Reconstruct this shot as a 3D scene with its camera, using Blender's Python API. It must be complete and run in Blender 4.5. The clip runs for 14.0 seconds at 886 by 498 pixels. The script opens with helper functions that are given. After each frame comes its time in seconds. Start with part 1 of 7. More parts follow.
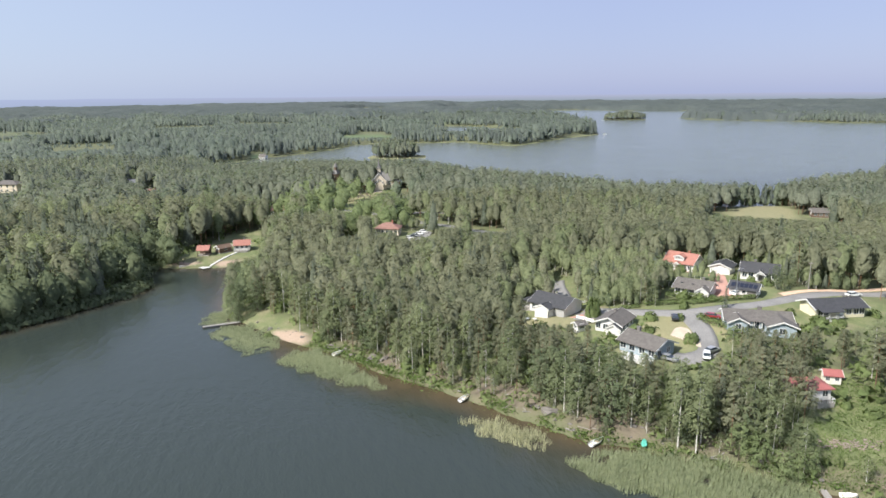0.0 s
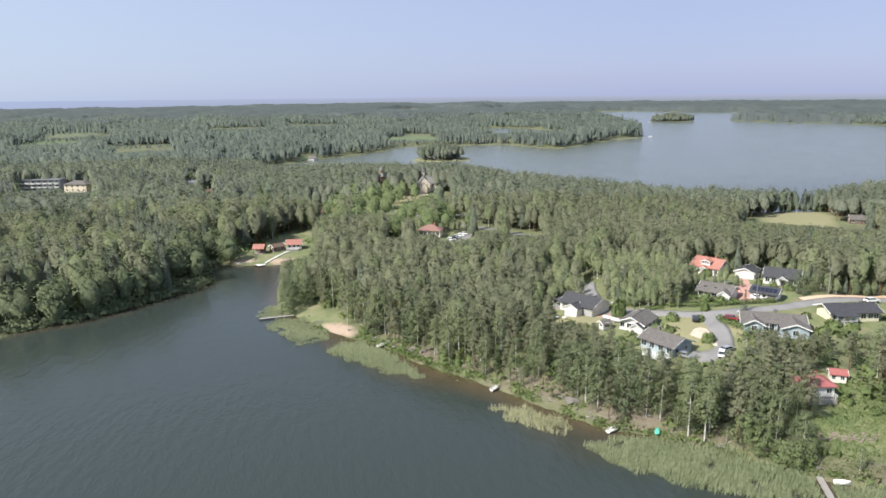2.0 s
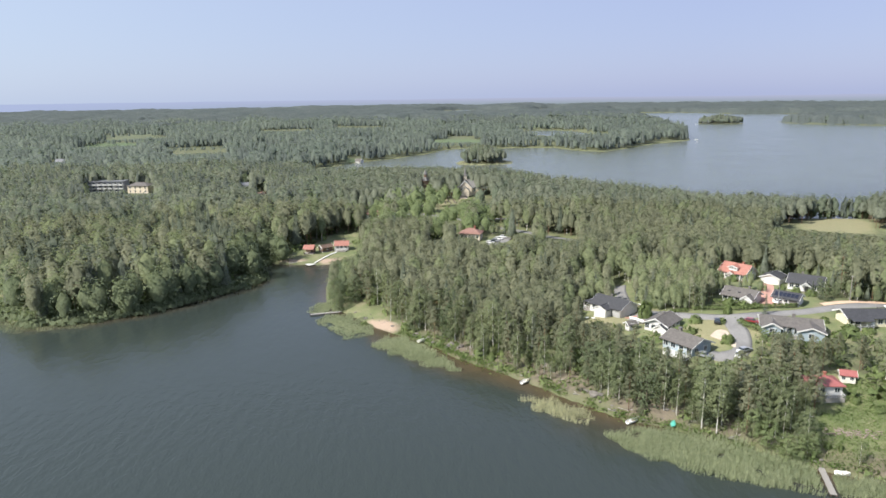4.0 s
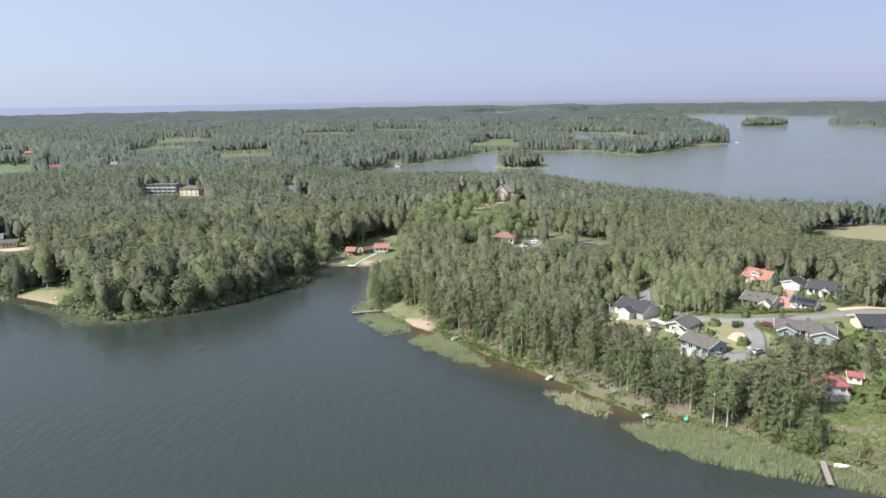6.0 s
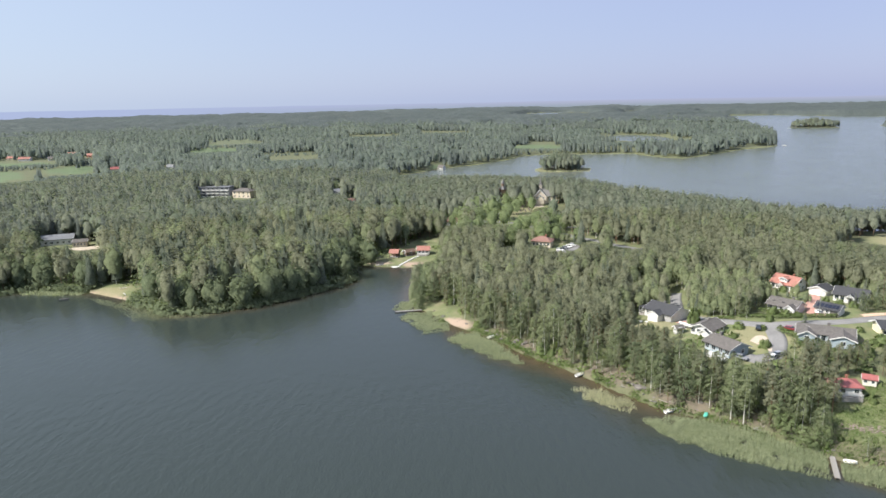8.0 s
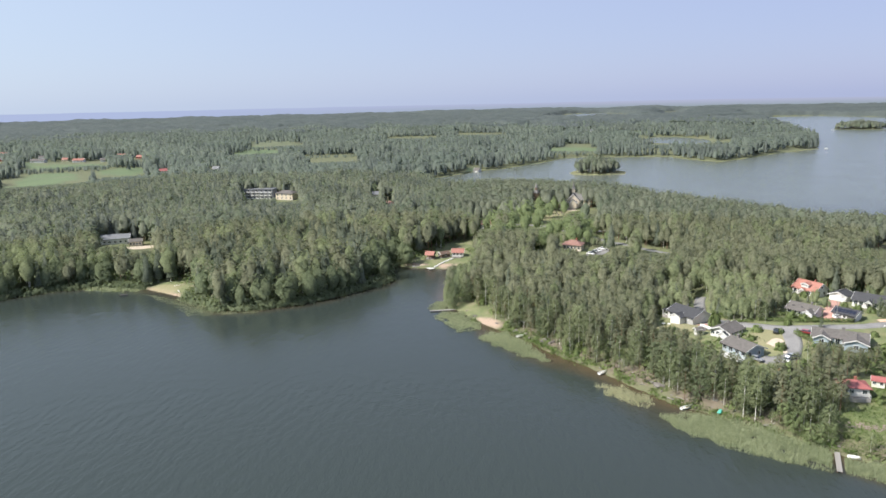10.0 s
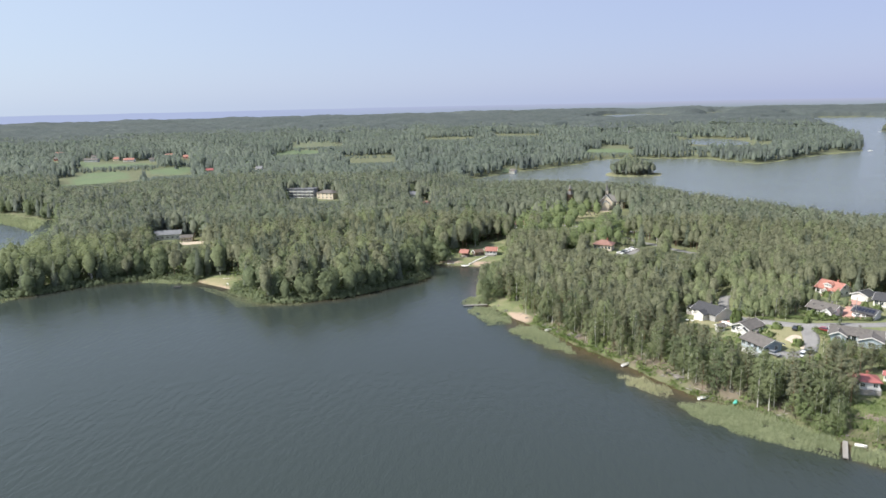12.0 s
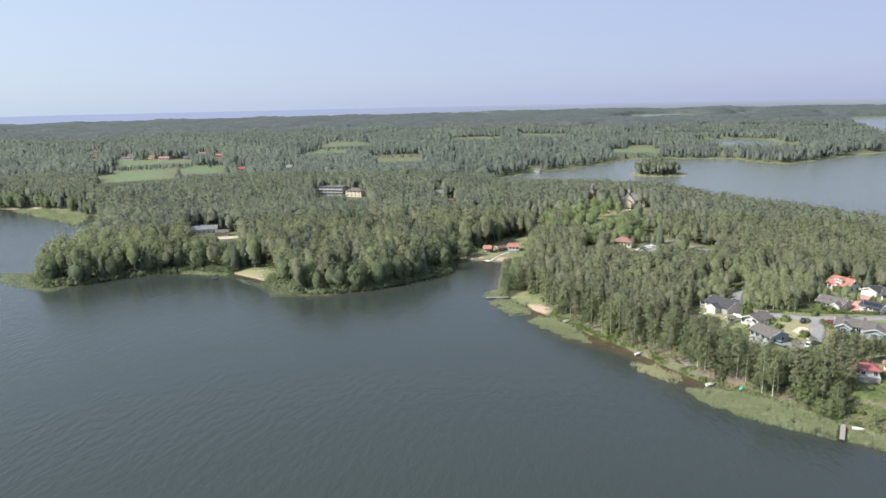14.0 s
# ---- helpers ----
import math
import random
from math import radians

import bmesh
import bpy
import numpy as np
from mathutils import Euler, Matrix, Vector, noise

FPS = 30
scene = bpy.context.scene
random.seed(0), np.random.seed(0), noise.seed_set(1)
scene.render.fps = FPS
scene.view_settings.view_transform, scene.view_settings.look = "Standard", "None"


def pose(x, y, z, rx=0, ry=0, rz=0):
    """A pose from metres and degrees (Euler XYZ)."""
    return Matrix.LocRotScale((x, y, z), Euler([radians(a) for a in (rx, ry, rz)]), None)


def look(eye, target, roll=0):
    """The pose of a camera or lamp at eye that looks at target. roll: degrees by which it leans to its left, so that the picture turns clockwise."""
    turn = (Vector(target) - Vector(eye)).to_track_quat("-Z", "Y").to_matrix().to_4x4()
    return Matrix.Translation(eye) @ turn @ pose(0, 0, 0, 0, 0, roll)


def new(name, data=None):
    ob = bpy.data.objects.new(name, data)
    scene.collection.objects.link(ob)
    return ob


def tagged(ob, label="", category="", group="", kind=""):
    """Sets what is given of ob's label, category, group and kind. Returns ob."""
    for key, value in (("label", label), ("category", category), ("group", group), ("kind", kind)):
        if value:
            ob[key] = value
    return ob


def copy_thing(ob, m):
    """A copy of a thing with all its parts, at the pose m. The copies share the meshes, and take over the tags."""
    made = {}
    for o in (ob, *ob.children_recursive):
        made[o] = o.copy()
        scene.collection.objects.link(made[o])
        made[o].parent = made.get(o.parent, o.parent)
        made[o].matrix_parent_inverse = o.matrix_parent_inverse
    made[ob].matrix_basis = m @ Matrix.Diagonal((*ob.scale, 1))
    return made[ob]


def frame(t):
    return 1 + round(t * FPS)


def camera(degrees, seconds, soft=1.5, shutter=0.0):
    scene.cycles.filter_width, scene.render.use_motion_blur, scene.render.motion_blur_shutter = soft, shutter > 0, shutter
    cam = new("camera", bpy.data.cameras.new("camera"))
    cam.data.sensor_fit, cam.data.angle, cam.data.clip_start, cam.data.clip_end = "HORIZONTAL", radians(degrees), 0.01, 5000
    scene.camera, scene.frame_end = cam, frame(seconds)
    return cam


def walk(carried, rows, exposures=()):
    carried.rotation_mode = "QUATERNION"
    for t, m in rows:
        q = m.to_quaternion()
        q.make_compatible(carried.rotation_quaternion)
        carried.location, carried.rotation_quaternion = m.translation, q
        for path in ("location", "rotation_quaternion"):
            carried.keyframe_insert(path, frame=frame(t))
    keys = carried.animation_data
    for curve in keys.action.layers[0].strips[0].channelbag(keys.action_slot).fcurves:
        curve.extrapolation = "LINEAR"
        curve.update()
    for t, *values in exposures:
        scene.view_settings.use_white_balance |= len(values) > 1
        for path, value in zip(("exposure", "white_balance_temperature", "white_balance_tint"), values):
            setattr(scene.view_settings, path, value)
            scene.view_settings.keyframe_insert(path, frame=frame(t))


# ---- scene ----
# camera: seconds, place in metres, heading, pitch and lean in degrees
cam = camera(65.44, 14.0, soft=1.6)
PATH = [
    (0.0, 0.48, 60.11, 71.22, -13.483, -12.574, -0.512),
    (0.5, 0.15, 56.34, 72.15, -12.554, -12.546, -0.558),
    (1.0, -0.06, 52.26, 73.16, -11.581, -12.521, -0.525),
    (1.5, -0.39, 48.12, 74.24, -10.641, -12.513, -0.531),
    (2.0, -0.78, 43.82, 75.39, -9.698, -12.525, -0.556),
    (2.5, -1.12, 39.91, 76.46, -8.747, -12.500, -0.579),
    (3.0, -1.23, 35.86, 77.52, -7.735, -12.479, -0.612),
    (5.5, -1.01, 15.86, 83.21, -3.607, -12.349, -0.804),
    (6.0, -0.88, 11.88, 84.34, -2.720, -12.320, -0.864),
    (6.5, -0.70, 7.79, 85.52, -1.834, -12.305, -0.921),
    (7.0, -0.39, 4.03, 86.62, -0.940, -12.282, -0.989),
    (7.5, 0.03, 0.00, 87.77, -0.024, -12.229, -1.055),
    (8.0, 0.31, -4.04, 89.00, 0.900, -12.207, -1.092),
    (10.5, 2.91, -23.77, 94.44, 4.788, -12.099, -1.214),
    (11.0, 3.66, -27.62, 94.97, 5.629, -12.084, -1.224),
    (11.5, 4.35, -31.57, 95.41, 6.379, -12.067, -1.256),
    (12.0, 4.95, -35.83, 95.72, 7.106, -12.031, -1.244),
    (12.5, 5.70, -39.76, 95.92, 7.845, -12.017, -1.266),
    (13.0, 6.42, -43.69, 96.00, 8.464, -12.013, -1.211),
    (13.5, 7.19, -47.62, 96.29, 8.906, -12.013, -1.190),
    (14.0, 8.07, -51.55, 96.50, 9.313, -12.016, -1.234),
]
walk(cam, [(t, pose(x, y, z) @ Matrix.Rotation(radians(h), 4, "Z") @ Matrix.Rotation(radians(90 + p), 4, "X")
            @ Matrix.Rotation(radians(r), 4, "Z")) for t, x, y, z, h, p, r in PATH])

# ---- light ----
SUN_AZ, SUN_EL = radians(-112), radians(45)
world = bpy.data.worlds.new("sky")
scene.world = world
world.use_nodes = True
wn = world.node_tree.nodes
sky = wn.new("ShaderNodeTexSky")
sky.sky_type = "NISHITA"
sky.sun_disc = False
sky.sun_elevation, sky.sun_rotation = SUN_EL, SUN_AZ
sky.altitude, sky.air_density, sky.dust_density, sky.ozone_density = 100, 1.0, 1.2, 2.5
wn["Background"].inputs["Strength"].default_value = 0.12
veil = wn.new("ShaderNodeMix")  # summer haze whitens the sky, most towards the sun
veil.data_type = "RGBA"
veil.inputs[0].default_value = 0.86
sky_way, sun_side = wn.new("ShaderNodeTexCoord"), wn.new("ShaderNodeVectorMath")
sun_side.operation = "DOT_PRODUCT"
sun_side.inputs[1].default_value = (math.sin(SUN_AZ), math.cos(SUN_AZ), 0)
span, haze = wn.new("ShaderNodeMapRange"), wn.new("ShaderNodeMix")
span.inputs["From Min"].default_value, span.inputs["From Max"].default_value = -0.75, 0.55
haze.data_type = "RGBA"
haze.inputs[6].default_value, haze.inputs[7].default_value = (1.84, 2.10, 3.30, 1), (2.75, 3.30, 4.10, 1)
for a_, b_ in ((sky_way.outputs["Generated"], sun_side.inputs[0]), (sun_side.outputs["Value"], span.inputs["Value"]),
               (span.outputs[0], haze.inputs[0]), (haze.outputs[2], veil.inputs[7]), (sky.outputs["Color"], veil.inputs[6])):
    world.node_tree.links.new(a_, b_)
world.node_tree.links.new(veil.outputs[2], wn["Background"].inputs["Color"])
sun = new("sun", bpy.data.lights.new("sun", "SUN"))
sun.data.energy, sun.data.angle, sun.data.color = 4.4, radians(3.0), (1.0, 0.95, 0.87)
sun.matrix_world = look((0, 0, 0), (-math.sin(SUN_AZ) * math.cos(SUN_EL), -math.cos(SUN_AZ) * math.cos(SUN_EL), -math.sin(SUN_EL)))
scene.view_settings.exposure = 0.9

rng = np.random.default_rng(7)


# ---- mesh helpers ----
def big_mesh(name, verts, faces):
    """A mesh from numpy arrays of vertices and equal-sized faces."""
    verts, faces = np.asarray(verts, np.float32), np.asarray(faces, np.int32)
    me = bpy.data.meshes.new(name)
    n, k = faces.shape
    me.vertices.add(len(verts))
    me.vertices.foreach_set("co", verts.ravel())
    me.loops.add(n * k)
    me.loops.foreach_set("vertex_index", faces.ravel())
    me.polygons.add(n)
    me.polygons.foreach_set("loop_start", np.arange(0, n * k, k, dtype=np.int32))
    me.update(calc_edges=True)
    return me


def put_attribute(me, name, values):
    at = me.attributes.new(name, "FLOAT", "POINT")
    at.data.foreach_set("value", np.asarray(values, np.float32))


def part(name, bm, material, parent=None, label=""):
    me = bpy.data.meshes.new(name)
    bm.to_mesh(me)
    bm.free()
    me.materials.append(material)
    ob = new(name, me)
    ob.parent = parent
    return tagged(ob, label)


def box(bm, x0, y0, z0, x1, y1, z1, bevel=0.0):
    vs = [bm.verts.new(p) for p in ((x0, y0, z0), (x1, y0, z0), (x1, y1, z0), (x0, y1, z0),
                                    (x0, y0, z1), (x1, y0, z1), (x1, y1, z1), (x0, y1, z1))]
    fs = [bm.faces.new([vs[i] for i in f]) for f in ((3, 2, 1, 0), (4, 5, 6, 7), (0, 1, 5, 4), (1, 2, 6, 5), (2, 3, 7, 6), (3, 0, 4, 7))]
    if bevel:
        bmesh.ops.bevel(bm, geom=list({e for f in fs for e in f.edges}), offset=bevel, segments=1, affect="EDGES")
    return bm


def prism(bm, ring_a, ring_b):
    """A closed solid between two rings of the same number of points."""
    a, b = [bm.verts.new(p) for p in ring_a], [bm.verts.new(p) for p in ring_b]
    n = len(a)
    bm.faces.new(a[::-1])
    bm.faces.new(b)
    for i in range(n):
        bm.faces.new((a[i], a[(i + 1) % n], b[(i + 1) % n], b[i]))
    bmesh.ops.recalc_face_normals(bm, faces=bm.faces)
    return bm


def tube(bm, a, b, ra, rb, sides=8):
    a, b = Vector(a), Vector(b)
    q = (b - a).to_track_quat("Z", "Y")
    ring = [Vector((math.cos(i * math.tau / sides), math.sin(i * math.tau / sides), 0)) for i in range(sides)]
    return prism(bm, [a + q @ (p * ra) for p in ring], [b + q @ (p * rb) for p in ring])


def lump(bm, x, y, z, rx, ry, rz, seed=0, rough=0.2, sub=2):
    made = bmesh.ops.create_icosphere(bm, subdivisions=sub, radius=1)
    for v in made["verts"]:
        v.co *= 1 + rough * noise.noise(v.co * 1.7 + Vector((seed * 3.1, seed, 0)))
        v.co = Vector((x + v.co.x * rx, y + v.co.y * ry, z + v.co.z * rz))
    return bm


# ---- materials ----
def material(name, rough=0.8, metal=0.0):
    m = bpy.data.materials.new(name)
    m.use_nodes = True
    b = m.node_tree.nodes["Principled BSDF"]
    b.inputs["Roughness"].default_value, b.inputs["Metallic"].default_value = rough, metal
    return m, m.node_tree.nodes, m.node_tree.links, b


def noise_tex(nodes, links, scale, detail=4, coords="Object", stretch=None):
    tc = nodes.new("ShaderNodeTexCoord")
    n = nodes.new("ShaderNodeTexNoise")
    n.inputs["Scale"].default_value, n.inputs["Detail"].default_value = scale, detail
    if stretch:
        mp = nodes.new("ShaderNodeMapping")
        mp.inputs["Scale"].default_value = stretch[:3]
        mp.inputs["Rotation"].default_value = (0, 0, stretch[3] if len(stretch) > 3 else 0)
        links.new(tc.outputs[coords], mp.inputs["Vector"])
        links.new(mp.outputs["Vector"], n.inputs["Vector"])
    else:
        links.new(tc.outputs[coords], n.inputs["Vector"])
    return n.outputs["Fac"]


def ramp(nodes, links, fac, *stops):
    r = nodes.new("ShaderNodeValToRGB")
    e = r.color_ramp.elements
    while len(e) < len(stops):
        e.new(0.5)
    for el, (p, c) in zip(e, stops):
        el.position, el.color = p, (*c, 1)
    links.new(fac, r.inputs["Fac"])
    return r.outputs["Color"]


def mix(nodes, links, fac, a, b, mode="MIX"):
    m = nodes.new("ShaderNodeMix")
    m.data_type, m.blend_type = "RGBA", mode
    for v, s in ((fac, 0), (a, 6), (b, 7)):
        if isinstance(v, (int, float)):
            m.inputs[s].default_value = v
        elif isinstance(v, tuple):
            m.inputs[s].default_value = (*v, 1)
        else:
            links.new(v, m.inputs[s])
    return m.outputs[2]


def attribute(nodes, name):
    a = nodes.new("ShaderNodeAttribute")
    a.attribute_name = name
    return a.outputs["Fac"]


def bump(nodes, links, bsdf, fac, strength, distance):
    b = nodes.new("ShaderNodeBump")
    b.inputs["Strength"].default_value, b.inputs["Distance"].default_value = strength, distance
    links.new(fac, b.inputs["Height"])
    links.new(b.outputs["Normal"], bsdf.inputs["Normal"])


def plain(name, colour, rough=0.7, vary=0.12, scale=3.0, metal=0.0, bumps=0.0):
    """Paint, board, stone or metal of one colour, with mottling at two scales."""
    m, n, l, b = material(name, rough, metal)
    c = Vector(colour)
    one = ramp(n, l, noise_tex(n, l, scale), (0.25, tuple(c * (1 - vary))), (0.75, tuple(c * (1 + vary))))
    two = ramp(n, l, noise_tex(n, l, scale * 9, 6), (0.3, (0.82, 0.82, 0.82)), (0.7, (1, 1, 1)))
    l.new(mix(n, l, 0.7, one, two, "MULTIPLY"), b.inputs["Base Color"])
    if bumps:
        bump(n, l, b, noise_tex(n, l, scale * 6, 5), bumps, 0.05)
    return m


def boards(name, colour, width=0.15, across="X", rough=0.75, vary=0.12, depth=0.6):
    """Boarding or sheet roofing with regular joints."""
    m, n, l, b = material(name, rough)
    tc = n.new("ShaderNodeTexCoord")
    w = n.new("ShaderNodeTexWave")
    w.wave_profile, w.bands_direction = "SAW", across
    w.inputs["Scale"].default_value = 0.314 / width
    l.new(tc.outputs["Object"], w.inputs["Vector"])
    c = Vector(colour)
    base = ramp(n, l, noise_tex(n, l, 1.2, 6), (0.25, tuple(c * (1 - vary))), (0.75, tuple(c * (1 + vary))))
    line = ramp(n, l, w.outputs["Fac"], (0.0, (0.6, 0.6, 0.6)), (0.14, (1, 1, 1)))
    l.new(mix(n, l, depth, base, line, "MULTIPLY"), b.inputs["Base Color"])
    bump(n, l, b, w.outputs["Fac"], 0.3, 0.03)
    return m


def foliage(name, dark, light, joined=False, through_light=0.46, open_share=0.10):
    """Leaves: dull, a little light passes through; tone changes from tree to tree and from clump to clump."""
    m, n, l, b = material(name, 0.75)
    b.inputs["Specular IOR Level"].default_value = 0.15
    if joined:
        tone = attribute(n, "tone")
    else:
        tone = n.new("ShaderNodeObjectInfo").outputs["Random"]
    isle = n.new("ShaderNodeNewGeometry").outputs["Random Per Island"]
    body = mix(n, l, tone, dark, light)
    leaf = ramp(n, l, isle, (0.0, (0.90, 0.90, 0.88)), (1.0, (1.09, 1.09, 1.07)))
    grain = ramp(n, l, noise_tex(n, l, 1.1, 4), (0.34, (0.74, 0.76, 0.74)), (0.66, (1.22, 1.20, 1.20)))
    col = mix(n, l, 1.0, mix(n, l, 1.0, body, leaf, "MULTIPLY"), grain, "MULTIPLY")
    l.new(col, b.inputs["Base Color"])
    tr = n.new("ShaderNodeBsdfTranslucent")
    l.new(mix(n, l, 1.0, col, (1.06, 1.1, 0.82), "MULTIPLY"), tr.inputs["Color"])
    ms = n.new("ShaderNodeMixShader")
    ms.inputs[0].default_value = through_light
    l.new(b.outputs[0], ms.inputs[1])
    l.new(tr.outputs[0], ms.inputs[2])
    gaps, spray = n.new("ShaderNodeBsdfTransparent"), n.new("ShaderNodeMixShader")  # a spray of leaves is never quite closed
    spray.inputs[0].default_value = open_share
    l.new(ms.outputs[0], spray.inputs[1])
    l.new(gaps.outputs[0], spray.inputs[2])
    l.new(spray.outputs[0], n["Material Output"].inputs["Surface"])
    return m


PINE, SPRUCE = ((0.171, 0.186, 0.125), (0.228, 0.238, 0.164)), ((0.124, 0.150, 0.117), (0.174, 0.197, 0.153))
LEAFY, LIME = ((0.173, 0.205, 0.117), (0.230, 0.261, 0.152)), ((0.169, 0.215, 0.106), (0.220, 0.267, 0.139))
ALDER = ((0.136, 0.170, 0.101), (0.181, 0.213, 0.128))
# ridge and far broad leaves are tinted bluer to stand for haze
M_RIDGE = foliage("hazy_ridge_leaves", (0.132, 0.158, 0.164), (0.170, 0.196, 0.198), joined=True, through_light=0.5)
M_FARLEAF = foliage("hazy_far_broad_leaves", (0.154, 0.188, 0.168), (0.198, 0.232, 0.204), joined=True, through_light=0.5)
M_ALDER, M_ALDERS = foliage("alder_leaves", *ALDER), foliage("alder_leaves_joined", *ALDER, joined=True)
M_PINE, M_SPRUCE, M_LEAFY, M_LIME = (foliage(k + "_leaves", *c) for k, c in (("pine", PINE), ("spruce", SPRUCE), ("birch", LEAFY), ("lime", LIME)))
M_PINES, M_SPRUCES, M_LEAFIES, M_LIMES = (foliage(k + "_leaves_joined", *c, joined=True)
                                          for k, c in (("pine", PINE), ("spruce", SPRUCE), ("birch", LEAFY), ("lime", LIME)))
# back woods: the same trees with distance haze put into the leaf colour
HAZY_PINE, HAZY_SPRUCE, HAZY_BIRCH = ((0.164, 0.185, 0.143), (0.216, 0.236, 0.183)), ((0.125, 0.148, 0.134), (0.174, 0.197, 0.174)), ((0.155, 0.187, 0.139), (0.204, 0.236, 0.172))
M_HAZY_BACK = [foliage("hill_%s_leaves" % k, *c, joined=True) for k, c in (("pine", HAZY_PINE), ("spruce", HAZY_SPRUCE), ("birch", HAZY_BIRCH))]
# far conifers: haze painted into the green as well
M_FAR = foliage("hazy_far_leaves", (0.138, 0.166, 0.160), (0.180, 0.208, 0.196), joined=True, through_light=0.5)
M_REED = foliage("reed_leaves", (0.240, 0.280, 0.172), (0.305, 0.342, 0.220), joined=True, through_light=0.5)
M_HAY = foliage("dry_reed_leaves", (0.35, 0.36, 0.235), (0.44, 0.435, 0.29), joined=True, through_light=0.5)
M_GRASS = foliage("meadow_grass_blades", (0.122, 0.188, 0.060), (0.164, 0.232, 0.082), joined=True, through_light=0.5)
M_BUSH = foliage("bush_leaves", (0.155, 0.205, 0.088), (0.215, 0.265, 0.118), joined=True)


def bark(name, low, high, white=False):
    m, n, l, b = material(name, 0.9)
    tc = n.new("ShaderNodeTexCoord")
    sp = n.new("ShaderNodeSeparateXYZ")
    l.new(tc.outputs["Generated"], sp.inputs[0])
    grown = mix(n, l, sp.outputs["Z"], low, high)
    spots = ramp(n, l, noise_tex(n, l, 2.2 if white else 5, 5, stretch=(1, 1, 4 if white else 0.4)),
                 (0.38, (0.12, 0.11, 0.1) if white else (0.6, 0.6, 0.6)), (0.5, (1, 1, 1)))
    l.new(mix(n, l, 0.8, grown, spots, "MULTIPLY"), b.inputs["Base Color"])
    return m


M_PBARK = bark("pine_bark", (0.12, 0.085, 0.06), (0.30, 0.16, 0.085))
M_BBARK = bark("birch_bark", (0.55, 0.53, 0.49), (0.62, 0.60, 0.56), True)
M_SBARK = bark("spruce_bark", (0.10, 0.08, 0.06), (0.13, 0.10, 0.08))

M_WHITE = boards("white_boarding", (0.60, 0.59, 0.57), 0.18, "Z", depth=0.35)
M_YELLOW = boards("pale_yellow_boarding", (0.64, 0.59, 0.43), 0.18, "Z", depth=0.35)
M_CREAM = boards("cream_boarding", (0.68, 0.65, 0.57), 0.18, "Z", depth=0.35)
M_BLUE = boards("grey_blue_boarding", (0.29, 0.35, 0.39), 0.18, "Z", depth=0.35)
M_GREYW = boards("light_grey_boarding", (0.52, 0.53, 0.52), 0.18, "Z", depth=0.35)
M_RED = boards("red_ochre_boarding", (0.26, 0.06, 0.04), 0.16, "X", depth=0.5)
M_BROWN = boards("brown_boarding", (0.13, 0.085, 0.06), 0.16, "X", depth=0.5)
M_OCHRE = boards("ochre_render", (0.62, 0.54, 0.43), 0.3, "Z", depth=0.2)
M_TRIM = plain("white_trim", (0.62, 0.62, 0.60), 0.55, 0.05)
M_DARKROOF = boards("charcoal_tile_roof", (0.042, 0.043, 0.047), 0.32, "Y", 0.7, 0.25)
M_GREYROOF = boards("weathered_grey_tile_roof", (0.108, 0.099, 0.092), 0.32, "Y", 0.85, 0.25)
M_REDROOF = boards("orange_red_tile_roof", (0.30, 0.135, 0.105), 0.32, "Y", 0.75, 0.2)
M_SHEETROOF = boards("red_sheet_roof", (0.29, 0.100, 0.092), 0.4, "X", 0.5, 0.12)
M_BROWNROOF = boards("brown_red_tile_roof", (0.225, 0.125, 0.10), 0.32, "Y", 0.8, 0.2)
M_SHINGLE = boards("grey_shingle_roof", (0.15, 0.145, 0.14), 0.2, "Y", 0.85, 0.25)
M_PALEROOF = boards("pale_sheet_roof", (0.155, 0.162, 0.175), 0.5, "X", 0.55, 0.12)
M_PLINTH = plain("concrete_plinth", (0.32, 0.31, 0.30), 0.9, 0.15, 2)
M_BRICKRED = plain("red_brick", (0.30, 0.12, 0.085), 0.9, 0.2, 5)
M_PLANK = boards("grey_planks", (0.26, 0.245, 0.225), 0.14, "X", 0.85, 0.2)
M_DOOR = plain("door_paint", (0.16, 0.15, 0.14), 0.5)
M_STONE = plain("lichen_granite", (0.155, 0.142, 0.128), 0.9, 0.3, 1.2, bumps=0.5)
M_METAL = plain("galvanised_steel", (0.5, 0.5, 0.5), 0.4, 0.1, 4, 0.8)
M_HULL = plain("white_gelcoat", (0.80, 0.80, 0.78), 0.35, 0.06, 2)
M_TARP = plain("turquoise_tarpaulin", (0.10, 0.42, 0.34), 0.5, 0.2, 2)
M_RUBBER = plain("tyre_rubber", (0.025, 0.025, 0.025), 0.9)
M_WOODIN = plain("boat_wood", (0.42, 0.33, 0.22), 0.7, 0.2, 6)

M_GLASS, gn, gl, gb = material("window_glass", 0.06)
gb.inputs["Base Color"].default_value = (0.03, 0.04, 0.05, 1)
gb.inputs["Specular IOR Level"].default_value = 0.8
M_SOLAR, gn, gl, gb = material("solar_panel", 0.18)
gb.inputs["Base Color"].default_value = (0.016, 0.020, 0.035, 1)


def car_paint(name, colour):
    m, n, l, b = material(name, 0.28)
    b.inputs["Base Color"].default_value = (*colour, 1)
    b.inputs["Coat Weight"].default_value = 0.6
    return m


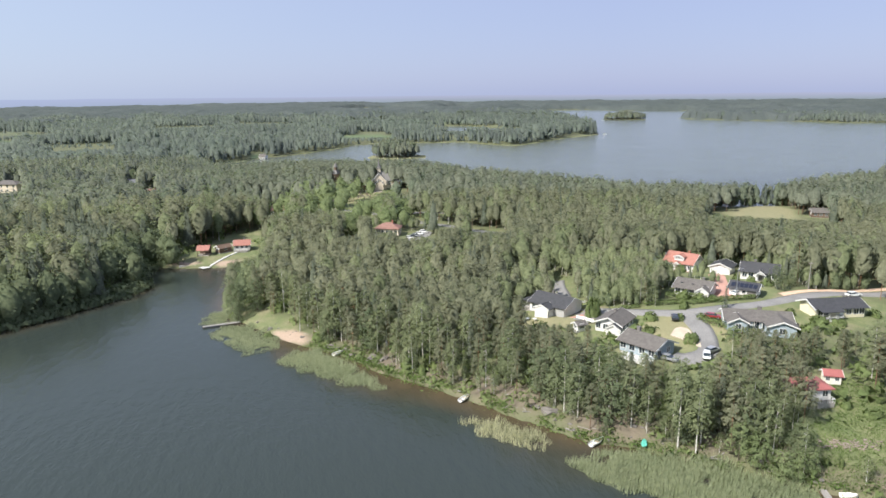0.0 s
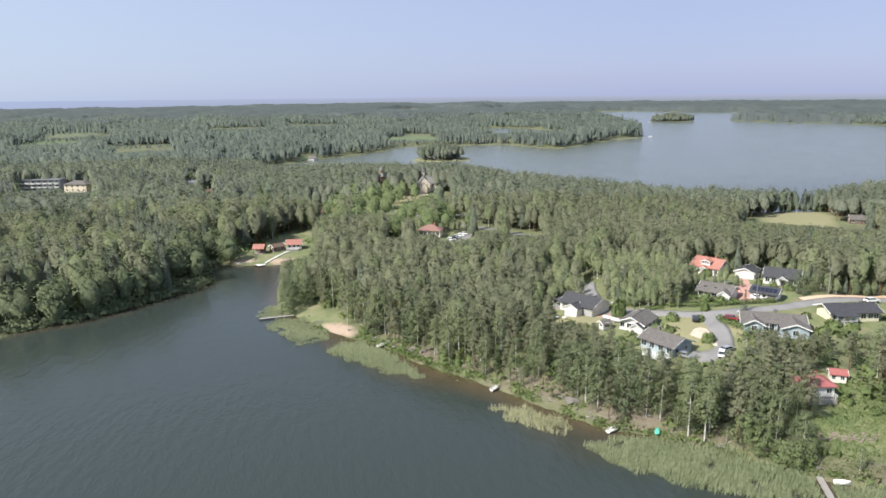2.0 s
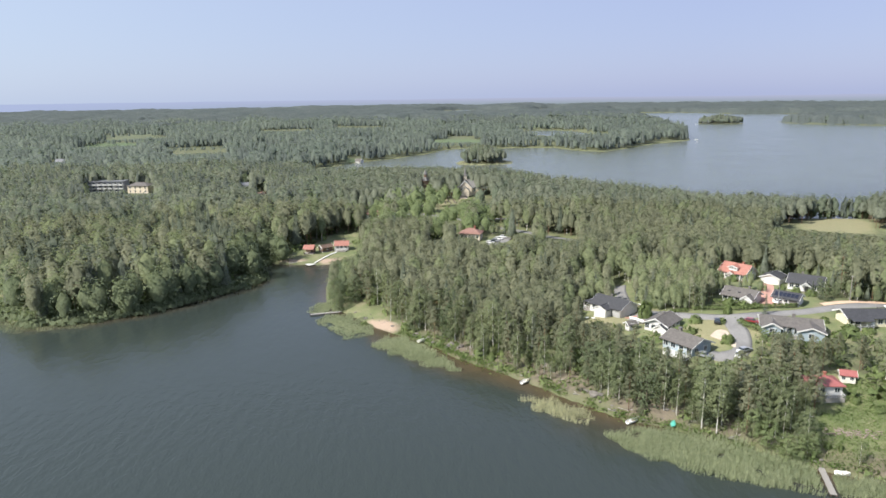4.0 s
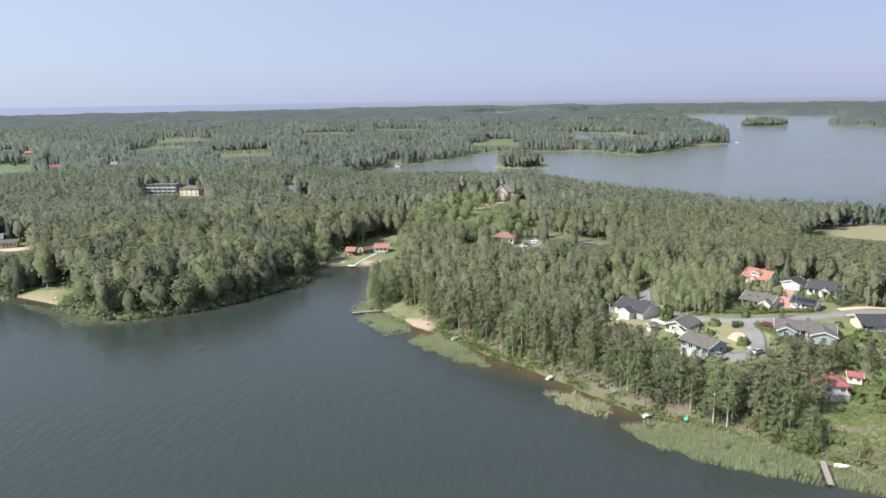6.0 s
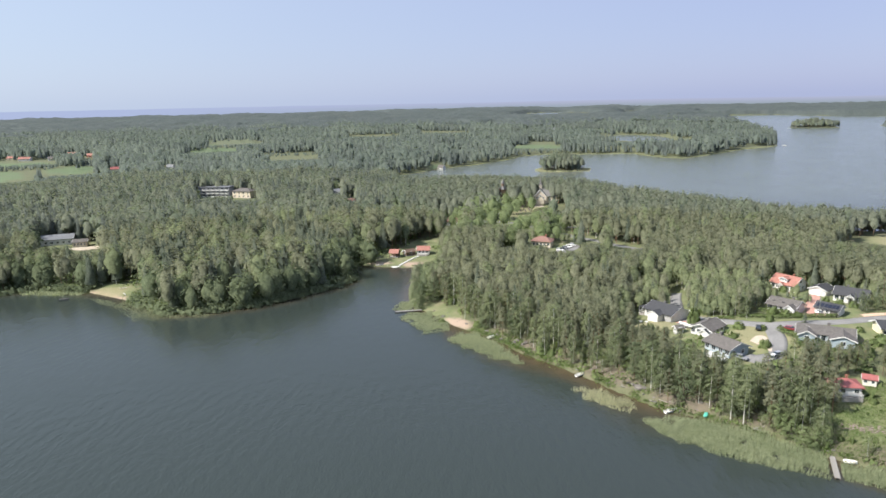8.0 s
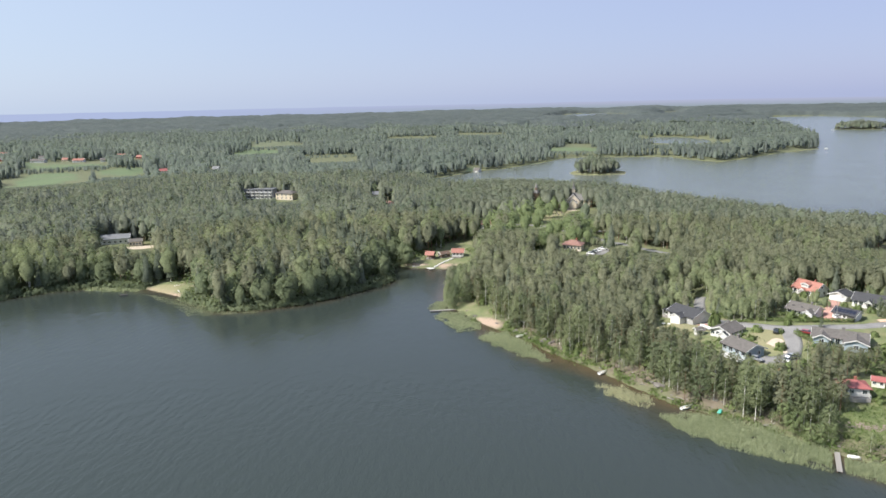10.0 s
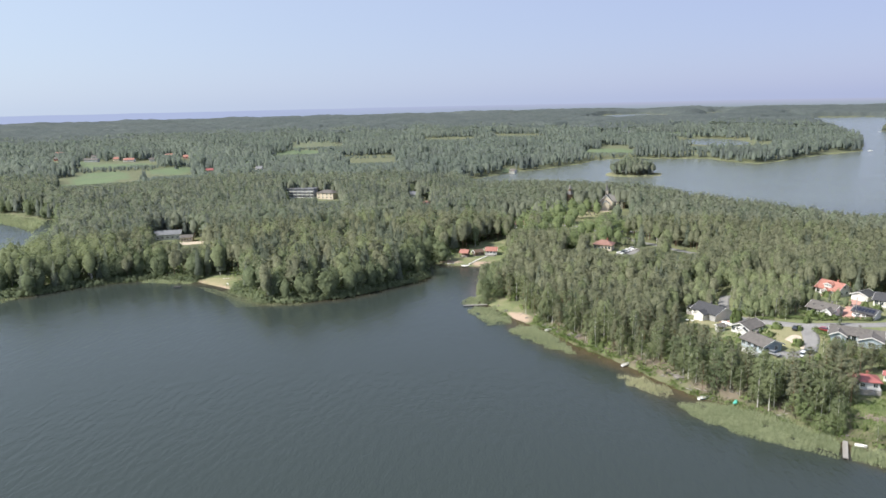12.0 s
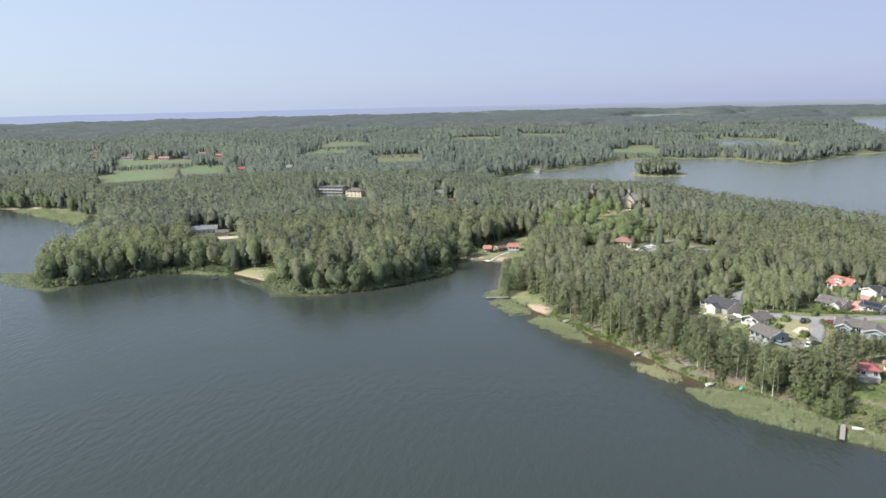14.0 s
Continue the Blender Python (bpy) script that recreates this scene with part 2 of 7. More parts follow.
M_ASPHALT, n_, l_, b_ = material("worn_asphalt", 0.9)
l_.new(mix(n_, l_, 0.6, ramp(n_, l_, noise_tex(n_, l_, 0.12, 5), (0.3, (0.17, 0.167, 0.165)), (0.7, (0.245, 0.24, 0.235))),
           ramp(n_, l_, noise_tex(n_, l_, 3, 6), (0.3, (0.6, 0.6, 0.6)), (0.7, (1.15, 1.15, 1.15))), "MULTIPLY"), b_.inputs["Base Color"])
M_PAVER, n_, l_, b_ = material("red_paving", 0.9)
l_.new(mix(n_, l_, 0.6, ramp(n_, l_, noise_tex(n_, l_, 0.3, 5), (0.3, (0.36, 0.20, 0.16)), (0.7, (0.47, 0.28, 0.23))),
           ramp(n_, l_, noise_tex(n_, l_, 5, 6), (0.3, (0.7, 0.7, 0.7)), (0.7, (1.1, 1.1, 1.1))), "MULTIPLY"), b_.inputs["Base Color"])
M_GRAVEL = plain("pale_gravel", (0.46, 0.39, 0.31), 0.95, 0.15, 0.5, bumps=0.3)
M_SAND = plain("pinkish_beach_sand", (0.56, 0.40, 0.29), 0.95, 0.1, 0.4, bumps=0.2)

# ground: woodland floor, grass, sand and bare soil, blended by cover
M_GROUND, n_, l_, b_ = material("ground_cover", 0.95)
floor_c = ramp(n_, l_, noise_tex(n_, l_, 0.16, 6), (0.32, (0.085, 0.085, 0.05)), (0.52, (0.105, 0.122, 0.056)), (0.72, (0.14, 0.125, 0.08)))
grass_c = ramp(n_, l_, noise_tex(n_, l_, 0.22, 7), (0.28, (0.100, 0.128, 0.052)), (0.50, (0.140, 0.160, 0.072)), (0.72, (0.20, 0.182, 0.110)))
soil_c = ramp(n_, l_, noise_tex(n_, l_, 0.5, 7), (0.3, (0.11, 0.09, 0.07)), (0.55, (0.155, 0.125, 0.098)), (0.75, (0.115, 0.115, 0.062)))
field_a = ramp(n_, l_, noise_tex(n_, l_, 0.03, 5, stretch=(1, 0.25, 1, 0.5)), (0.3, (0.082, 0.122, 0.056)), (0.7, (0.108, 0.150, 0.070)))
field_c = mix(n_, l_, ramp(n_, l_, noise_tex(n_, l_, 0.006, 3), (0.55, (0, 0, 0)), (0.68, (0.7, 0.7, 0.7))), field_a, (0.150, 0.140, 0.105))
c_ = mix(n_, l_, attribute(n_, "grass"), floor_c, grass_c)
c_ = mix(n_, l_, attribute(n_, "soil"), c_, soil_c)
c_ = mix(n_, l_, attribute(n_, "sand"), c_, (0.35, 0.265, 0.205))
c_ = mix(n_, l_, attribute(n_, "field"), c_, field_c)
c_ = mix(n_, l_, attribute(n_, "dry"), c_, (0.24, 0.22, 0.125))
l_.new(mix(n_, l_, 0.5, c_, ramp(n_, l_, noise_tex(n_, l_, 2.5, 6), (0.3, (0.65, 0.65, 0.6)), (0.7, (1.2, 1.2, 1.2))), "MULTIPLY"), b_.inputs["Base Color"])
bump(n_, l_, b_, noise_tex(n_, l_, 1.5, 6), 0.5, 0.2)

# lake water: dark, peaty, brown over the shallow sand
M_WATER, n_, l_, b_ = material("lake_water", 0.12)
b_.inputs["IOR"].default_value = 1.33
bed = ramp(n_, l_, noise_tex(n_, l_, 0.1, 5), (0.3, (0.062, 0.047, 0.027)), (0.7, (0.088, 0.065, 0.038)))
# great lake's paler body colour has haze and sky reflection painted in
body_ = mix(n_, l_, attribute(n_, "hazy_lake"), (0.029, 0.038, 0.034), (0.110, 0.128, 0.112))
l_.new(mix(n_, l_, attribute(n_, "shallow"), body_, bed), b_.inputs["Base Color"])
w1 = noise_tex(n_, l_, 0.42, 4, stretch=(1.0, 0.38, 1.0, 0.5))
w2 = noise_tex(n_, l_, 1.7, 3, stretch=(1.0, 0.45, 1.0, 0.35))
w3 = noise_tex(n_, l_, 0.02, 3)
add = n_.new("ShaderNodeMath")
add.operation = "MULTIPLY_ADD"
add.inputs[1].default_value = 0.35
l_.new(w2, add.inputs[0])
l_.new(w1, add.inputs[2])
bp_ = n_.new("ShaderNodeBump")
bp_.inputs["Distance"].default_value = 0.6
far_ripple = n_.new("ShaderNodeMapRange")  # stronger ripple on the great lake, to dull its sky reflection
far_ripple.inputs["To Min"].default_value, far_ripple.inputs["To Max"].default_value = 0.38, 1.0
l_.new(attribute(n_, "hazy_lake"), far_ripple.inputs["Value"])
l_.new(far_ripple.outputs[0], bp_.inputs["Strength"])
l_.new(add.outputs[0], bp_.inputs["Height"])
l_.new(bp_.outputs["Normal"], b_.inputs["Normal"])
rr = n_.new("ShaderNodeMapRange")
rr.inputs["To Min"].default_value, rr.inputs["To Max"].default_value = 0.07, 0.24
l_.new(w3, rr.inputs["Value"])
l_.new(rr.outputs[0], b_.inputs["Roughness"])

# ---- lie of the land ----
# the near lake: round the wooded spit, into the cove and out past the western cape
LAKE = [(240, 60), (160, 112), (130, 129), (101, 148), (83, 165), (70, 176), (61, 182), (50, 196), (41, 210), (27, 226), (14, 246), (-1, 263),
        (-12, 281), (-19, 291), (-21, 306), (-21, 331), (-16, 361), (-29, 361), (-44, 365), (-54, 371), (-57, 350), (-50, 335), (-61, 318),
        (-76, 302), (-92, 290), (-107, 282), (-126, 281), (-147, 299), (-155, 307), (-178, 319), (-204, 324), (-228, 315), (-244, 301),
        (-258, 286), (-272, 282), (-288, 292), (-303, 322), (-312, 362), (-332, 410), (-366, 462), (-408, 522), (-498, 558), (-800, 566)]
LAKE += [(-1500, 300), (-1500, -900), (0, -1000), (700, -500)]
# the great lake behind the church village
GREAT = [(-80, 812), (-40, 640), (18, 648), (70, 632), (114, 598), (147, 546), (181, 508), (209, 480), (234, 460), (270, 440), (310, 432),
         (350, 452), (420, 470), (700, 480), (1300, 700), (1900, 1200), (1288, 1426), (1247, 1589), (1131, 1769), (1132, 1865),
         (1330, 2060), (1900, 2450), (1654, 2608), (1491, 2712), (1387, 3023), (1132, 3063), (1250, 3500), (1340, 3760), (1160, 3300),
         (1007, 2606), (806, 1922), (648, 1390), (566, 1216), (466, 1135), (401, 1066), (332, 996), (305, 1036), (288, 1098), (204, 1107),
         (162, 1122), (114, 1094), (74, 1016), (23, 949), (-16, 911)]
# oval waters, the far ones stretched along the view, and islands: x, y, half length, half width, turn
POOLS = [(402, 1510, 68, 135, -0.1), (540, 3650, 210, 680, -0.15), (1000, 3900, 60, 500, -0.3)]
ISLES = [(138, 868, 30, 26, 0.3), (962, 1862, 62, 36, -0.4)]


def edge_distance(x, y, ring):
    """Distance to a closed line, below nought inside it."""
    best, inside = np.full(x.shape, 1e9), np.zeros(x.shape, bool)
    for (ax, ay), (bx, by) in zip(ring, ring[1:] + ring[:1]):
        dx, dy = bx - ax, by - ay
        u = np.clip(((x - ax) * dx + (y - ay) * dy) / (dx * dx + dy * dy), 0, 1)
        best = np.minimum(best, (x - ax - u * dx) ** 2 + (y - ay - u * dy) ** 2)
        cross = (ay > y) != (by > y)
        inside ^= cross & (x < (y - ay) * dx / (dy if dy else 1e-9) + ax)
    return np.where(inside, -1, 1) * np.sqrt(best)


def oval(x, y, o):
    """Below 1 inside a turned oval."""
    cx, cy, a, b, r = o
    c, s = math.cos(r), math.sin(r)
    u, v = (x - cx) * c + (y - cy) * s, (y - cy) * c - (x - cx) * s
    return np.sqrt((u / a) ** 2 + (v / b) ** 2)


def wobble(x, y, size, seed=0):
    """Smooth, cheap unevenness between -1 and 1."""
    a, b = x / size + seed * 1.3, y / size - seed * 0.7
    return (np.sin(a * 1.7 + 1.3 * np.sin(b * 1.1)) + np.sin(b * 2.1 + 1.7 * np.sin(a * 0.9)) + np.sin(1.3 * (a + b) + seed)) / 3


def shore(x, y):
    """How far inland a place is; below nought over water."""
    x, y = np.asarray(x, float), np.asarray(y, float)
    d = np.minimum(edge_distance(x, y, LAKE), edge_distance(x, y, GREAT))
    d = d + 1.1 * wobble(x, y, 5) * np.clip(1 - np.hypot(x, y) / 800, 0, 1)
    for o in POOLS:
        d = np.minimum(d, (oval(x, y, o) - 1) * min(o[2], o[3]))
    for o in ISLES:
        d = np.maximum(d, (1 - oval(x, y, o)) * min(o[2], o[3]))
    return d


# building plots: x, y, half length, half width, turn, floor level
PLOTS = []


def land(x, y, flat=True):
    x, y = np.asarray(x, float), np.asarray(y, float)
    d, r = shore(x, y), np.hypot(x, y)
    up = np.clip(d, 0, None)
    z = 0.3 + 4 * (1 - np.exp(-up / 15)) + 0.4 * wobble(x, y, 9, 2) * np.clip(up / 12, 0, 1)
    z += 11 * np.exp(-((x - 131) ** 2 + (y - 234) ** 2) / 7200) * (1 - np.exp(-up / 20))
    z += 4 * np.exp(-((x - 70) ** 2 + (y - 545) ** 2) / 9000) * np.clip(up / 30, 0, 1)  # the church's rise
    z -= 6 * np.exp(-((x - 72) ** 2 + (y - 270) ** 2) / 2000) * np.clip(up / 30, 0, 1)
    z += np.clip((r - 900) / 1200, 0, 1) * 7 * (wobble(x, y, 170, 4) + 0.6) * np.clip(up / 60, 0, 1)
    z += np.clip((r - 2300) / 2400, 0, 1) ** 1.6 * 7 * (1 + 0.5 * wobble(x, y, 420, 6)) * np.clip(up / 120, 0, 1) * np.clip((x + 1100) / 1200, 0, 1)
    z = np.where(d < 0, np.maximum(d * 0.22, -3.0), z)
    if flat:
        for px, py, a, b, turn, level in PLOTS:
            k = np.clip((2.0 - oval(x, y, (px, py, a, b, turn))) / 0.75, 0, 1)
            z = z * (1 - k) + level * k
    return z

# ---- plots, roads and clearings in plan ----
# houses: x, y of the middle, length, depth, turn of the front in degrees, floor level
HOUSE = {
    "white_garage_house": (80.9, 248.6, 12.4, 9.6, -56, 6.6), "white_gable_house": (87.0, 222.3, 9.2, 7.2, 42, 9.2),
    "grey_roof_house": (86.4, 204.4, 10.0, 8.0, -64, 9.2), "blue_house": (117.8, 205.6, 15.4, 8.0, -27, 12.5),
    "slate_grey_house": (118.6, 233.6, 9.8, 7.2, -50, 13.2), "red_tile_house": (133.2, 262.8, 10.3, 7.5, -58, 12.8),
    "double_garage": (140.0, 250.9, 6.6, 6.2, 40, 14.0), "dark_roof_house": (145.0, 239.5, 10.4, 7.2, -42, 14.6),
    "solar_garage": (130.4, 226.8, 7.6, 5.6, -48, 14.1), "yellow_house": (142.0, 206.8, 13.2, 7.4, -8, 13.5),
    "red_roof_cabin": (106.9, 174.6, 7.2, 5.6, -10, 7.9), "red_roof_shed": (115.6, 177.4, 3.3, 2.8, -28, 9.2)}
PLOTS += [(x, y, l / 2, w / 2, radians(a), z) for x, y, l, w, a, z in HOUSE.values()]
ROADS = {  # line, half width
    "village_road": ([(230, 226), (174, 220.5), (156, 220), (140, 219), (125.5, 217), (112, 218.5), (104, 221.5), (96, 229), (88, 238.5), (86.5, 247), (88, 257), (92, 272), (95, 280)], 2.2),
    "turning_lane": ([(106.8, 219.5), (105, 211), (102.5, 203.5), (98.5, 197.5), (92.5, 197), (90.5, 200)], 2.5),
    "yard_lane": ([(88, 238.5), (84.5, 232)], 2.6),
    "church_road": ([(-70, 480), (-30, 478), (-1, 475), (21, 469), (41, 460), (62, 433), (84, 403), (120, 360), (160, 340)], 2.3),
    "chapel_path": ([(41, 460), (58, 443), (82, 443), (110, 436)], 2.2)}
YARDS = [  # clear of trees: x, y, half length, half width, turn
    (79, 245, 15, 11, -0.9), (89, 224, 10, 8, 0.2), (88.5, 206, 10, 8, -0.6), (99, 208, 11, 11, 0), (119, 208, 16, 10, -0.5),
    (121, 233, 11, 9, -0.9), (131.5, 260, 9, 8, -0.9), (141, 244, 14, 12, -0.7), (131, 228, 9, 7, 0), (142, 209, 20, 11, 0),
    (112, 174, 7.5, 6, 0), (117, 179, 4.5, 4, 0), (105, 161, 13, 9, -0.4), (113, 164, 9, 6, -0.4), (-26, 375, 19, 11, 0), (-22, 388, 12, 9, 0), (-6, 270, 9, 9, 0.8),
    (-10, 282, 6, 7, 0.4), (52, 388, 9, 8, 0), (64, 382, 12, 7, 0.9), (69, 524, 12, 10, 0), (47, 505, 8, 14, 0.2), (40, 470, 14, 4, -0.3), (-242, 414, 20, 9, 0.2),
    (-166, 316, 12, 9, -0.4), (-208, 622, 30, 14, 0), (268, 395, 42, 18, 0.88), (288, 373, 7, 6, 0), (-2, 458, 9, 7, 0), (-108, 628, 8, 7, 0), (-86, 575, 9, 8, 0), (-347, 489, 9, 8, 0), (-60, 541, 8, 7, 0), (-14, 405, 14, 10, 0), (80, 221, 7, 6, 0)]
FIELDS = [(-545, 765, 46, 26, 2.0), (-570, 852, 74, 36, 2.0), (-516, 935, 70, 30, 2.0), (-660, 1010, 60, 50, 0.3), (-490, 1570, 180, 58, 1.84), (-437, 1265, 62, 46, 1.84), (-130, 1120, 70, 45, 0), (150, 1210, 70, 40, 0), (330, 1750, 160, 70, -0.2),
          (480, 2050, 60, 130, -0.3), (-180, 1900, 120, 60, 0), (60, 2150, 160, 60, 0.1), (-900, 1310, 120, 40, 0.1), (-60, 1420, 160, 70, 0), (150, 1900, 70, 60, 0), (-749, 1075, 22, 25, 0), (-668, 1185, 16, 32, 0), (-960, 1280, 18, 30, 0), (-800, 1165, 16, 26, 0), (-585, 1555, 20, 30, 0), (-445, 890, 9, 16, 0),
          (-379, 912, 9, 16, 0), (-20, 906, 12, 12, 0.9), (-93, 775, 13, 12, 0.9), (270, 1890, 30, 30, 0)]


def road_distance(x, y):
    best = np.full(np.shape(x), 1e9)
    for line, half in ROADS.values():
        for (ax, ay), (bx, by) in zip(line, line[1:]):
            dx, dy = bx - ax, by - ay
            u = np.clip(((x - ax) * dx + (y - ay) * dy) / (dx * dx + dy * dy), 0, 1)
            best = np.minimum(best, np.hypot(x - ax - u * dx, y - ay - u * dy) - half)
    return best


def nearest_oval(x, y, ovals):
    best = np.full(np.shape(x), 9.0)
    for o in ovals:
        best = np.minimum(best, oval(x, y, o))
    return best


def field_edge(x, y):
    return nearest_oval(x, y, FIELDS) + 0.34 * wobble(x, y, 34, 5) + 0.16 * wobble(x, y, 9, 2)


# ---- ground: one sheet round the whole place, out to the horizon ----
fine = np.radians(np.arange(-60, 62.01, 0.5))
angles = np.concatenate([np.radians(np.arange(-178, -60, 5.9)), fine, np.radians(np.arange(66, 180, 6.0))])
radii = np.concatenate([[0.01, 40, 80], np.arange(100, 135, 5), np.arange(135, 420, 2.6), np.arange(420, 720, 6.0), np.geomspace(720, 4900, 80)])
ga, gr = np.meshgrid(angles, radii, indexing="ij")
gx, gy = gr * np.sin(ga), gr * np.cos(ga)
gz = land(gx, gy)
na, nr = gx.shape
ids = np.arange(na * nr).reshape(na, nr)
nxt = np.roll(ids, -1, 0)
quads = np.stack([ids[:, :-1], ids[:, 1:], nxt[:, 1:], nxt[:, :-1]], -1).reshape(-1, 4)[:, ::-1]
me = big_mesh("ground", np.stack([gx, gy, gz], -1).reshape(-1, 3), quads)
sx, sy = gx.ravel(), gy.ravel()
sd, yard, fld = shore(sx, sy), nearest_oval(sx, sy, YARDS), field_edge(sx, sy)
near_road = road_distance(sx, sy)
w_ = wobble(sx, sy, 6, 9)
put_attribute(me, "grass", np.clip(np.maximum((1.25 - yard) * 4, np.maximum((1 - np.abs(sd - 1.2) / 1.5 + 0.5 * w_) * (np.hypot(sx, sy) < 700) * np.where(sx > -8, 0.4, 0.2), 1 - near_road / 7)), 0, 1))
put_attribute(me, "soil", np.clip(np.clip((1.1 - oval(sx, sy, (-490, 1570, 180, 58, 1.84))) * 5, 0, 0.45) + np.clip(1.2 - np.abs(sd - 4.8) / 4.8, 0, 1) * (0.65 + 0.9 * w_) * ((sy < 262) & (sx > 0)), 0, 0.9))
beach = nearest_oval(sx, sy, [(1.4, 262.4, 7.6, 3.0, -0.85), (-22, 364.5, 6.5, 3.2, 0), (-41, 367.5, 7, 2, -0.2), (-165, 312, 15, 2.2, -0.55), (-510, 562, 30, 3, 0)])
put_attribute(me, "sand", np.clip(np.maximum((1.1 - beach) * 5, np.clip(1.0 - np.abs(sd - 0.1) / 0.7, 0, 1) * (0.05 + 0.4 * w_)), 0, 1))
put_attribute(me, "field", np.clip((1.05 - fld) * 12, 0, 1) * np.where(oval(sx, sy, (-490, 1570, 180, 58, 1.84)) > 1.05, 1.0, 0.5))
put_attribute(me, "dry", np.clip((1.05 - nearest_oval(sx, sy, [(268, 395, 42, 18, 0.88), (50, 505, 18, 25, 0), (99, 211, 10, 10, 0.3), (109, 206, 3, 8, 0.2), (76, 238, 12, 9, 0), (-166, 316, 9, 6, -0.4)])) * 6, 0, 0.75))
me.materials.append(M_GROUND)
me.polygons.foreach_set("use_smooth", np.ones(len(quads), bool))
tagged(new("ground", me), "wooded lakeside ground with grass, soil and sandy edges", "ground", kind="structure")

# ---- water: one level sheet under and round the land ----
wr = np.concatenate([[0.01, 60], np.arange(100, 430, 4.0), np.arange(430, 700, 14), np.geomspace(700, 4890, 50)])
wa = np.concatenate([np.radians(np.arange(-178, -60, 5.9)), np.radians(np.arange(-60, 62.01, 0.7)), np.radians(np.arange(66, 180, 6.0))])
ga, gr = np.meshgrid(wa, wr, indexing="ij")
gx, gy = gr * np.sin(ga), gr * np.cos(ga)
na, nr = gx.shape
ids = np.arange(na * nr).reshape(na, nr)
nxt = np.roll(ids, -1, 0)
quads = np.stack([ids[:, :-1], ids[:, 1:], nxt[:, 1:], nxt[:, :-1]], -1).reshape(-1, 4)[:, ::-1]
me = big_mesh("water", np.stack([gx, gy, np.zeros_like(gx)], -1).reshape(-1, 3), quads)
deep = -shore(gx.ravel(), gy.ravel())
put_attribute(me, "shallow", np.clip(1 - deep / ((8 + 4 * wobble(gx.ravel(), gy.ravel(), 12, 3)) * np.where(gx.ravel() > -5, 2.1, 1.0)), 0, 1) ** 1.3 * np.clip(1.6 - np.hypot(gx, gy).ravel() / 400, 0, 1))
put_attribute(me, "hazy_lake", np.clip((gy.ravel() - 380) / 250, 0, 1) * (gx.ravel() > -150))
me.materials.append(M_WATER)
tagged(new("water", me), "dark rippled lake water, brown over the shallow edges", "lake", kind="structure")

# ---- roads, drives and paths laid over the ground ----
def smooth_line(line, step=1.5):
    p = np.array([line[0]] + list(line) + [line[-1]], float)
    out = []
    for i in range(1, len(p) - 2):
        n = max(2, int(np.linalg.norm(p[i + 1] - p[i]) / step))
        t = np.linspace(0, 1, n, endpoint=False)[:, None]
        a, b, c, d = p[i - 1], p[i], p[i + 1], p[i + 2]
        out.append(0.5 * (2 * b + (c - a) * t + (2 * a - 5 * b + 4 * c - d) * t ** 2 + (3 * b - a - 3 * c + d) * t ** 3))
    return np.vstack(out + [p[-1:]])


def strip(name, line, half, mat, label, category, lift=0.10):
    p = smooth_line(line)
    d = np.gradient(p, axis=0)
    d /= np.linalg.norm(d, axis=1)[:, None]
    side = np.stack([d[:, 1], -d[:, 0]], -1)
    cols = []
    for k in np.linspace(-1, 1, 5):
        q = p + side * half * k * (1 + 0.05 * wobble(p[:, :1], p[:, 1:], 7))
        cols.append(np.column_stack([q, land(q[:, 0], q[:, 1]) + lift + 0.05 * (1 - k * k)]))
    low = [c - np.array([0, 0, 0.35]) for c in (cols[0], cols[-1])]
    cols = [low[0]] + cols + [low[1]]
    n, k = len(p), len(cols)
    v = np.stack(cols, 1).reshape(-1, 3)
    i = np.arange(n * k).reshape(n, k)
    me = big_mesh(name, v, np.stack([i[:-1, :-1], i[:-1, 1:], i[1:, 1:], i[1:, :-1]], -1).reshape(-1, 4))
    me.materials.append(mat)
    return tagged(new(name, me), label, category, kind="structure")


for name, (line, half) in ROADS.items():
    strip(name, line, half, M_ASPHALT, "worn pale grey asphalt lane through the gardens", "road", 0.10 + 0.02 * len(name) % 0.06)


strip("road_verge", [(139, 222.6), (150, 223.4), (164, 223.8), (186, 225.6), (206, 228)], 1.1, M_SAND, "bare pinkish gravel verge beside the village road", "verge", 0.16)


def pad(name, outline, mat, label, category, lift=0.12):
    """A thin laid surface with a rim, following the ground."""
    bm = bmesh.new()
    c = np.mean(outline, 0)
    ring = smooth_line(list(outline) + [outline[0]], 1.5)[:-1]
    rows = []
    for k in (1.0, 0.8, 0.55, 0.28):
        q = c + (ring - c) * k
        rows.append([bm.verts.new((x, y, z)) for x, y, z in np.column_stack([q, land(q[:, 0], q[:, 1]) + lift])])
    rim = [bm.verts.new(v.co - Vector((0, 0, 0.4))) for v in rows[0]]
    rows = [rim] + rows
    for a, b in zip(rows, rows[1:]):
        for i in range(len(a)):
            j = (i + 1) % len(a)
            bm.faces.new((a[i], a[j], b[j], b[i]))
    bm.faces.new(rows[-1])
    bmesh.ops.recalc_face_normals(bm, faces=bm.faces)
    ob = part(name, bm, mat)
    return tagged(ob, label, category, kind="structure")


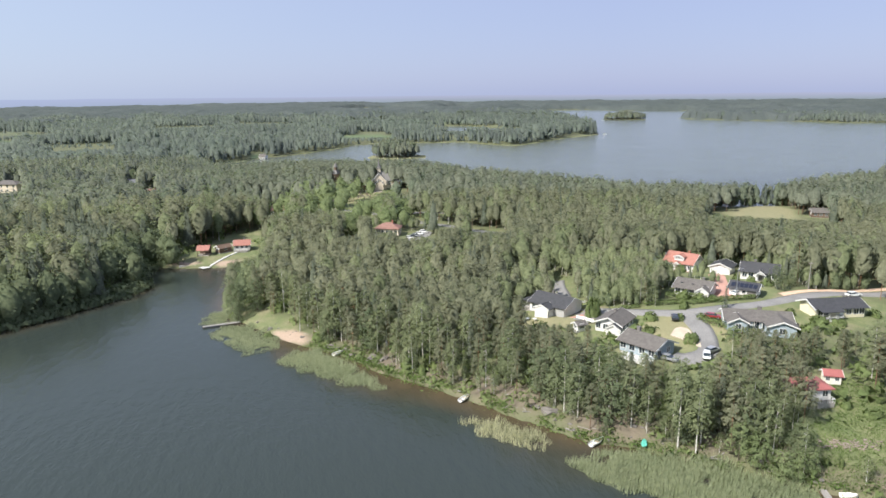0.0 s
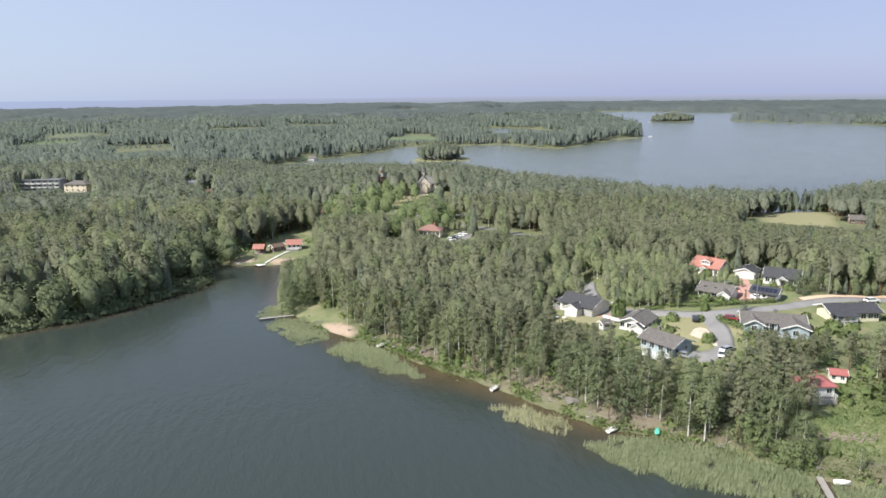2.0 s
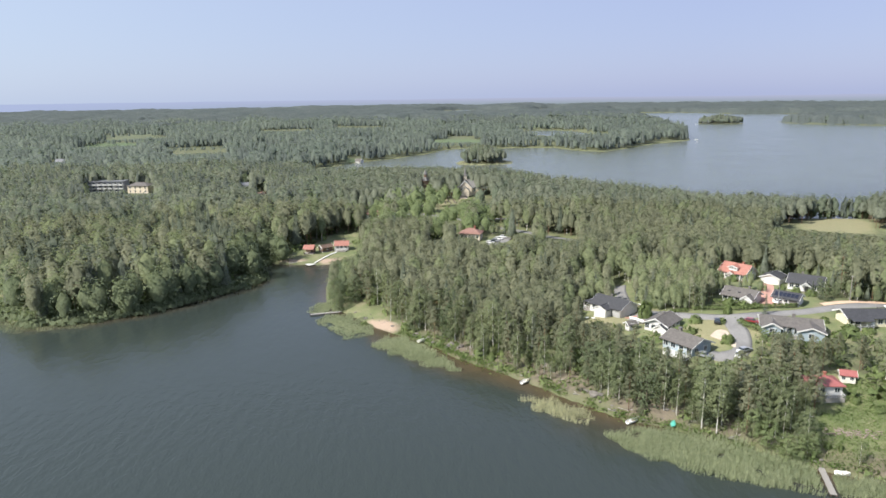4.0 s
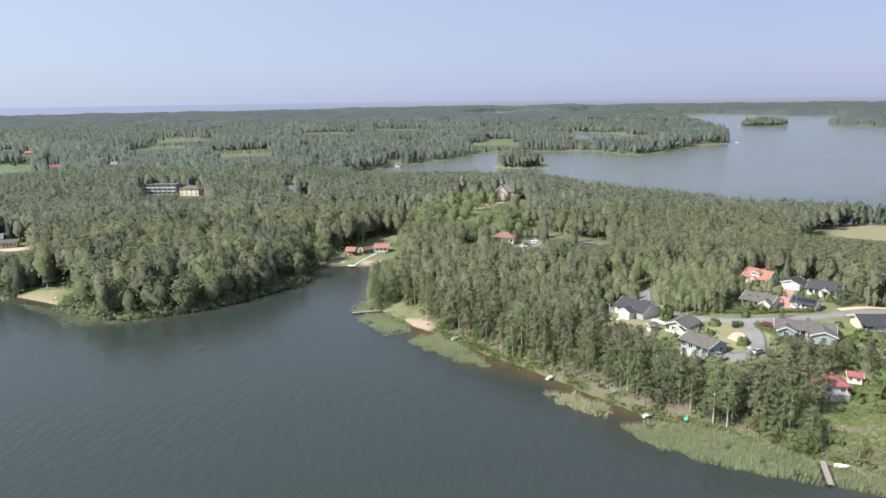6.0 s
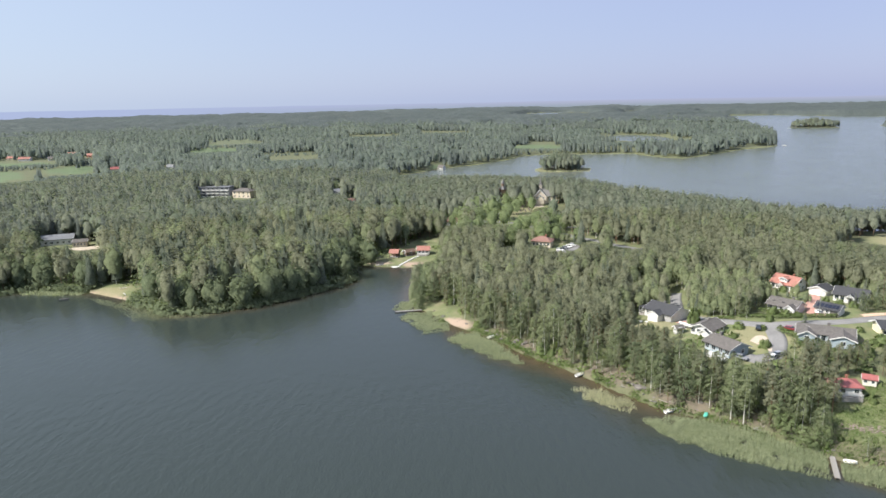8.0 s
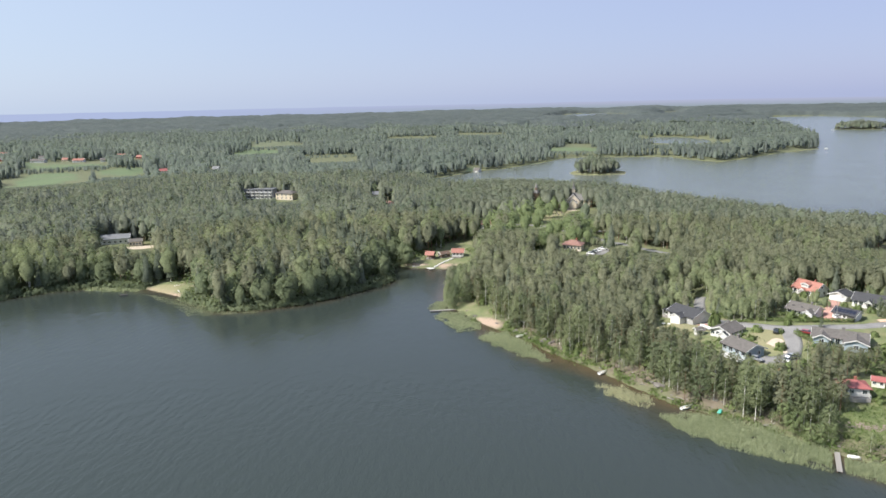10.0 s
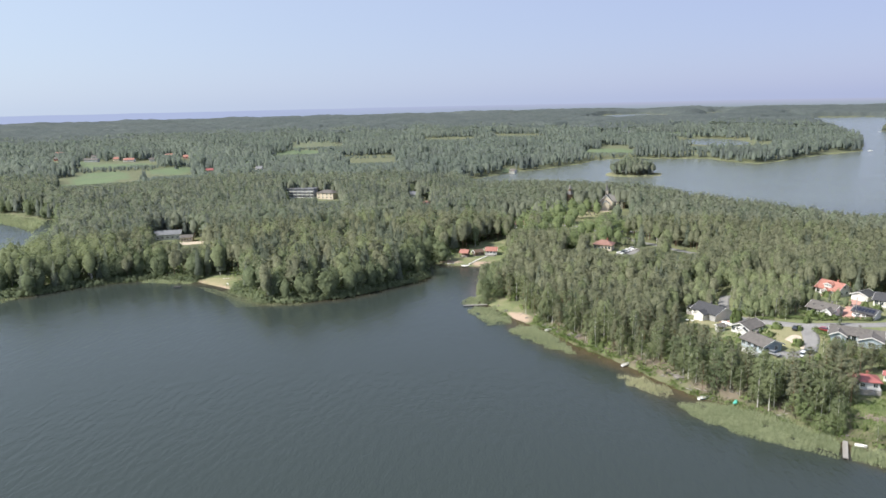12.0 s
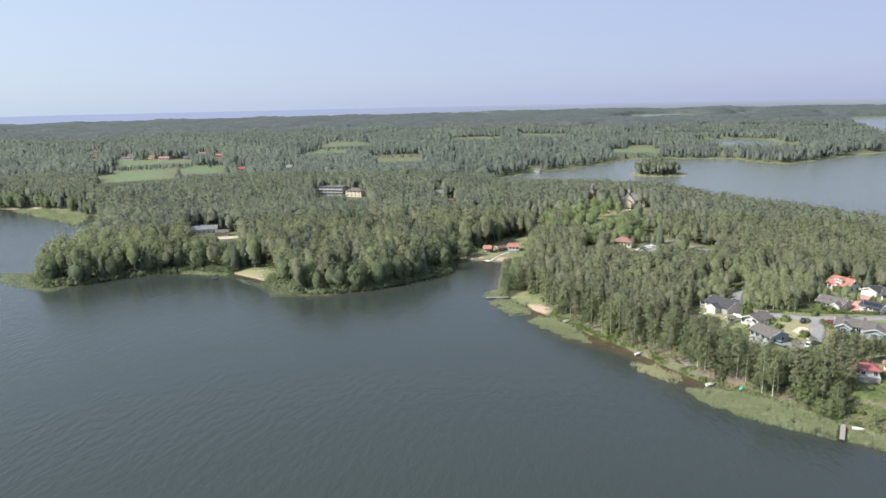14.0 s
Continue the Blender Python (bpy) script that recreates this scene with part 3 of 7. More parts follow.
pad("pavement", [(120.5, 226.5), (127, 223.5), (131, 235), (137.5, 247), (134, 249.5), (129, 240)], M_PAVER, "reddish paved drive up to the white garage", "drive", 0.16)
pad("parking", [(57, 374), (63, 371), (73, 385), (70, 393), (63, 387)], M_ASPHALT, "asphalt car park beside the brown-roofed house", "car park", 0.14)
pad("pavement", [(81, 238), (84, 231.5), (88, 234), (86, 241)], M_PAVER, "reddish paving before a white garage", "drive", 0.13)
pad("pavement", [(95.6, 208.8), (99.2, 212.2), (101.6, 211.0), (100.4, 205.0), (100.6, 200.6), (98.8, 199.6), (97.4, 204.6)], M_GRAVEL, "pale gravel patch on the turning lane's green", "path", 0.12)
pad("pavement", [(55, 527), (62, 519), (70, 518), (64, 530)], M_GRAVEL, "pale gravel court before the church", "path", 0.12)
pad("pavement", [(-236, 405), (-225, 400), (-214, 406), (-217, 413), (-228, 411)], M_GRAVEL, "pale sandy yard beside the school", "yard", 0.14)
pad("pavement", [(130, 254), (126, 259), (127.5, 263), (132, 257)], M_PAVER, "reddish paved yard beside the red-tiled house", "drive", 0.12)

# ---- far rim of land and water: a glowing wall with haze in its colour ----
M_RIM, n_, l_, b_ = material("distant_haze", 1.0)
tc_ = n_.new("ShaderNodeTexCoord")
sp_ = n_.new("ShaderNodeSeparateXYZ")
l_.new(tc_.outputs["Object"], sp_.inputs[0])
b_.inputs["Specular IOR Level"].default_value = 0.0
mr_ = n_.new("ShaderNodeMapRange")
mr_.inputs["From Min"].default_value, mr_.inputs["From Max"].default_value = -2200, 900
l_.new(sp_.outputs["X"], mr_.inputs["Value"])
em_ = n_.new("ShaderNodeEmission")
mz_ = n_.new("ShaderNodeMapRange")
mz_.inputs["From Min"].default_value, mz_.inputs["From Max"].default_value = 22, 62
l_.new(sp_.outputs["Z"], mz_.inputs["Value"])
haze_c = mix(n_, l_, mz_.outputs[0], (0.165, 0.200, 0.222), (0.235, 0.255, 0.345))
l_.new(mix(n_, l_, mr_.outputs[0], (0.232, 0.272, 0.398), haze_c), em_.inputs["Color"])
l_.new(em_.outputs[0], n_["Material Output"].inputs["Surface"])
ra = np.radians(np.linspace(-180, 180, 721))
# wall height set to fit the camera's horizon
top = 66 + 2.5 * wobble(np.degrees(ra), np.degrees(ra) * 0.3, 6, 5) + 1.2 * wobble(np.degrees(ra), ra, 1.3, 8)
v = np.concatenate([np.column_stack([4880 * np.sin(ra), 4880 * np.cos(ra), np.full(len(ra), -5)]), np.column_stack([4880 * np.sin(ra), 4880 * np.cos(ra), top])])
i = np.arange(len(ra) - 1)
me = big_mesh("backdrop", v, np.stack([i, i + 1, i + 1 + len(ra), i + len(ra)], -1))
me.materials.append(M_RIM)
tagged(new("backdrop", me), "glowing blue-grey backdrop wall for hazy far land and water", "distance", kind="structure")

# ---- trees ----
# share of the height that is bare stem, broadest height of the crown, flatness and relative size of its tufts
HABIT = {"pine": (0.32, 0.25, 0.62, 0.34), "spruce": (0.07, 0.02, 0.60, 0.33), "birch": (0.24, 0.40, 0.95, 0.36),
         "lime": (0.16, 0.45, 0.80, 0.36), "alder": (0.03, 0.38, 0.85, 0.40)}


def tufts(kind, h, r, n, rr):
    """Middles, radii and outward ways of a crown's leaf tufts, set in a rising spiral of uneven branches."""
    bare, broad, flat, big = HABIT[kind]
    bare = bare * rr.uniform(0.85, 1.2)
    t = ((np.arange(n) + rr.random(n)) / n) ** (1.35 if kind == "spruce" else 0.95)
    if kind == "spruce":
        prof = (1 - t) ** 0.85 * (0.86 + 0.14 * np.cos(t * 44))
    elif kind == "pine":
        prof = (1 - t) ** 0.43 * (0.60 + 0.40 * np.clip(t / broad, 0, 1))
    else:
        prof = np.sqrt(np.clip(1 - ((t - broad) / np.where(t > broad, 1.03 - broad, broad + 0.16)) ** 2, 0.02, 1))
    a = np.arange(n) * 2.4 + rr.normal(0, 0.45, n) + rr.uniform(0, 6.28)
    lobe = 1 + 0.20 * np.sin(2 * a + rr.uniform(0, 6)) + 0.14 * np.sin(5 * a + 9 * t)
    q = r * prof * lobe * np.where(rr.random(n) < 0.3, rr.uniform(0.2, 0.6, n), rr.uniform(0.66, 0.98, n))
    z = h * (bare + (0.985 - bare) * t) - (0.22 * q if kind == "spruce" else 0)
    s = r * big * rr.uniform(0.75, 1.25, n) * (1 - 0.42 * t)
    out = np.column_stack([np.cos(a) * prof, np.sin(a) * prof, 0.15 + 1.0 * (t - 0.25)])
    out /= np.linalg.norm(out, axis=1)[:, None] + 1e-9
    return np.column_stack([q * np.cos(a), q * np.sin(a), z]), s, out, flat


def leaf_triangles(p, out, size, rnd, stray=0.8, flat=0.0, hang=False):
    """One triangle a leaf spray, roughly facing outward; hang: a narrower one that droops."""
    n = len(p)
    nrm = out + stray * rnd.normal(size=(n, 3)) + np.array([0, 0, flat])
    nrm /= np.linalg.norm(nrm, axis=1)[:, None]
    a = np.cross(nrm, rnd.normal(size=(n, 3)))
    if hang:
        a = 0.5 * rnd.normal(size=(n, 3)) - np.array([0, 0, 1.0])
        a -= nrm * (a * nrm).sum(1)[:, None]
    a /= np.linalg.norm(a, axis=1)[:, None]
    b = np.cross(nrm, a)
    s = size * (0.6 + 0.8 * rnd.random((n, 1)))
    return np.stack([p + s * (ca * a + cb * b) for ca, cb in ([(1.25, 0.0), (-0.8, 0.66), (-0.75, -0.62)] if hang else [(1.0, 0.0), (-0.55, 0.85), (-0.5, -0.8)])], 1)


def crown(kind, h, r, n, leaves, size, rr, up=0.35, flat_leaf=0.3, core=False):
    """A crown as triangles (n, 3, 3) and soft normals, one to a corner: tufts on branches, leafy above and outside."""
    c, s, out, flat = tufts(kind, h, r, n, rr)
    d = rr.normal(size=(n, leaves, 3))
    d /= np.linalg.norm(d, axis=2, keepdims=True)
    way = out[:, None] * 0.7 + np.array([0, 0, 0.7])
    d = np.where(((d * way).sum(2, keepdims=True) < -0.2), -d, d)
    p = c[:, None] + d * s[:, None, None] * rr.uniform(0.62, 1.1, (n, leaves, 1)) * np.array([1, 1, flat])
    q, o, d = p.reshape(-1, 3), np.repeat(out, leaves, 0), d.reshape(-1, 3)
    tri = leaf_triangles(q, 0.45 * d + 0.65 * o, size, rr, 0.26, flat_leaf, kind in ("pine", "spruce"))
    nrm = 0.34 * d + 0.66 * o + np.array([0, 0, up]) + 0.05 * rr.normal(size=d.shape)
    nrm = np.repeat(nrm / (np.linalg.norm(nrm, axis=1)[:, None] + 1e-9), 3, 0)
    if not core:
        return tri, nrm
    # an added inner hull fills the crown's dark gaps, uneven all round
    bare = HABIT[kind][0] + 0.04
    mid = HABIT[kind][1]
    sides, rings = (4 if n < 8 else 5), []
    cone = kind == "spruce"
    levels = ((0.0, 0.72 if cone else 0.55), (0.58, 0.34 if cone else 0.66)) if n < 8 else ((0.0, 0.72 if cone else 0.36), (max(mid, 0.2), 0.62 if cone else 0.74), (0.68, 0.28 if cone else 0.58))
    for t, w in levels:
        a = np.arange(sides) * math.tau / sides + rr.uniform(0, 1.2)
        q = r * w * rr.uniform(0.72, 1.12, sides)
        rings.append(np.column_stack([q * np.cos(a), q * np.sin(a), h * (bare + (0.97 - bare) * t) + rr.normal(0, 0.3, sides)]))
    top = np.array([0, 0, h * (0.96 if cone else 0.91)])
    hull = []
    for lo, hi in zip(rings, rings[1:]):
        for i in range(sides):
            j = (i + 1) % sides
            hull += [(lo[i], lo[j], hi[j]), (lo[i], hi[j], hi[i])]
    hull += [(rings[-1][i], rings[-1][(i + 1) % sides], top) for i in range(sides)]
    hull = np.array(hull)
    v = hull.reshape(-1, 3)
    out = np.column_stack([v[:, 0] / r, v[:, 1] / r, 1.3 * (v[:, 2] / h - 0.5)]) + np.array([0, 0, up])
    return np.concatenate([tri, hull]), np.concatenate([nrm, out / (np.linalg.norm(out, axis=1)[:, None] + 1e-9)])


def bush_normals(tri):
    v = tri.reshape(-1, 3)
    out = v / (np.abs(v).max(0) + 1e-6) * np.array([1, 1, 0.8]) + np.array([0, 0, 0.25])
    return out / (np.linalg.norm(out, axis=1)[:, None] + 1e-9)


def soften(me, normals):
    me.polygons.foreach_set("use_smooth", np.ones(len(me.polygons), bool))
    me.normals_split_custom_set_from_vertices(normals.tolist())


def stem_triangles(h, r0, r1, bottom=-0.6, sides=4, lean=0.0):
    a = np.arange(sides) * math.tau / sides
    lo = np.column_stack([r0 * np.cos(a), r0 * np.sin(a), np.full(sides, bottom)])
    hi = np.column_stack([lean + r1 * np.cos(a), r1 * np.sin(a), np.full(sides, h)])
    tri = []
    for i in range(sides):
        j = (i + 1) % sides
        tri += [(lo[i], lo[j], hi[j]), (lo[i], hi[j], hi[i])]
    return np.array(tri)


KINDS = {"pine": (16.0, 2.95), "spruce": (17.0, 2.8), "birch": (16.5, 3.1), "lime": (13.5, 4.4), "alder": (14.0, 3.7)}

# where trees stand: a jittered grid over the plan, thinned in yards, on roads and at the water's edge
def stand(x0, x1, y0, y1, step, rnd):
    x, y = np.meshgrid(np.arange(x0, x1, step), np.arange(y0, y1, step))
    x = x.ravel() + rnd.uniform(-0.48, 0.48, x.size) * step
    y = y.ravel() + rnd.uniform(-0.48, 0.48, y.size) * step
    return x, y


rnd = np.random.default_rng(11)
tx, ty = stand(-620, 470, 150, 720, 4.35, rnd)
keep = (ty > 0.74 * np.abs(tx) - 40) | (tx < 0)
keep &= (ty > -1.25 * tx - 70) & (ty > 0.86 * tx + 55) | (tx < 0) & (ty > -1.0 * tx - 140)
tx, ty = tx[keep], ty[keep]
td = shore(tx, ty)
yd = nearest_oval(tx, ty, YARDS)
rd = road_distance(tx, ty)
keep = (td > np.where(tx < -32, 0.8, 2.2)) & (yd > 1.0) & (rd > 1.8) & (nearest_oval(tx, ty, FIELDS) > 1) & ((td > 5) | (rnd.random(len(tx)) < 0.75))
# a strip of open bank along the spit, and light woods round the church
keep &= ~((np.hypot((tx - 50) / 70, (ty - 470) / 75) < 1) & (rnd.random(len(tx)) < 0.35))
tx, ty, td = tx[keep], ty[keep], td[keep]
far_side = (tx < -24 - 0.02 * ty) & (rnd.random(len(tx)) < 0.34)
tx, ty, td = tx[~far_side], ty[~far_side], td[~far_side]
west = tx < -24 - 0.02 * ty
u = rnd.random(len(tx))
grove = wobble(tx, ty, 26, 3)
kind = np.full(len(tx), 0)
kind[west & (u < 0.30 + 0.3 * grove)] = 1
kind[west & (u > 0.78 + 0.2 * grove)] = 2
kind[~west & (u > 0.86)] = 2
kind[~west & (u < 0.07)] = 1
kind[~west & (td < 14) & (u > 0.55)] = 2
kind[west & (td < 16) & (u > 0.6)] = 2
kind[(np.hypot((tx - 30) / 45, (ty - 440) / 50) < 1) & (u > 0.45)] = 3
kind[(np.hypot((tx + 10) / 22, (ty - 395) / 18) < 1) & (u > 0.3)] = 2
kind[(np.hypot((tx + 300) / 75, (ty - 315) / 40) < 1) & (u > 0.2)] = 2
kind[(np.hypot((tx - 88) / 12, (ty - 172) / 9) < 1) & (u > 0.3)] = 2
kind[(np.hypot((tx - 97) / 22, (ty - 262) / 30) < 1) & (u > 0.4)] = 2
kind[(td < 8) & (u > 0.35) & (west | (tx < -8))] = 4
kind[west & (u > 0.93)] = 4
names = ["pine", "spruce", "birch", "lime", "alder"]
size = rnd.normal(0.96, 0.085, len(tx)).clip(0.65, 1.25) * np.where(td < 8, 0.93, 1.0)
size *= np.where(west, 1.17, 1.0) * np.where((np.hypot((tx + 14) / 16, (ty - 310) / 50) < 1), 0.92, 1.0) * (1 + 0.08 * wobble(tx, ty, 40, 1))
size *= np.where((np.hypot((tx - 97) / 26, (ty - 262) / 34) < 1), 0.72, 1.0)
size *= np.where(west, 1.0, np.interp(ty, [280, 440], [0.84, 1.0]))  # lower woods on the spit
tz = land(tx, ty)
size = np.where((ty > 470) & (tx > -100), np.clip(size * 1.1, 0.9, 1.16), size)
# trees on the camera's sight lines to these places are shrunk or dropped
VIEWLINES = [(x, y, z + 0.8, max(l, w) / 2 + 2.6) for x, y, l, w, a, z in HOUSE.values()]
VIEWLINES += [(78, 246, 5.0, 9), (160, 219, 12.5, 18), (140, 203, 12.0, 10), (83, 219, 8.0, 5)]
VIEWLINES += [(-545, 800, 4, 48), (-500, 860, 4, 42), (-585, 880, 4, 40)]
VIEWLINES += [(95, 197, 9.2, 8), (97, 207, 10.8, 9), (104, 218, 12.3, 6), (130, 216, 14, 8), (160, 218, 14, 14), (98, 228, 11, 4), (112, 166, 6.5, 12), (106, 158, 4.5, 10), (-26, 371, 2.2, 15), (-15, 378, 3.5, 6), (-33, 376, 3.5, 5),
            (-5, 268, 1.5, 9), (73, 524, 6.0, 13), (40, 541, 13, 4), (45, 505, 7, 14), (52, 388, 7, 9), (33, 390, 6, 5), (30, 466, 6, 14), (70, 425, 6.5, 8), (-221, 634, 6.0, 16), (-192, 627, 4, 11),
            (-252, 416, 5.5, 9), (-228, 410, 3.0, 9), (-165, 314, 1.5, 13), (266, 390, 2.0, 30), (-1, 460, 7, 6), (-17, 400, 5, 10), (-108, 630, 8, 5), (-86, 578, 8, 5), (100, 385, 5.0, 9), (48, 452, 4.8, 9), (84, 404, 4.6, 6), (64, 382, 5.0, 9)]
# a point on the camera's path, from which the sight lines run
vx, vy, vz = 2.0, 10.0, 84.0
for ox, oy, oz, half in VIEWLINES:
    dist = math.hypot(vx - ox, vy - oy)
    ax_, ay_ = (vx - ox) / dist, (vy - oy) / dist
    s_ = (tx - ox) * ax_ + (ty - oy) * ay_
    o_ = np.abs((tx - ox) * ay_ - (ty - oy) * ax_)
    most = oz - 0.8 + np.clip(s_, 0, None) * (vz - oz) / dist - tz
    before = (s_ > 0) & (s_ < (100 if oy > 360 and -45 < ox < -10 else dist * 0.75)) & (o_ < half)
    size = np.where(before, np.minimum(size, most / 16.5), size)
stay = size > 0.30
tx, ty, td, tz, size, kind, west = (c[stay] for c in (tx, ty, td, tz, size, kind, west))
# the small islet in the great lake
ix, iy = (np.concatenate(c) for c in zip(stand(100, 176, 836, 902, 4.4, rnd), stand(890, 1035, 1810, 1915, 5.5, rnd)))
on = np.minimum(oval(ix, iy, ISLES[0]), oval(ix, iy, ISLES[1])) < 0.93
ix, iy = ix[on], iy[on]
tx, ty, tz = np.r_[tx, ix], np.r_[ty, iy], np.r_[tz, land(ix, iy)]
td, size = np.r_[td, np.full(len(ix), 9.0)], np.r_[size, rnd.uniform(0.85, 1.15, len(ix)) * (1.3 - 0.5 * np.minimum(oval(ix, iy, ISLES[0]), oval(ix, iy, ISLES[1])))]
kind = np.r_[kind, rnd.choice([0, 1, 0, 2], len(ix))]
# single trees that stand out: by the plank jetty, round the cabin, in the gardens and on the tip of the spit
EXTRA = [(84.5, 165.5, 3, 0.6), (86.5, 162.5, 3, 0.55), (88.5, 158.5, 3, 0.5), (91, 157, 3, 0.48), (94, 157.5, 3, 0.42), (88, 166, 2, 0.72), (91, 164, 2, 0.7), (94, 161, 4, 0.55),
         (90, 169, 2, 0.78), (94, 166, 2, 0.66), (97, 163, 4, 0.45), (93, 171, 0, 0.72), (98, 170, 0, 0.6), (88, 171, 2, 0.8), (86, 175, 0, 1.0),
         (91, 176, 0, 0.95), (96, 175, 0, 0.9), (101, 178, 1, 0.6), (122, 172, 0, 0.75), (125, 176, 2, 0.8), (121, 167, 1, 0.5)]
EXTRA += [(126, 164, 4, 0.4), (120, 154, 4, 0.35), (124, 151, 4, 0.45), (117, 217.0, 1, 0.40), (89.7, 230.7, 1, 0.2), (-14, 286, 4, 0.72), (-16.5, 290, 4, 0.72),
          (-14.5, 283, 4, 0.5), (78.5, 170.5, 2, 1.0), (80.5, 172, 2, 0.95), (76, 173, 2, 1.0), (78, 176, 2, 1.0), (109, 182.5, 1, 0.55), (100.3, 167.2, 0, 0.85), (98.2, 170.5, 0, 0.92), (101.3, 170.6, 0, 0.8)]
EXTRA += [(100.5, 169, 2, 0.5), (98.5, 168, 2, 0.55), (102, 168.3, 4, 0.38)]
# broad limes along the church road
EXTRA += [(17.3, 449, 3, 1.1), (28.2, 473, 3, 1.25), (17, 480, 3, 1.3), (38, 470, 3, 1.0), (40.4, 419, 3, 0.95), (46.5, 428, 3, 0.95), (54, 435, 3, 1.05), (60, 440, 3, 1.05),
          (16.7, 420, 3, 1.0), (40, 502, 3, 1.05), (34, 392, 3, 0.9), (22, 500, 3, 1.2), (33, 486, 2, 1.0), (79, 426, 2, 1.0), (84, 420, 2, 0.95), (0, 442, 3, 0.9), (30, 512, 3, 0.9), (52, 516, 3, 0.85), (58, 498, 3, 0.95), (46, 488, 3, 1.0), (70, 470, 2, 1.0), (92, 462, 0, 1.0), (66, 455, 3, 0.9), (76, 436, 3, 0.85), (95, 428, 2, 0.9), (34, 448, 3, 1.0), (26, 440, 3, 1.05), (62, 402, 3, 0.8), (74, 398, 3, 0.75)]
# young birches, alders and pines along the bank
yx, yy = rnd.uniform(-2, 96, 1500), rnd.uniform(164, 262, 1500)
yd_ = shore(yx, yy)
ok_ = (yd_ > 2.0) & (yd_ < 9.5) & (nearest_oval(yx, yy, YARDS) > 1.05) & (np.hypot(yx - 3, yy - 263) > 9)
yx, yy, yd_ = yx[ok_][:110], yy[ok_][:110], yd_[ok_][:110]
yk = rnd.choice([2, 4, 0, 2], len(yx))
ys = np.where((rnd.random(len(yx)) < 0.34) & (yd_ > 3.5), rnd.uniform(0.6, 0.95, len(yx)), rnd.uniform(0.14, 0.38, len(yx)))
EXTRA += list(zip(yx, yy, yk, ys))
# thickets of young trees north of the village road
zx, zy = rnd.uniform(89, 117, 500), rnd.uniform(228, 262, 500)
ok_ = (nearest_oval(zx, zy, YARDS) > 1.0) & (road_distance(zx, zy) > 1.5) & (np.hypot(zx - 114, zy - 230) > 9)
EXTRA += list(zip(zx[ok_][:150], zy[ok_][:150], rnd.choice([2, 2, 1, 4], 150), rnd.uniform(0.22, 0.55, 150)))
zx, zy = rnd.uniform(112, 190, 1800), rnd.uniform(222, 282, 1800)
ok_ = (nearest_oval(zx, zy, YARDS) > 1.0) & (nearest_oval(zx, zy, YARDS) < 2.1) & (road_distance(zx, zy) > 1.5) & (np.hypot(zx - 114, zy - 230) > 9) & (np.hypot(zx - 129, zy - 255) > 8)
EXTRA += list(zip(zx[ok_][:240], zy[ok_][:240], rnd.choice([2, 2, 1, 4], 240), rnd.uniform(0.18, 0.45, 240)))
# a close row of trees between the dry field and the great lake
for i_ in range(52):
    rx = 232 + i_ * 1.95
    ry = float(np.interp(rx, [225, 249, 273, 297, 313, 337], [457, 442, 431, 426, 425, 436])) + rnd.uniform(-4, 4)
    EXTRA.append((rx, ry, int(rnd.choice([1, 4, 2, 0])), rnd.uniform(0.7, 1.0)))
    EXTRA.append((rx + rnd.uniform(-1, 1), ry - rnd.uniform(1, 5), int(rnd.choice([4, 2])), rnd.uniform(0.3, 0.5)))
ex = np.array(EXTRA)
tx, ty, size = np.r_[tx, ex[:, 0]], np.r_[ty, ex[:, 1]], np.r_[size, ex[:, 3]]
kind, tz, td = np.r_[kind, ex[:, 2].astype(int)], np.r_[tz, land(ex[:, 0], ex[:, 1])], np.r_[td, shore(ex[:, 0], ex[:, 1])]
# the trees along the spit nearest the water are things of their own
own = (ty < 232) & (tx > 20) & (tx < 150)
own |= (td < 17) & (ty < 300) & (tx > -26) & (tx < 60)
print("own trees", own.sum(), [int((own & (kind == k)).sum()) for k in range(5)], "joined", (~own).sum())


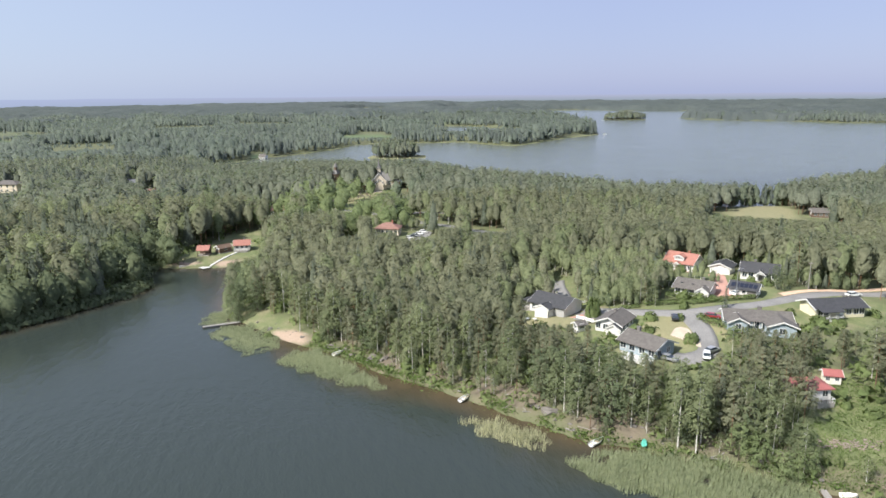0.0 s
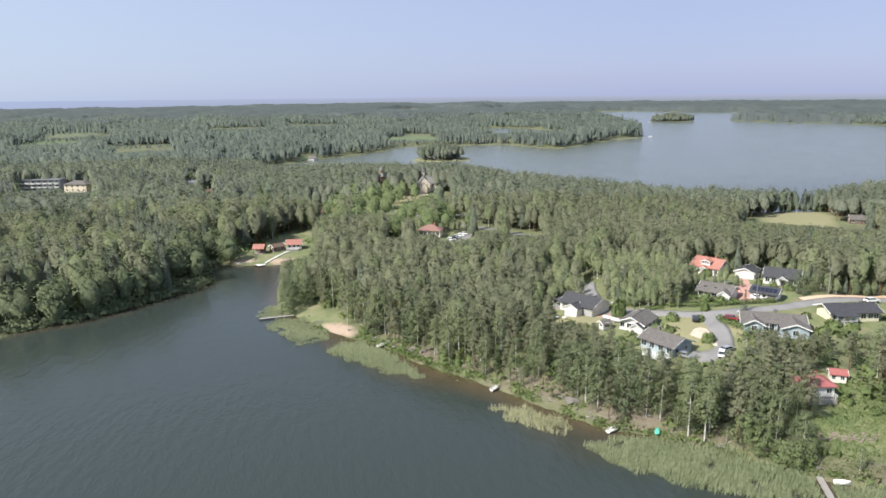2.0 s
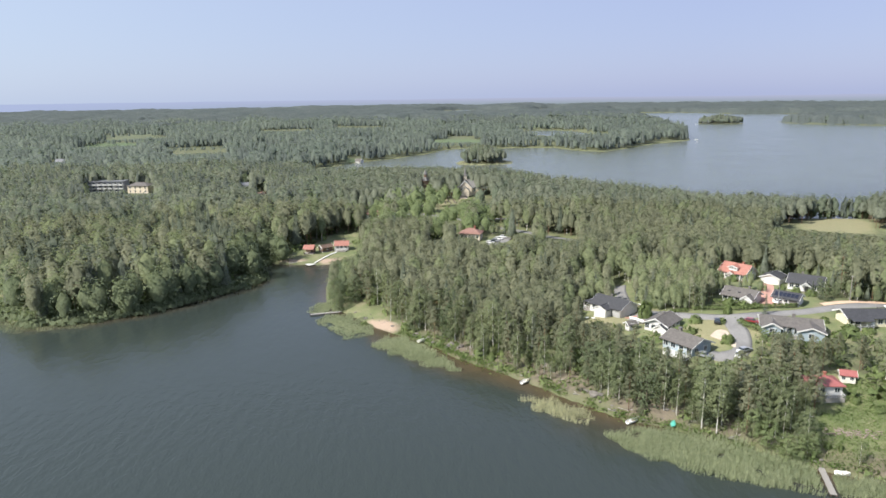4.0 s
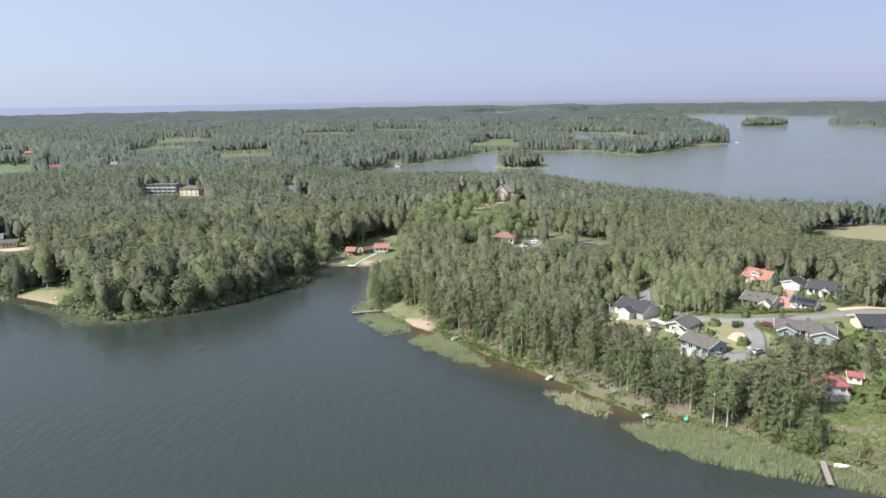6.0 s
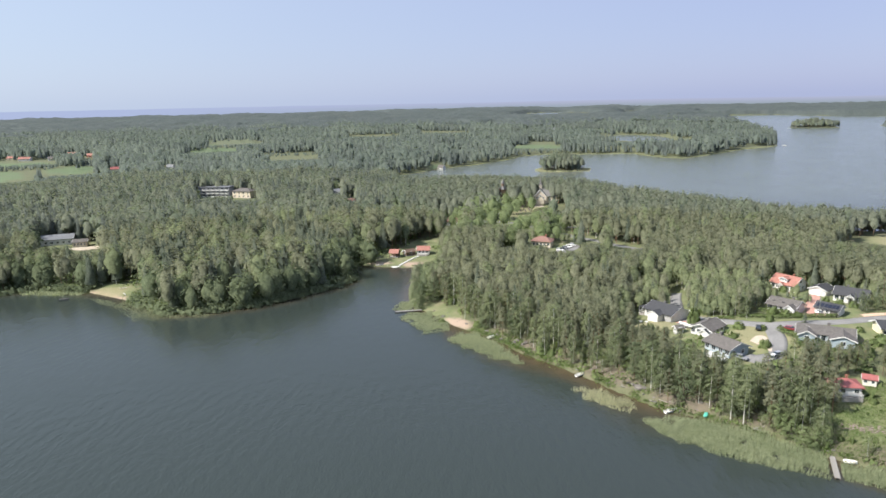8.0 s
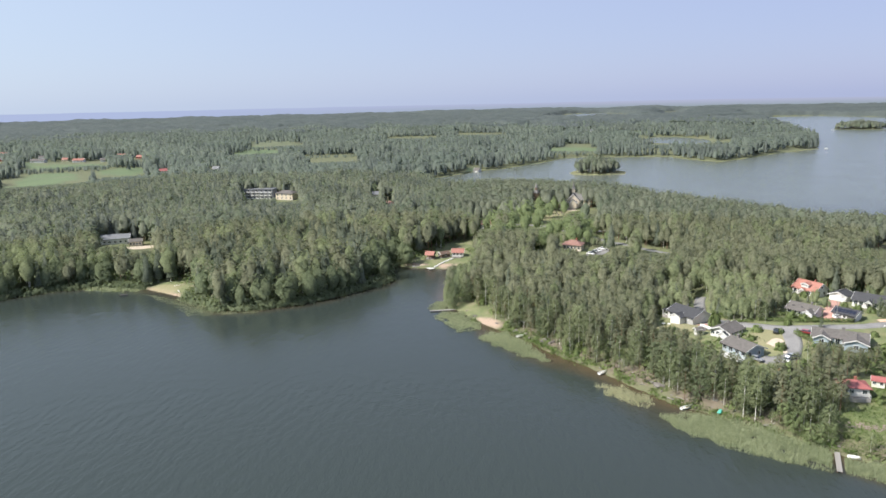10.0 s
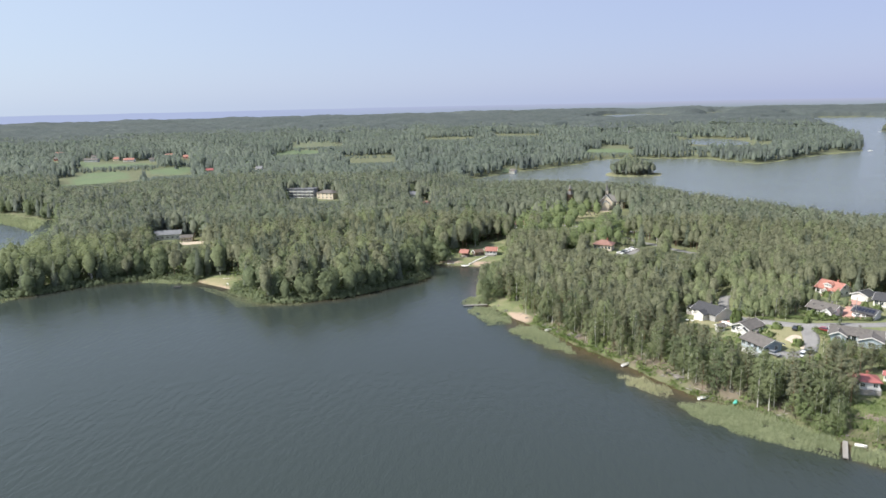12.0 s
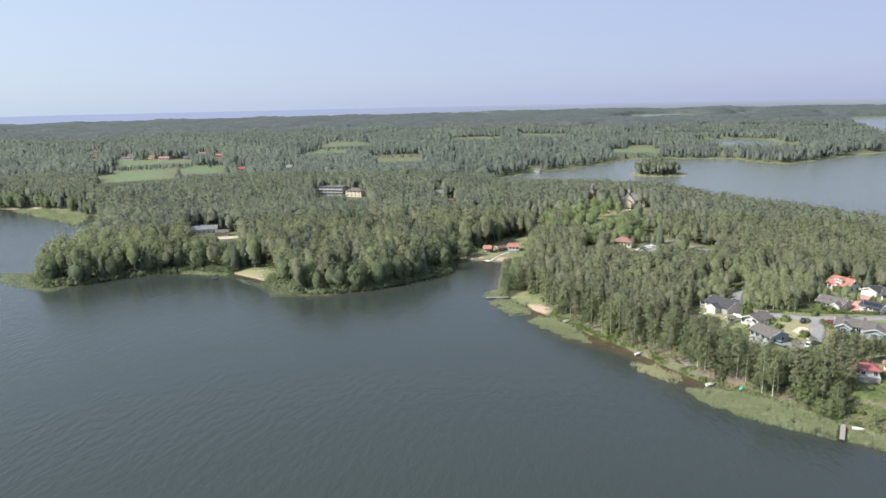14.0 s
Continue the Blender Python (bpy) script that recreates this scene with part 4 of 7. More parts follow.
def tree_template(kind, seed):
    """One tree as a thing: trunk with limbs, and a crown of leaf clumps."""
    rr = np.random.default_rng(seed)
    h, r = KINDS[kind]
    root = new(kind + "_tree")
    bm = bmesh.new()
    bark_of = {"pine": M_PBARK, "spruce": M_SBARK, "birch": M_BBARK, "lime": M_SBARK, "alder": M_SBARK}[kind]
    lean = rr.uniform(-0.5, 0.5, 2)
    tube(bm, (0, 0, -0.7), (lean[0] * 0.4, lean[1] * 0.4, h * 0.45), 0.17, 0.12, 7)
    tube(bm, (lean[0] * 0.4, lean[1] * 0.4, h * 0.45), (lean[0], lean[1], h * 0.96), 0.12, 0.03, 6)
    for _ in range(12):
        t = rr.uniform(0.42, 0.9)
        a, ln = rr.uniform(0, math.tau), r * rr.uniform(0.5, 0.9) * (1.15 - t)
        z = h * t
        tube(bm, (lean[0] * t, lean[1] * t, z), (lean[0] * t + ln * math.cos(a), lean[1] * t + ln * math.sin(a), z + ln * (0.35 if kind != "spruce" else -0.2)), 0.05, 0.015, 4)
    part("trunk", bm, bark_of, root)
    # tufts, leaf sprays a tuft, spray size
    c = {"pine": (66, 19, 0.24), "spruce": (70, 18, 0.25), "birch": (74, 18, 0.23), "lime": (80, 20, 0.29), "alder": (84, 19, 0.26)}[kind]
    tri, nrm = crown(kind, h, r, *c, rr)
    tri = tri + np.array([lean[0] * 0.6, lean[1] * 0.6, 0])
    me = big_mesh("crown", tri.reshape(-1, 3), np.arange(len(tri) * 3).reshape(-1, 3))
    me.materials.append({"pine": M_PINE, "spruce": M_SPRUCE, "birch": M_LEAFY, "lime": M_LIME, "alder": M_ALDER}[kind])
    soften(me, nrm)
    new("crown", me).parent = root
    return root


LABELS = {"pine": "tall pine with bare reddish trunk and tufted grey-green crown", "spruce": "dark green conical spruce among the pines",
          "birch": "slender white-barked birch with airy light green crown", "lime": "broad bright green leafy tree", "alder": "bushy green alder leafing down to the water"}
for k, kd in enumerate(names):
    spots = np.flatnonzero(own & (kind == k))
    if not len(spots):
        continue
    temps = [tree_template(kd, 40 + 7 * k + s) for s in range(min(5, len(spots)))]
    for n, i in enumerate(spots):
        m = pose(tx[i], ty[i], tz[i] - 0.1, 0, 0, rnd.uniform(0, 360)) @ Matrix.Diagonal((size[i] * rnd.uniform(0.9, 1.15), size[i] * rnd.uniform(0.9, 1.15), size[i], 1))
        if n < len(temps):
            ob = temps[n]
            ob.matrix_basis = m
        else:
            ob = copy_thing(temps[n % len(temps)], m)
            ob.matrix_basis = m
        tagged(ob, LABELS[kd], "tree", kd + " trees on the spit")


def joined_wood(name, spots, templates, stems, mat, stem_mat, label, patch=30.0):
    """Many trees in one mesh, each turned, scaled and toned by itself; neighbours are alike in tone over a patch."""
    for what, sets, m in (("crowns", templates, mat), ("stems", stems, stem_mat)):
        if not sets:
            continue
        vs, tones, ns = [], [], []
        which = rnd.integers(0, len(sets), len(spots[0]))
        for s, (tri, bn) in enumerate(sets):
            sel = np.flatnonzero(which == s)
            x, y, z, sc = (c[sel] for c in spots)
            a = rnd.uniform(0, math.tau, len(sel))
            base = tri.reshape(-1, 3)
            ca, sa = np.cos(a)[:, None], np.sin(a)[:, None]
            wide = (sc * rnd.uniform(0.82, 1.22, len(sel)))[:, None]
            px = (base[:, 0] * ca - base[:, 1] * sa) * wide + x[:, None]
            py = (base[:, 0] * sa + base[:, 1] * ca) * wide + y[:, None]
            pz = base[:, 2] * sc[:, None] + z[:, None]
            vs.append(np.stack([px, py, pz], -1).reshape(-1, 3))
            if what == "crowns":
                ns.append(np.stack([bn[:, 0] * ca - bn[:, 1] * sa, bn[:, 0] * sa + bn[:, 1] * ca, bn[:, 2] + 0 * ca], -1).reshape(-1, 3))
            tone = 0.5 + 0.42 * wobble(x, y, patch, 3) + 0.2 * wobble(x, y, patch * 0.3, 8) + rnd.normal(0, 0.17, len(sel))
            tones.append(np.repeat(np.clip(tone, 0, 1), len(base)))
        v = np.concatenate(vs)
        me = big_mesh(name, v, np.arange(len(v)).reshape(-1, 3))
        put_attribute(me, "tone", np.concatenate(tones))
        me.materials.append(m)
        if ns:
            soften(me, np.concatenate(ns))
        tagged(new(name if what == "crowns" else name + "_trunks", me), label if what == "crowns" else "trunks of the " + label, "woods" if what == "crowns" else "trunks", kind="stuff")


MID = {"pine": (44, 4, 0.46), "spruce": (44, 4, 0.44), "birch": (46, 4, 0.45), "lime": (60, 5, 0.50), "alder": (60, 5, 0.46)}
BACK = {"pine": (22, 3, 0.64), "spruce": (20, 3, 0.64), "birch": (22, 3, 0.66), "lime": (30, 4, 0.75), "alder": (28, 3, 0.70)}
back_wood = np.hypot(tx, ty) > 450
broad_wood = tx < -24 - 0.02 * ty
for k, kd, distant, broad in [(k, kd, d, b) for k, kd in enumerate(names) for d in (False, True) for b in (False, True)]:
    sel = np.flatnonzero(~own & (kind == k) & (back_wood == distant) & (broad_wood == broad))
    if not len(sel):
        continue
    h, r = KINDS[kd]
    r *= 1.38 if broad else 1.30
    temps = [crown(kd, h, r, *(BACK if distant else MID)[kd], np.random.default_rng(90 + 10 * k + s), 0.6 if distant else 0.45, 0.2 if distant else 0.3, True) for s in range(7)]
    stems = [(stem_triangles(h * 0.8, 0.17, 0.06, lean=e), None) for e in (-0.3, 0.2)]
    joined_wood(kd + "_wood", (tx[sel], ty[sel], tz[sel], size[sel]), temps, stems, ((M_HAZY_BACK + [M_LIMES, M_ALDERS]) if distant else [M_PINES, M_SPRUCES, M_LEAFIES, M_LIMES, M_ALDERS])[k],
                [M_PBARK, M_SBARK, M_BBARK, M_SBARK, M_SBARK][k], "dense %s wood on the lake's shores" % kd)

# far places kept in the camera's sight: x, y, height, half width
FAR_VIEWLINES = [(-680, 1080, 3, 14), (-749, 1078, 3, 16), (-720, 1108, 5, 9), (-640, 1090, 3, 9), (-610, 1150, 5, 8), (-800, 1165, 5, 9), (-840, 1118, 4, 8), (-545, 790, 4, 48), (-585, 880, 4, 42), (-245, 1060, 5, 40), (170, 1318, 6, 28), (-560, 830, 2, 45), (-505, 900, 3, 35), (-690, 1060, 4, 60), (-455, 1450, 8, 60), (-425, 1220, 8, 45), (-270, 1130, 10, 45), (-180, 1640, 10, 70), (-20, 1750, 10, 60), (150, 1200, 6, 40),
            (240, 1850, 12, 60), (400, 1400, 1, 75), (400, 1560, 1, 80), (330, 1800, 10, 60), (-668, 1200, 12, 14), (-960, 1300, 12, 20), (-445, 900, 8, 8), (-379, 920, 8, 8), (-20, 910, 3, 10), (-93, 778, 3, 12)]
# ---- farther woods, beyond the great lake and out to the west ----
fx, fy = stand(-1900, 1500, 400, 2300, 7.1, rnd)
fr = np.hypot(fx, fy)
inner = (fx > -620) & (fx < 470) & (fy < 720)
keep = ~inner & (fr < 2150) & (np.abs(np.arctan2(fx, fy)) < radians(58)) & (rnd.random(len(fx)) < np.clip(1.35 - fr / 3000, 0.45, 1))
fx, fy = fx[keep], fy[keep]
fd = shore(fx, fy)
keep = (fd > 3) & (oval(fx, fy, ISLES[0]) > 1.1) & ((field_edge(fx, fy) > 1.02) | (rnd.random(len(fx)) < 0.14)) & ((wobble(fx, fy, 60, 7) > -0.62) | (np.hypot(fx, fy) < 900))
fx, fy, fd = fx[keep], fy[keep], fd[keep]
fs = rnd.normal(1.0, 0.2, len(fx)).clip(0.55, 1.5) * (1 + 0.28 * wobble(fx, fy, 55, 2))
mixed = wobble(fx, fy, 45, 5) + 0.8 * rnd.normal(size=len(fx))
conifer = mixed < 0.15
fz = land(fx, fy)
# trees hiding farmland, clearings and the pool from the camera are cut lower
for ox, oy, oz, half in FAR_VIEWLINES:
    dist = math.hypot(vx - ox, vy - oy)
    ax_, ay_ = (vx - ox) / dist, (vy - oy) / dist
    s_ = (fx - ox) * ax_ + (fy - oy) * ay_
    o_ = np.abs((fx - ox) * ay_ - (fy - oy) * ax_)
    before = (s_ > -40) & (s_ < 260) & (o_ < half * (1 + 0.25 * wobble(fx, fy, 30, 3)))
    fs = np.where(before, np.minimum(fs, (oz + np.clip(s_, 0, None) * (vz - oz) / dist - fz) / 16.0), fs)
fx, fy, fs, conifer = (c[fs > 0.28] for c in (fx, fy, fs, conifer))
print("far trees", len(fx))
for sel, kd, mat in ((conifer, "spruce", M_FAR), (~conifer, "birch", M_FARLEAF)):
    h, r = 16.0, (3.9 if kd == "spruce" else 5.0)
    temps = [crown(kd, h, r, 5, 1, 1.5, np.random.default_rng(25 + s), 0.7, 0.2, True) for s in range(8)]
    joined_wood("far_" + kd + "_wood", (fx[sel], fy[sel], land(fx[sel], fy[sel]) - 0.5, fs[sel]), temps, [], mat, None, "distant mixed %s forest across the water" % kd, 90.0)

# ---- the farthest forest as one rough canopy ----
ca_ = np.radians(np.arange(-58, 58.01, 0.27))
cr_ = np.geomspace(1980, 4870, 115)
ga, gr = np.meshgrid(ca_, cr_, indexing="ij")
ga = ga + rnd.uniform(-0.0012, 0.0012, ga.shape)
gr = gr * (1 + rnd.uniform(-0.003, 0.003, gr.shape))
gx, gy = gr * np.sin(ga), gr * np.cos(ga)
cd = shore(gx, gy)
wood = (cd > 4) & (field_edge(gx, gy) > 1.02) & (wobble(gx, gy, 130, 8) > -0.62)
gz = land(gx, gy) + np.where(wood, 9 + rnd.uniform(0, 9, gx.shape) + 3 * wobble(gx, gy, 90, 2), -8)
na, nr = gx.shape
ids = np.arange(na * nr).reshape(na, nr)
me = big_mesh("far_forest", np.stack([gx, gy, gz], -1).reshape(-1, 3), np.stack([ids[:-1, :-1], ids[:-1, 1:], ids[1:, 1:], ids[1:, :-1]], -1).reshape(-1, 4)[:, ::-1])
put_attribute(me, "tone", np.clip(0.45 + 0.5 * wobble(gx, gy, 75, 4).ravel() + rnd.normal(0, 0.3, gx.size), 0, 1))
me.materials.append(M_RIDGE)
tagged(new("far_forest", me), "unbroken forest towards the horizon", "forest", kind="stuff")

# ---- houses ----
def sit(name, x, y, z, turn, label, category, group=""):
    root = new(name)
    root.matrix_basis = pose(x, y, z, 0, 0, turn)
    return tagged(root, label, category, group)


def window(parent, side, along, sill, wide, high, edge):
    """A framed pane on the front (y-), back (y+), left (x-) or right (x+) wall; edge is that wall's distance from the middle."""
    def turn_box(bm, a0, a1, z0, z1, d0, d1):
        lo = sorted((d0, d1))
        if side == "front":
            box(bm, a0, -edge - lo[1], z0, a1, -edge - lo[0], z1)
        elif side == "back":
            box(bm, a0, edge + lo[0], z0, a1, edge + lo[1], z1)
        elif side == "left":
            box(bm, -edge - lo[1], a0, z0, -edge - lo[0], a1, z1)
        else:
            box(bm, edge + lo[0], a0, z0, edge + lo[1], a1, z1)
    bm, t = bmesh.new(), 0.11
    a0, a1, z0, z1 = along - wide / 2, along + wide / 2, sill, sill + high
    for b0, b1, c0, c1 in ((a0 - t, a1 + t, z1, z1 + t), (a0 - t, a1 + t, z0 - t, z0), (a0 - t, a0, z0, z1), (a1, a1 + t, z0, z1), (along - 0.035, along + 0.035, z0, z1)):
        turn_box(bm, b0, b1, c0, c1, -0.02, 0.07)
    frame_ob = part("window", bm, M_TRIM, parent)
    bm = bmesh.new()
    for b0, b1 in ((a0, along - 0.035), (along + 0.035, a1)):
        turn_box(bm, b0, b1, z0, z1, -0.02, 0.025)
    part("pane", bm, M_GLASS, frame_ob, "dark window glass")


def door(parent, side, along, wide, high, edge, mat, name="door", label=""):
    bm = bmesh.new()
    if side in ("front", "back"):
        s = -1 if side == "front" else 1
        y0, y1 = sorted((s * (edge - 0.02), s * (edge + 0.06)))
        box(bm, along - wide / 2, y0, 0.02, along + wide / 2, y1, high)
        n = 4 if wide > 2 else 0
        for i in range(n):
            z = high * (i + 0.5) / n
            box(bm, along - wide / 2 + 0.1, y0 - 0.015, z - 0.02, along + wide / 2 - 0.1, y1 + 0.015, z + 0.02)
    else:
        s = -1 if side == "left" else 1
        x0, x1 = sorted((s * (edge - 0.02), s * (edge + 0.06)))
        box(bm, x0, along - wide / 2, 0.02, x1, along + wide / 2, high)
        n = 4 if wide > 2 else 0
        for i in range(n):
            z = high * (i + 0.5) / n
            box(bm, x0 - 0.015, along - wide / 2 + 0.1, z - 0.02, x1 + 0.015, along + wide / 2 - 0.1, z + 0.02)
    part(name, bm, mat, parent, label)


def gable_walls(root, l, w, hw, hr, mat, x0=0.0, y0=0.0, across=False, name="wall", label="", low=0.0):
    """Four walls and two gables as one closed solid; across: the ridge runs front to back."""
    bm = bmesh.new()
    hx, hy = l / 2, w / 2
    if not across:
        ring = [(-hy, low), (hy, low), (hy, hw), (0, hr), (-hy, hw)]
        prism(bm, [(x0 - hx, y0 + a, z) for a, z in ring], [(x0 + hx, y0 + a, z) for a, z in ring])
    else:
        ring = [(-hx, low), (hx, low), (hx, hw), (0, hr), (-hx, hw)]
        prism(bm, [(x0 + a, y0 - hy, z) for a, z in ring], [(x0 + a, y0 + hy, z) for a, z in ring])
    return part(name, bm, mat, root, label)


def gable_roof(root, l, w, hw, hr, mat, x0=0.0, y0=0.0, across=False, over=0.55, eave=0.6, trim=M_TRIM, label="", thick=0.2):
    """Two roof slabs, ridge cap, bargeboards and fascia."""
    run = (w if not across else l) / 2
    half = (l if not across else w) / 2 + over
    rise = hr - hw
    drop = rise / run * eave
    for s in (-1, 1):
        bm = bmesh.new()
        prof = [(0, hr + 0.03), (s * (run + eave), hw - drop + 0.03), (s * (run + eave), hw - drop + 0.03 + thick), (0, hr + 0.03 + thick)]
        if not across:
            prism(bm, [(x0 - half, y0 + a, z) for a, z in prof], [(x0 + half, y0 + a, z) for a, z in prof])
        else:
            prism(bm, [(x0 + a, y0 - half, z) for a, z in prof], [(x0 + a, y0 + half, z) for a, z in prof])
        part("roof", bm, mat, root, label)
        if trim:
            for e in (-1, 1):
                bm = bmesh.new()
                prof = [(0, hr - 0.12), (s * (run + eave + 0.02), hw - drop - 0.12), (s * (run + eave + 0.02), hw - drop + thick + 0.06), (0, hr + thick + 0.06)]
                a0, a1 = e * half, e * (half + 0.07)
                if not across:
                    prism(bm, [(x0 + a0, y0 + a, z) for a, z in prof], [(x0 + a1, y0 + a, z) for a, z in prof])
                else:
                    prism(bm, [(x0 + a, y0 + a0, z) for a, z in prof], [(x0 + a, y0 + a1, z) for a, z in prof])
                part("bargeboard", bm, trim, root, "white bargeboard")
    bm = bmesh.new()
    ridge = hr + thick
    if not across:
        tube(bm, (x0 - half, y0, ridge), (x0 + half, y0, ridge), 0.13, 0.13, 8)
    else:
        tube(bm, (x0, y0 - half, ridge), (x0, y0 + half, ridge), 0.13, 0.13, 8)
    part("ridge_cap", bm, mat, root)


def hip_roof(root, l, w, hw, hr, mat, x0=0.0, y0=0.0, eave=0.6, label=""):
    bm = bmesh.new()
    a, b = l / 2 + eave, w / 2 + eave
    c = max(0.4, a - b)
    eaves = [(x0 - a, y0 - b), (x0 + a, y0 - b), (x0 + a, y0 + b), (x0 - a, y0 + b)]
    low = [bm.verts.new((x, y, hw - 0.25)) for x, y in eaves]
    mid = [bm.verts.new((x, y, hw - 0.05)) for x, y in eaves]
    p, q = bm.verts.new((x0 - c, y0, hr)), bm.verts.new((x0 + c, y0, hr))
    bm.faces.new(low[::-1])
    for i in range(4):
        bm.faces.new((low[i], low[(i + 1) % 4], mid[(i + 1) % 4], mid[i]))
    bm.faces.new((mid[0], mid[1], q, p))
    bm.faces.new((mid[1], mid[2], q))
    bm.faces.new((mid[2], mid[3], p, q))
    bm.faces.new((mid[3], mid[0], p))
    bmesh.ops.recalc_face_normals(bm, faces=bm.faces)
    part("roof", bm, mat, root, label)


def plinth(root, l, w, deep=1.6, x0=0.0, y0=0.0, mat=None, top=0.0):
    bm = bmesh.new()
    box(bm, x0 - l / 2 + 0.06, y0 - w / 2 + 0.06, -deep, x0 + l / 2 - 0.06, y0 + w / 2 - 0.06, top + 0.02)
    part("plinth", bm, mat or M_PLINTH, root)


def chimney(root, x, y, z0, z1, s=0.6, mat=None):
    bm = bmesh.new()
    box(bm, x - s / 2, y - s / 2, z0, x + s / 2, y + s / 2, z1)
    box(bm, x - s / 2 - 0.08, y - s / 2 - 0.08, z1 - 0.15, x + s / 2 + 0.08, y + s / 2 + 0.08, z1 + 0.05, 0.02)
    part("chimney", bm, mat or M_DOOR, root, "dark sheet-clad chimney")


def front_windows(root, places, sill, wide, high, w):
    for a in places:
        window(root, "front", a, sill, wide, high, w / 2)


def porch_gable(root, x, w, deep, wide, hw, hr, roof, wall=M_TRIM):
    """A small gabled porch on posts before the front door."""
    y0 = -w / 2 - deep / 2
    gable_roof(root, wide, deep, hw, hr, roof, x, y0, True, 0.25, 0.25)
    bm = bmesh.new()
    prism(bm, [(x - wide / 2, -w / 2 - deep, hw), (x + wide / 2, -w / 2 - deep, hw), (x, -w / 2 - deep, hr)],
          [(x - wide / 2, -w / 2 - deep + 0.1, hw), (x + wide / 2, -w / 2 - deep + 0.1, hw), (x, -w / 2 - deep + 0.1, hr)])
    part("porch_gable", bm, wall, root)
    for s in (-1, 1):
        bm = bmesh.new()
        px = x + s * (wide / 2 - 0.1)
        box(bm, px - 0.08, -w / 2 - deep + 0.02, -0.2, px + 0.08, -w / 2 - deep + 0.18, hw + 0.05)
        part("porch_post", bm, M_TRIM, root)
    bm = bmesh.new()
    box(bm, x - wide / 2, -w / 2 - deep, -0.6, x + wide / 2, -w / 2 - 0.06, 0.05)
    part("porch_step", bm, M_PLANK, root)


def terrace(root, x0, x1, y0, y1, rail=True, mat=None, z=0.1):
    bm = bmesh.new()
    box(bm, x0, y0, -0.7, x1, y1, z)
    part("terrace", bm, mat or M_PLANK, root, "pale plank terrace")
    if rail:
        bm = bmesh.new()
        for a, b, c, d in ((x0, y0, x1, y0), (x0, y0, x0, y1), (x1, y0, x1, y1)):
            box(bm, min(a, c) - 0.04, min(b, d) - 0.04, z + 0.85, max(a, c) + 0.04, max(b, d) + 0.04, z + 0.95)
            n = max(2, int((abs(c - a) + abs(d - b)) / 0.5))
            for i in range(n + 1):
                px, py = a + (c - a) * i / n, b + (d - b) * i / n
                box(bm, px - 0.03, py - 0.03, z, px + 0.03, py + 0.03, z + 0.86)
        part("railing", bm, M_TRIM, root, "white terrace railing")


def place_house(key, name, label):
    x, y, l, w, turn, z = HOUSE[key]
    return sit(name, x, y, z, turn, label, "house"), l, w


# white bungalow with charcoal roof, covered terrace and garage wing
h, l, w = place_house("white_garage_house", "house", "white bungalow with charcoal tile roof, garage and covered terrace")
plinth(h, l, w, 3.0)
gable_walls(h, l, w, 2.9, 5.0, M_WHITE)
gable_roof(h, l, w, 2.9, 5.0, M_DARKROOF)
gable_walls(h, 4.6, 3.2, 2.6, 3.6, M_WHITE, 0.2, -w / 2 - 1.5, True, "wing", "white gabled wing", -2.6)
gable_roof(h, 4.6, 3.2, 2.6, 3.6, M_DARKROOF, 0.2, -w / 2 - 1.2, True, 0.5, 0.5)
door(h, "front", 4.4, 3.6, 2.3, w / 2, plain("grey_garage_door", (0.36, 0.36, 0.36), 0.5), "garage_door", "light grey garage door")
front_windows(h, (-4.6, -2.6), 0.9, 1.2, 1.3, w)
window(h, "left", -1.5, 0.9, 1.6, 1.3, l / 2)
terrace(h, -l / 2 - 3.2, -l / 2 - 0.1, -w / 2 + 0.5, w / 2 - 3.5)
bm = box(bmesh.new(), -l / 2 - 3.4, -w / 2 + 0.3, 2.55, -l / 2 - 0.05, w / 2 - 3.3, 2.72)
part("terrace_roof", bm, M_DARKROOF, h)
for yy in (-w / 2 + 0.5, w / 2 - 3.6):
    part("terrace_post", box(bmesh.new(), -l / 2 - 3.2, yy, 0.1, -l / 2 - 3.05, yy + 0.15, 2.56), M_TRIM, h)
chimney(h, -1.0, 0.4, 4.3, 5.9)

# white house whose gable looks to the water
h, l, w = place_house("white_gable_house", "house", "white boarded house with grey tile roof and small porch gable")
plinth(h, l, w, 2.2)
gable_walls(h, l, w, 2.6, 4.2, M_WHITE)
gable_roof(h, l, w, 2.6, 4.2, M_GREYROOF, over=0.8)
gable_walls(h, 2.4, 3.6, 2.0, 3.1, M_WHITE, -l / 2 - 1.0, -2.2, False, "porch", "white porch with dark roof")
gable_roof(h, 2.4, 3.6, 2.0, 3.1, M_DARKROOF, -l / 2 - 1.0, -2.2, False, 0.3, 0.35)
for a in (0.8, 2.8):
    window(h, "left", a, 0.9, 1.2, 1.3, l / 2)
front_windows(h, (-2.8, 0, 2.8), 0.9, 1.3, 1.2, w)
chimney(h, 1.5, 0.5, 3.5, 5.0)

# grey-roofed house with a blue-grey gable
h, l, w = place_house("grey_roof_house", "house", "house with weathered grey roof and blue-grey gable")
plinth(h, l, w, 3.0)
gable_walls(h, l, w, 2.8, 4.4, M_BLUE)
gable_roof(h, l, w, 2.8, 4.4, M_GREYROOF, over=0.7, eave=0.8)
front_windows(h, (-4.0, -1.4, 1.4, 4.0), 0.9, 1.5, 1.3, w)
for a in (-2.2, 1.6):
    window(h, "right", a, 0.9, 1.2, 1.2, l / 2)
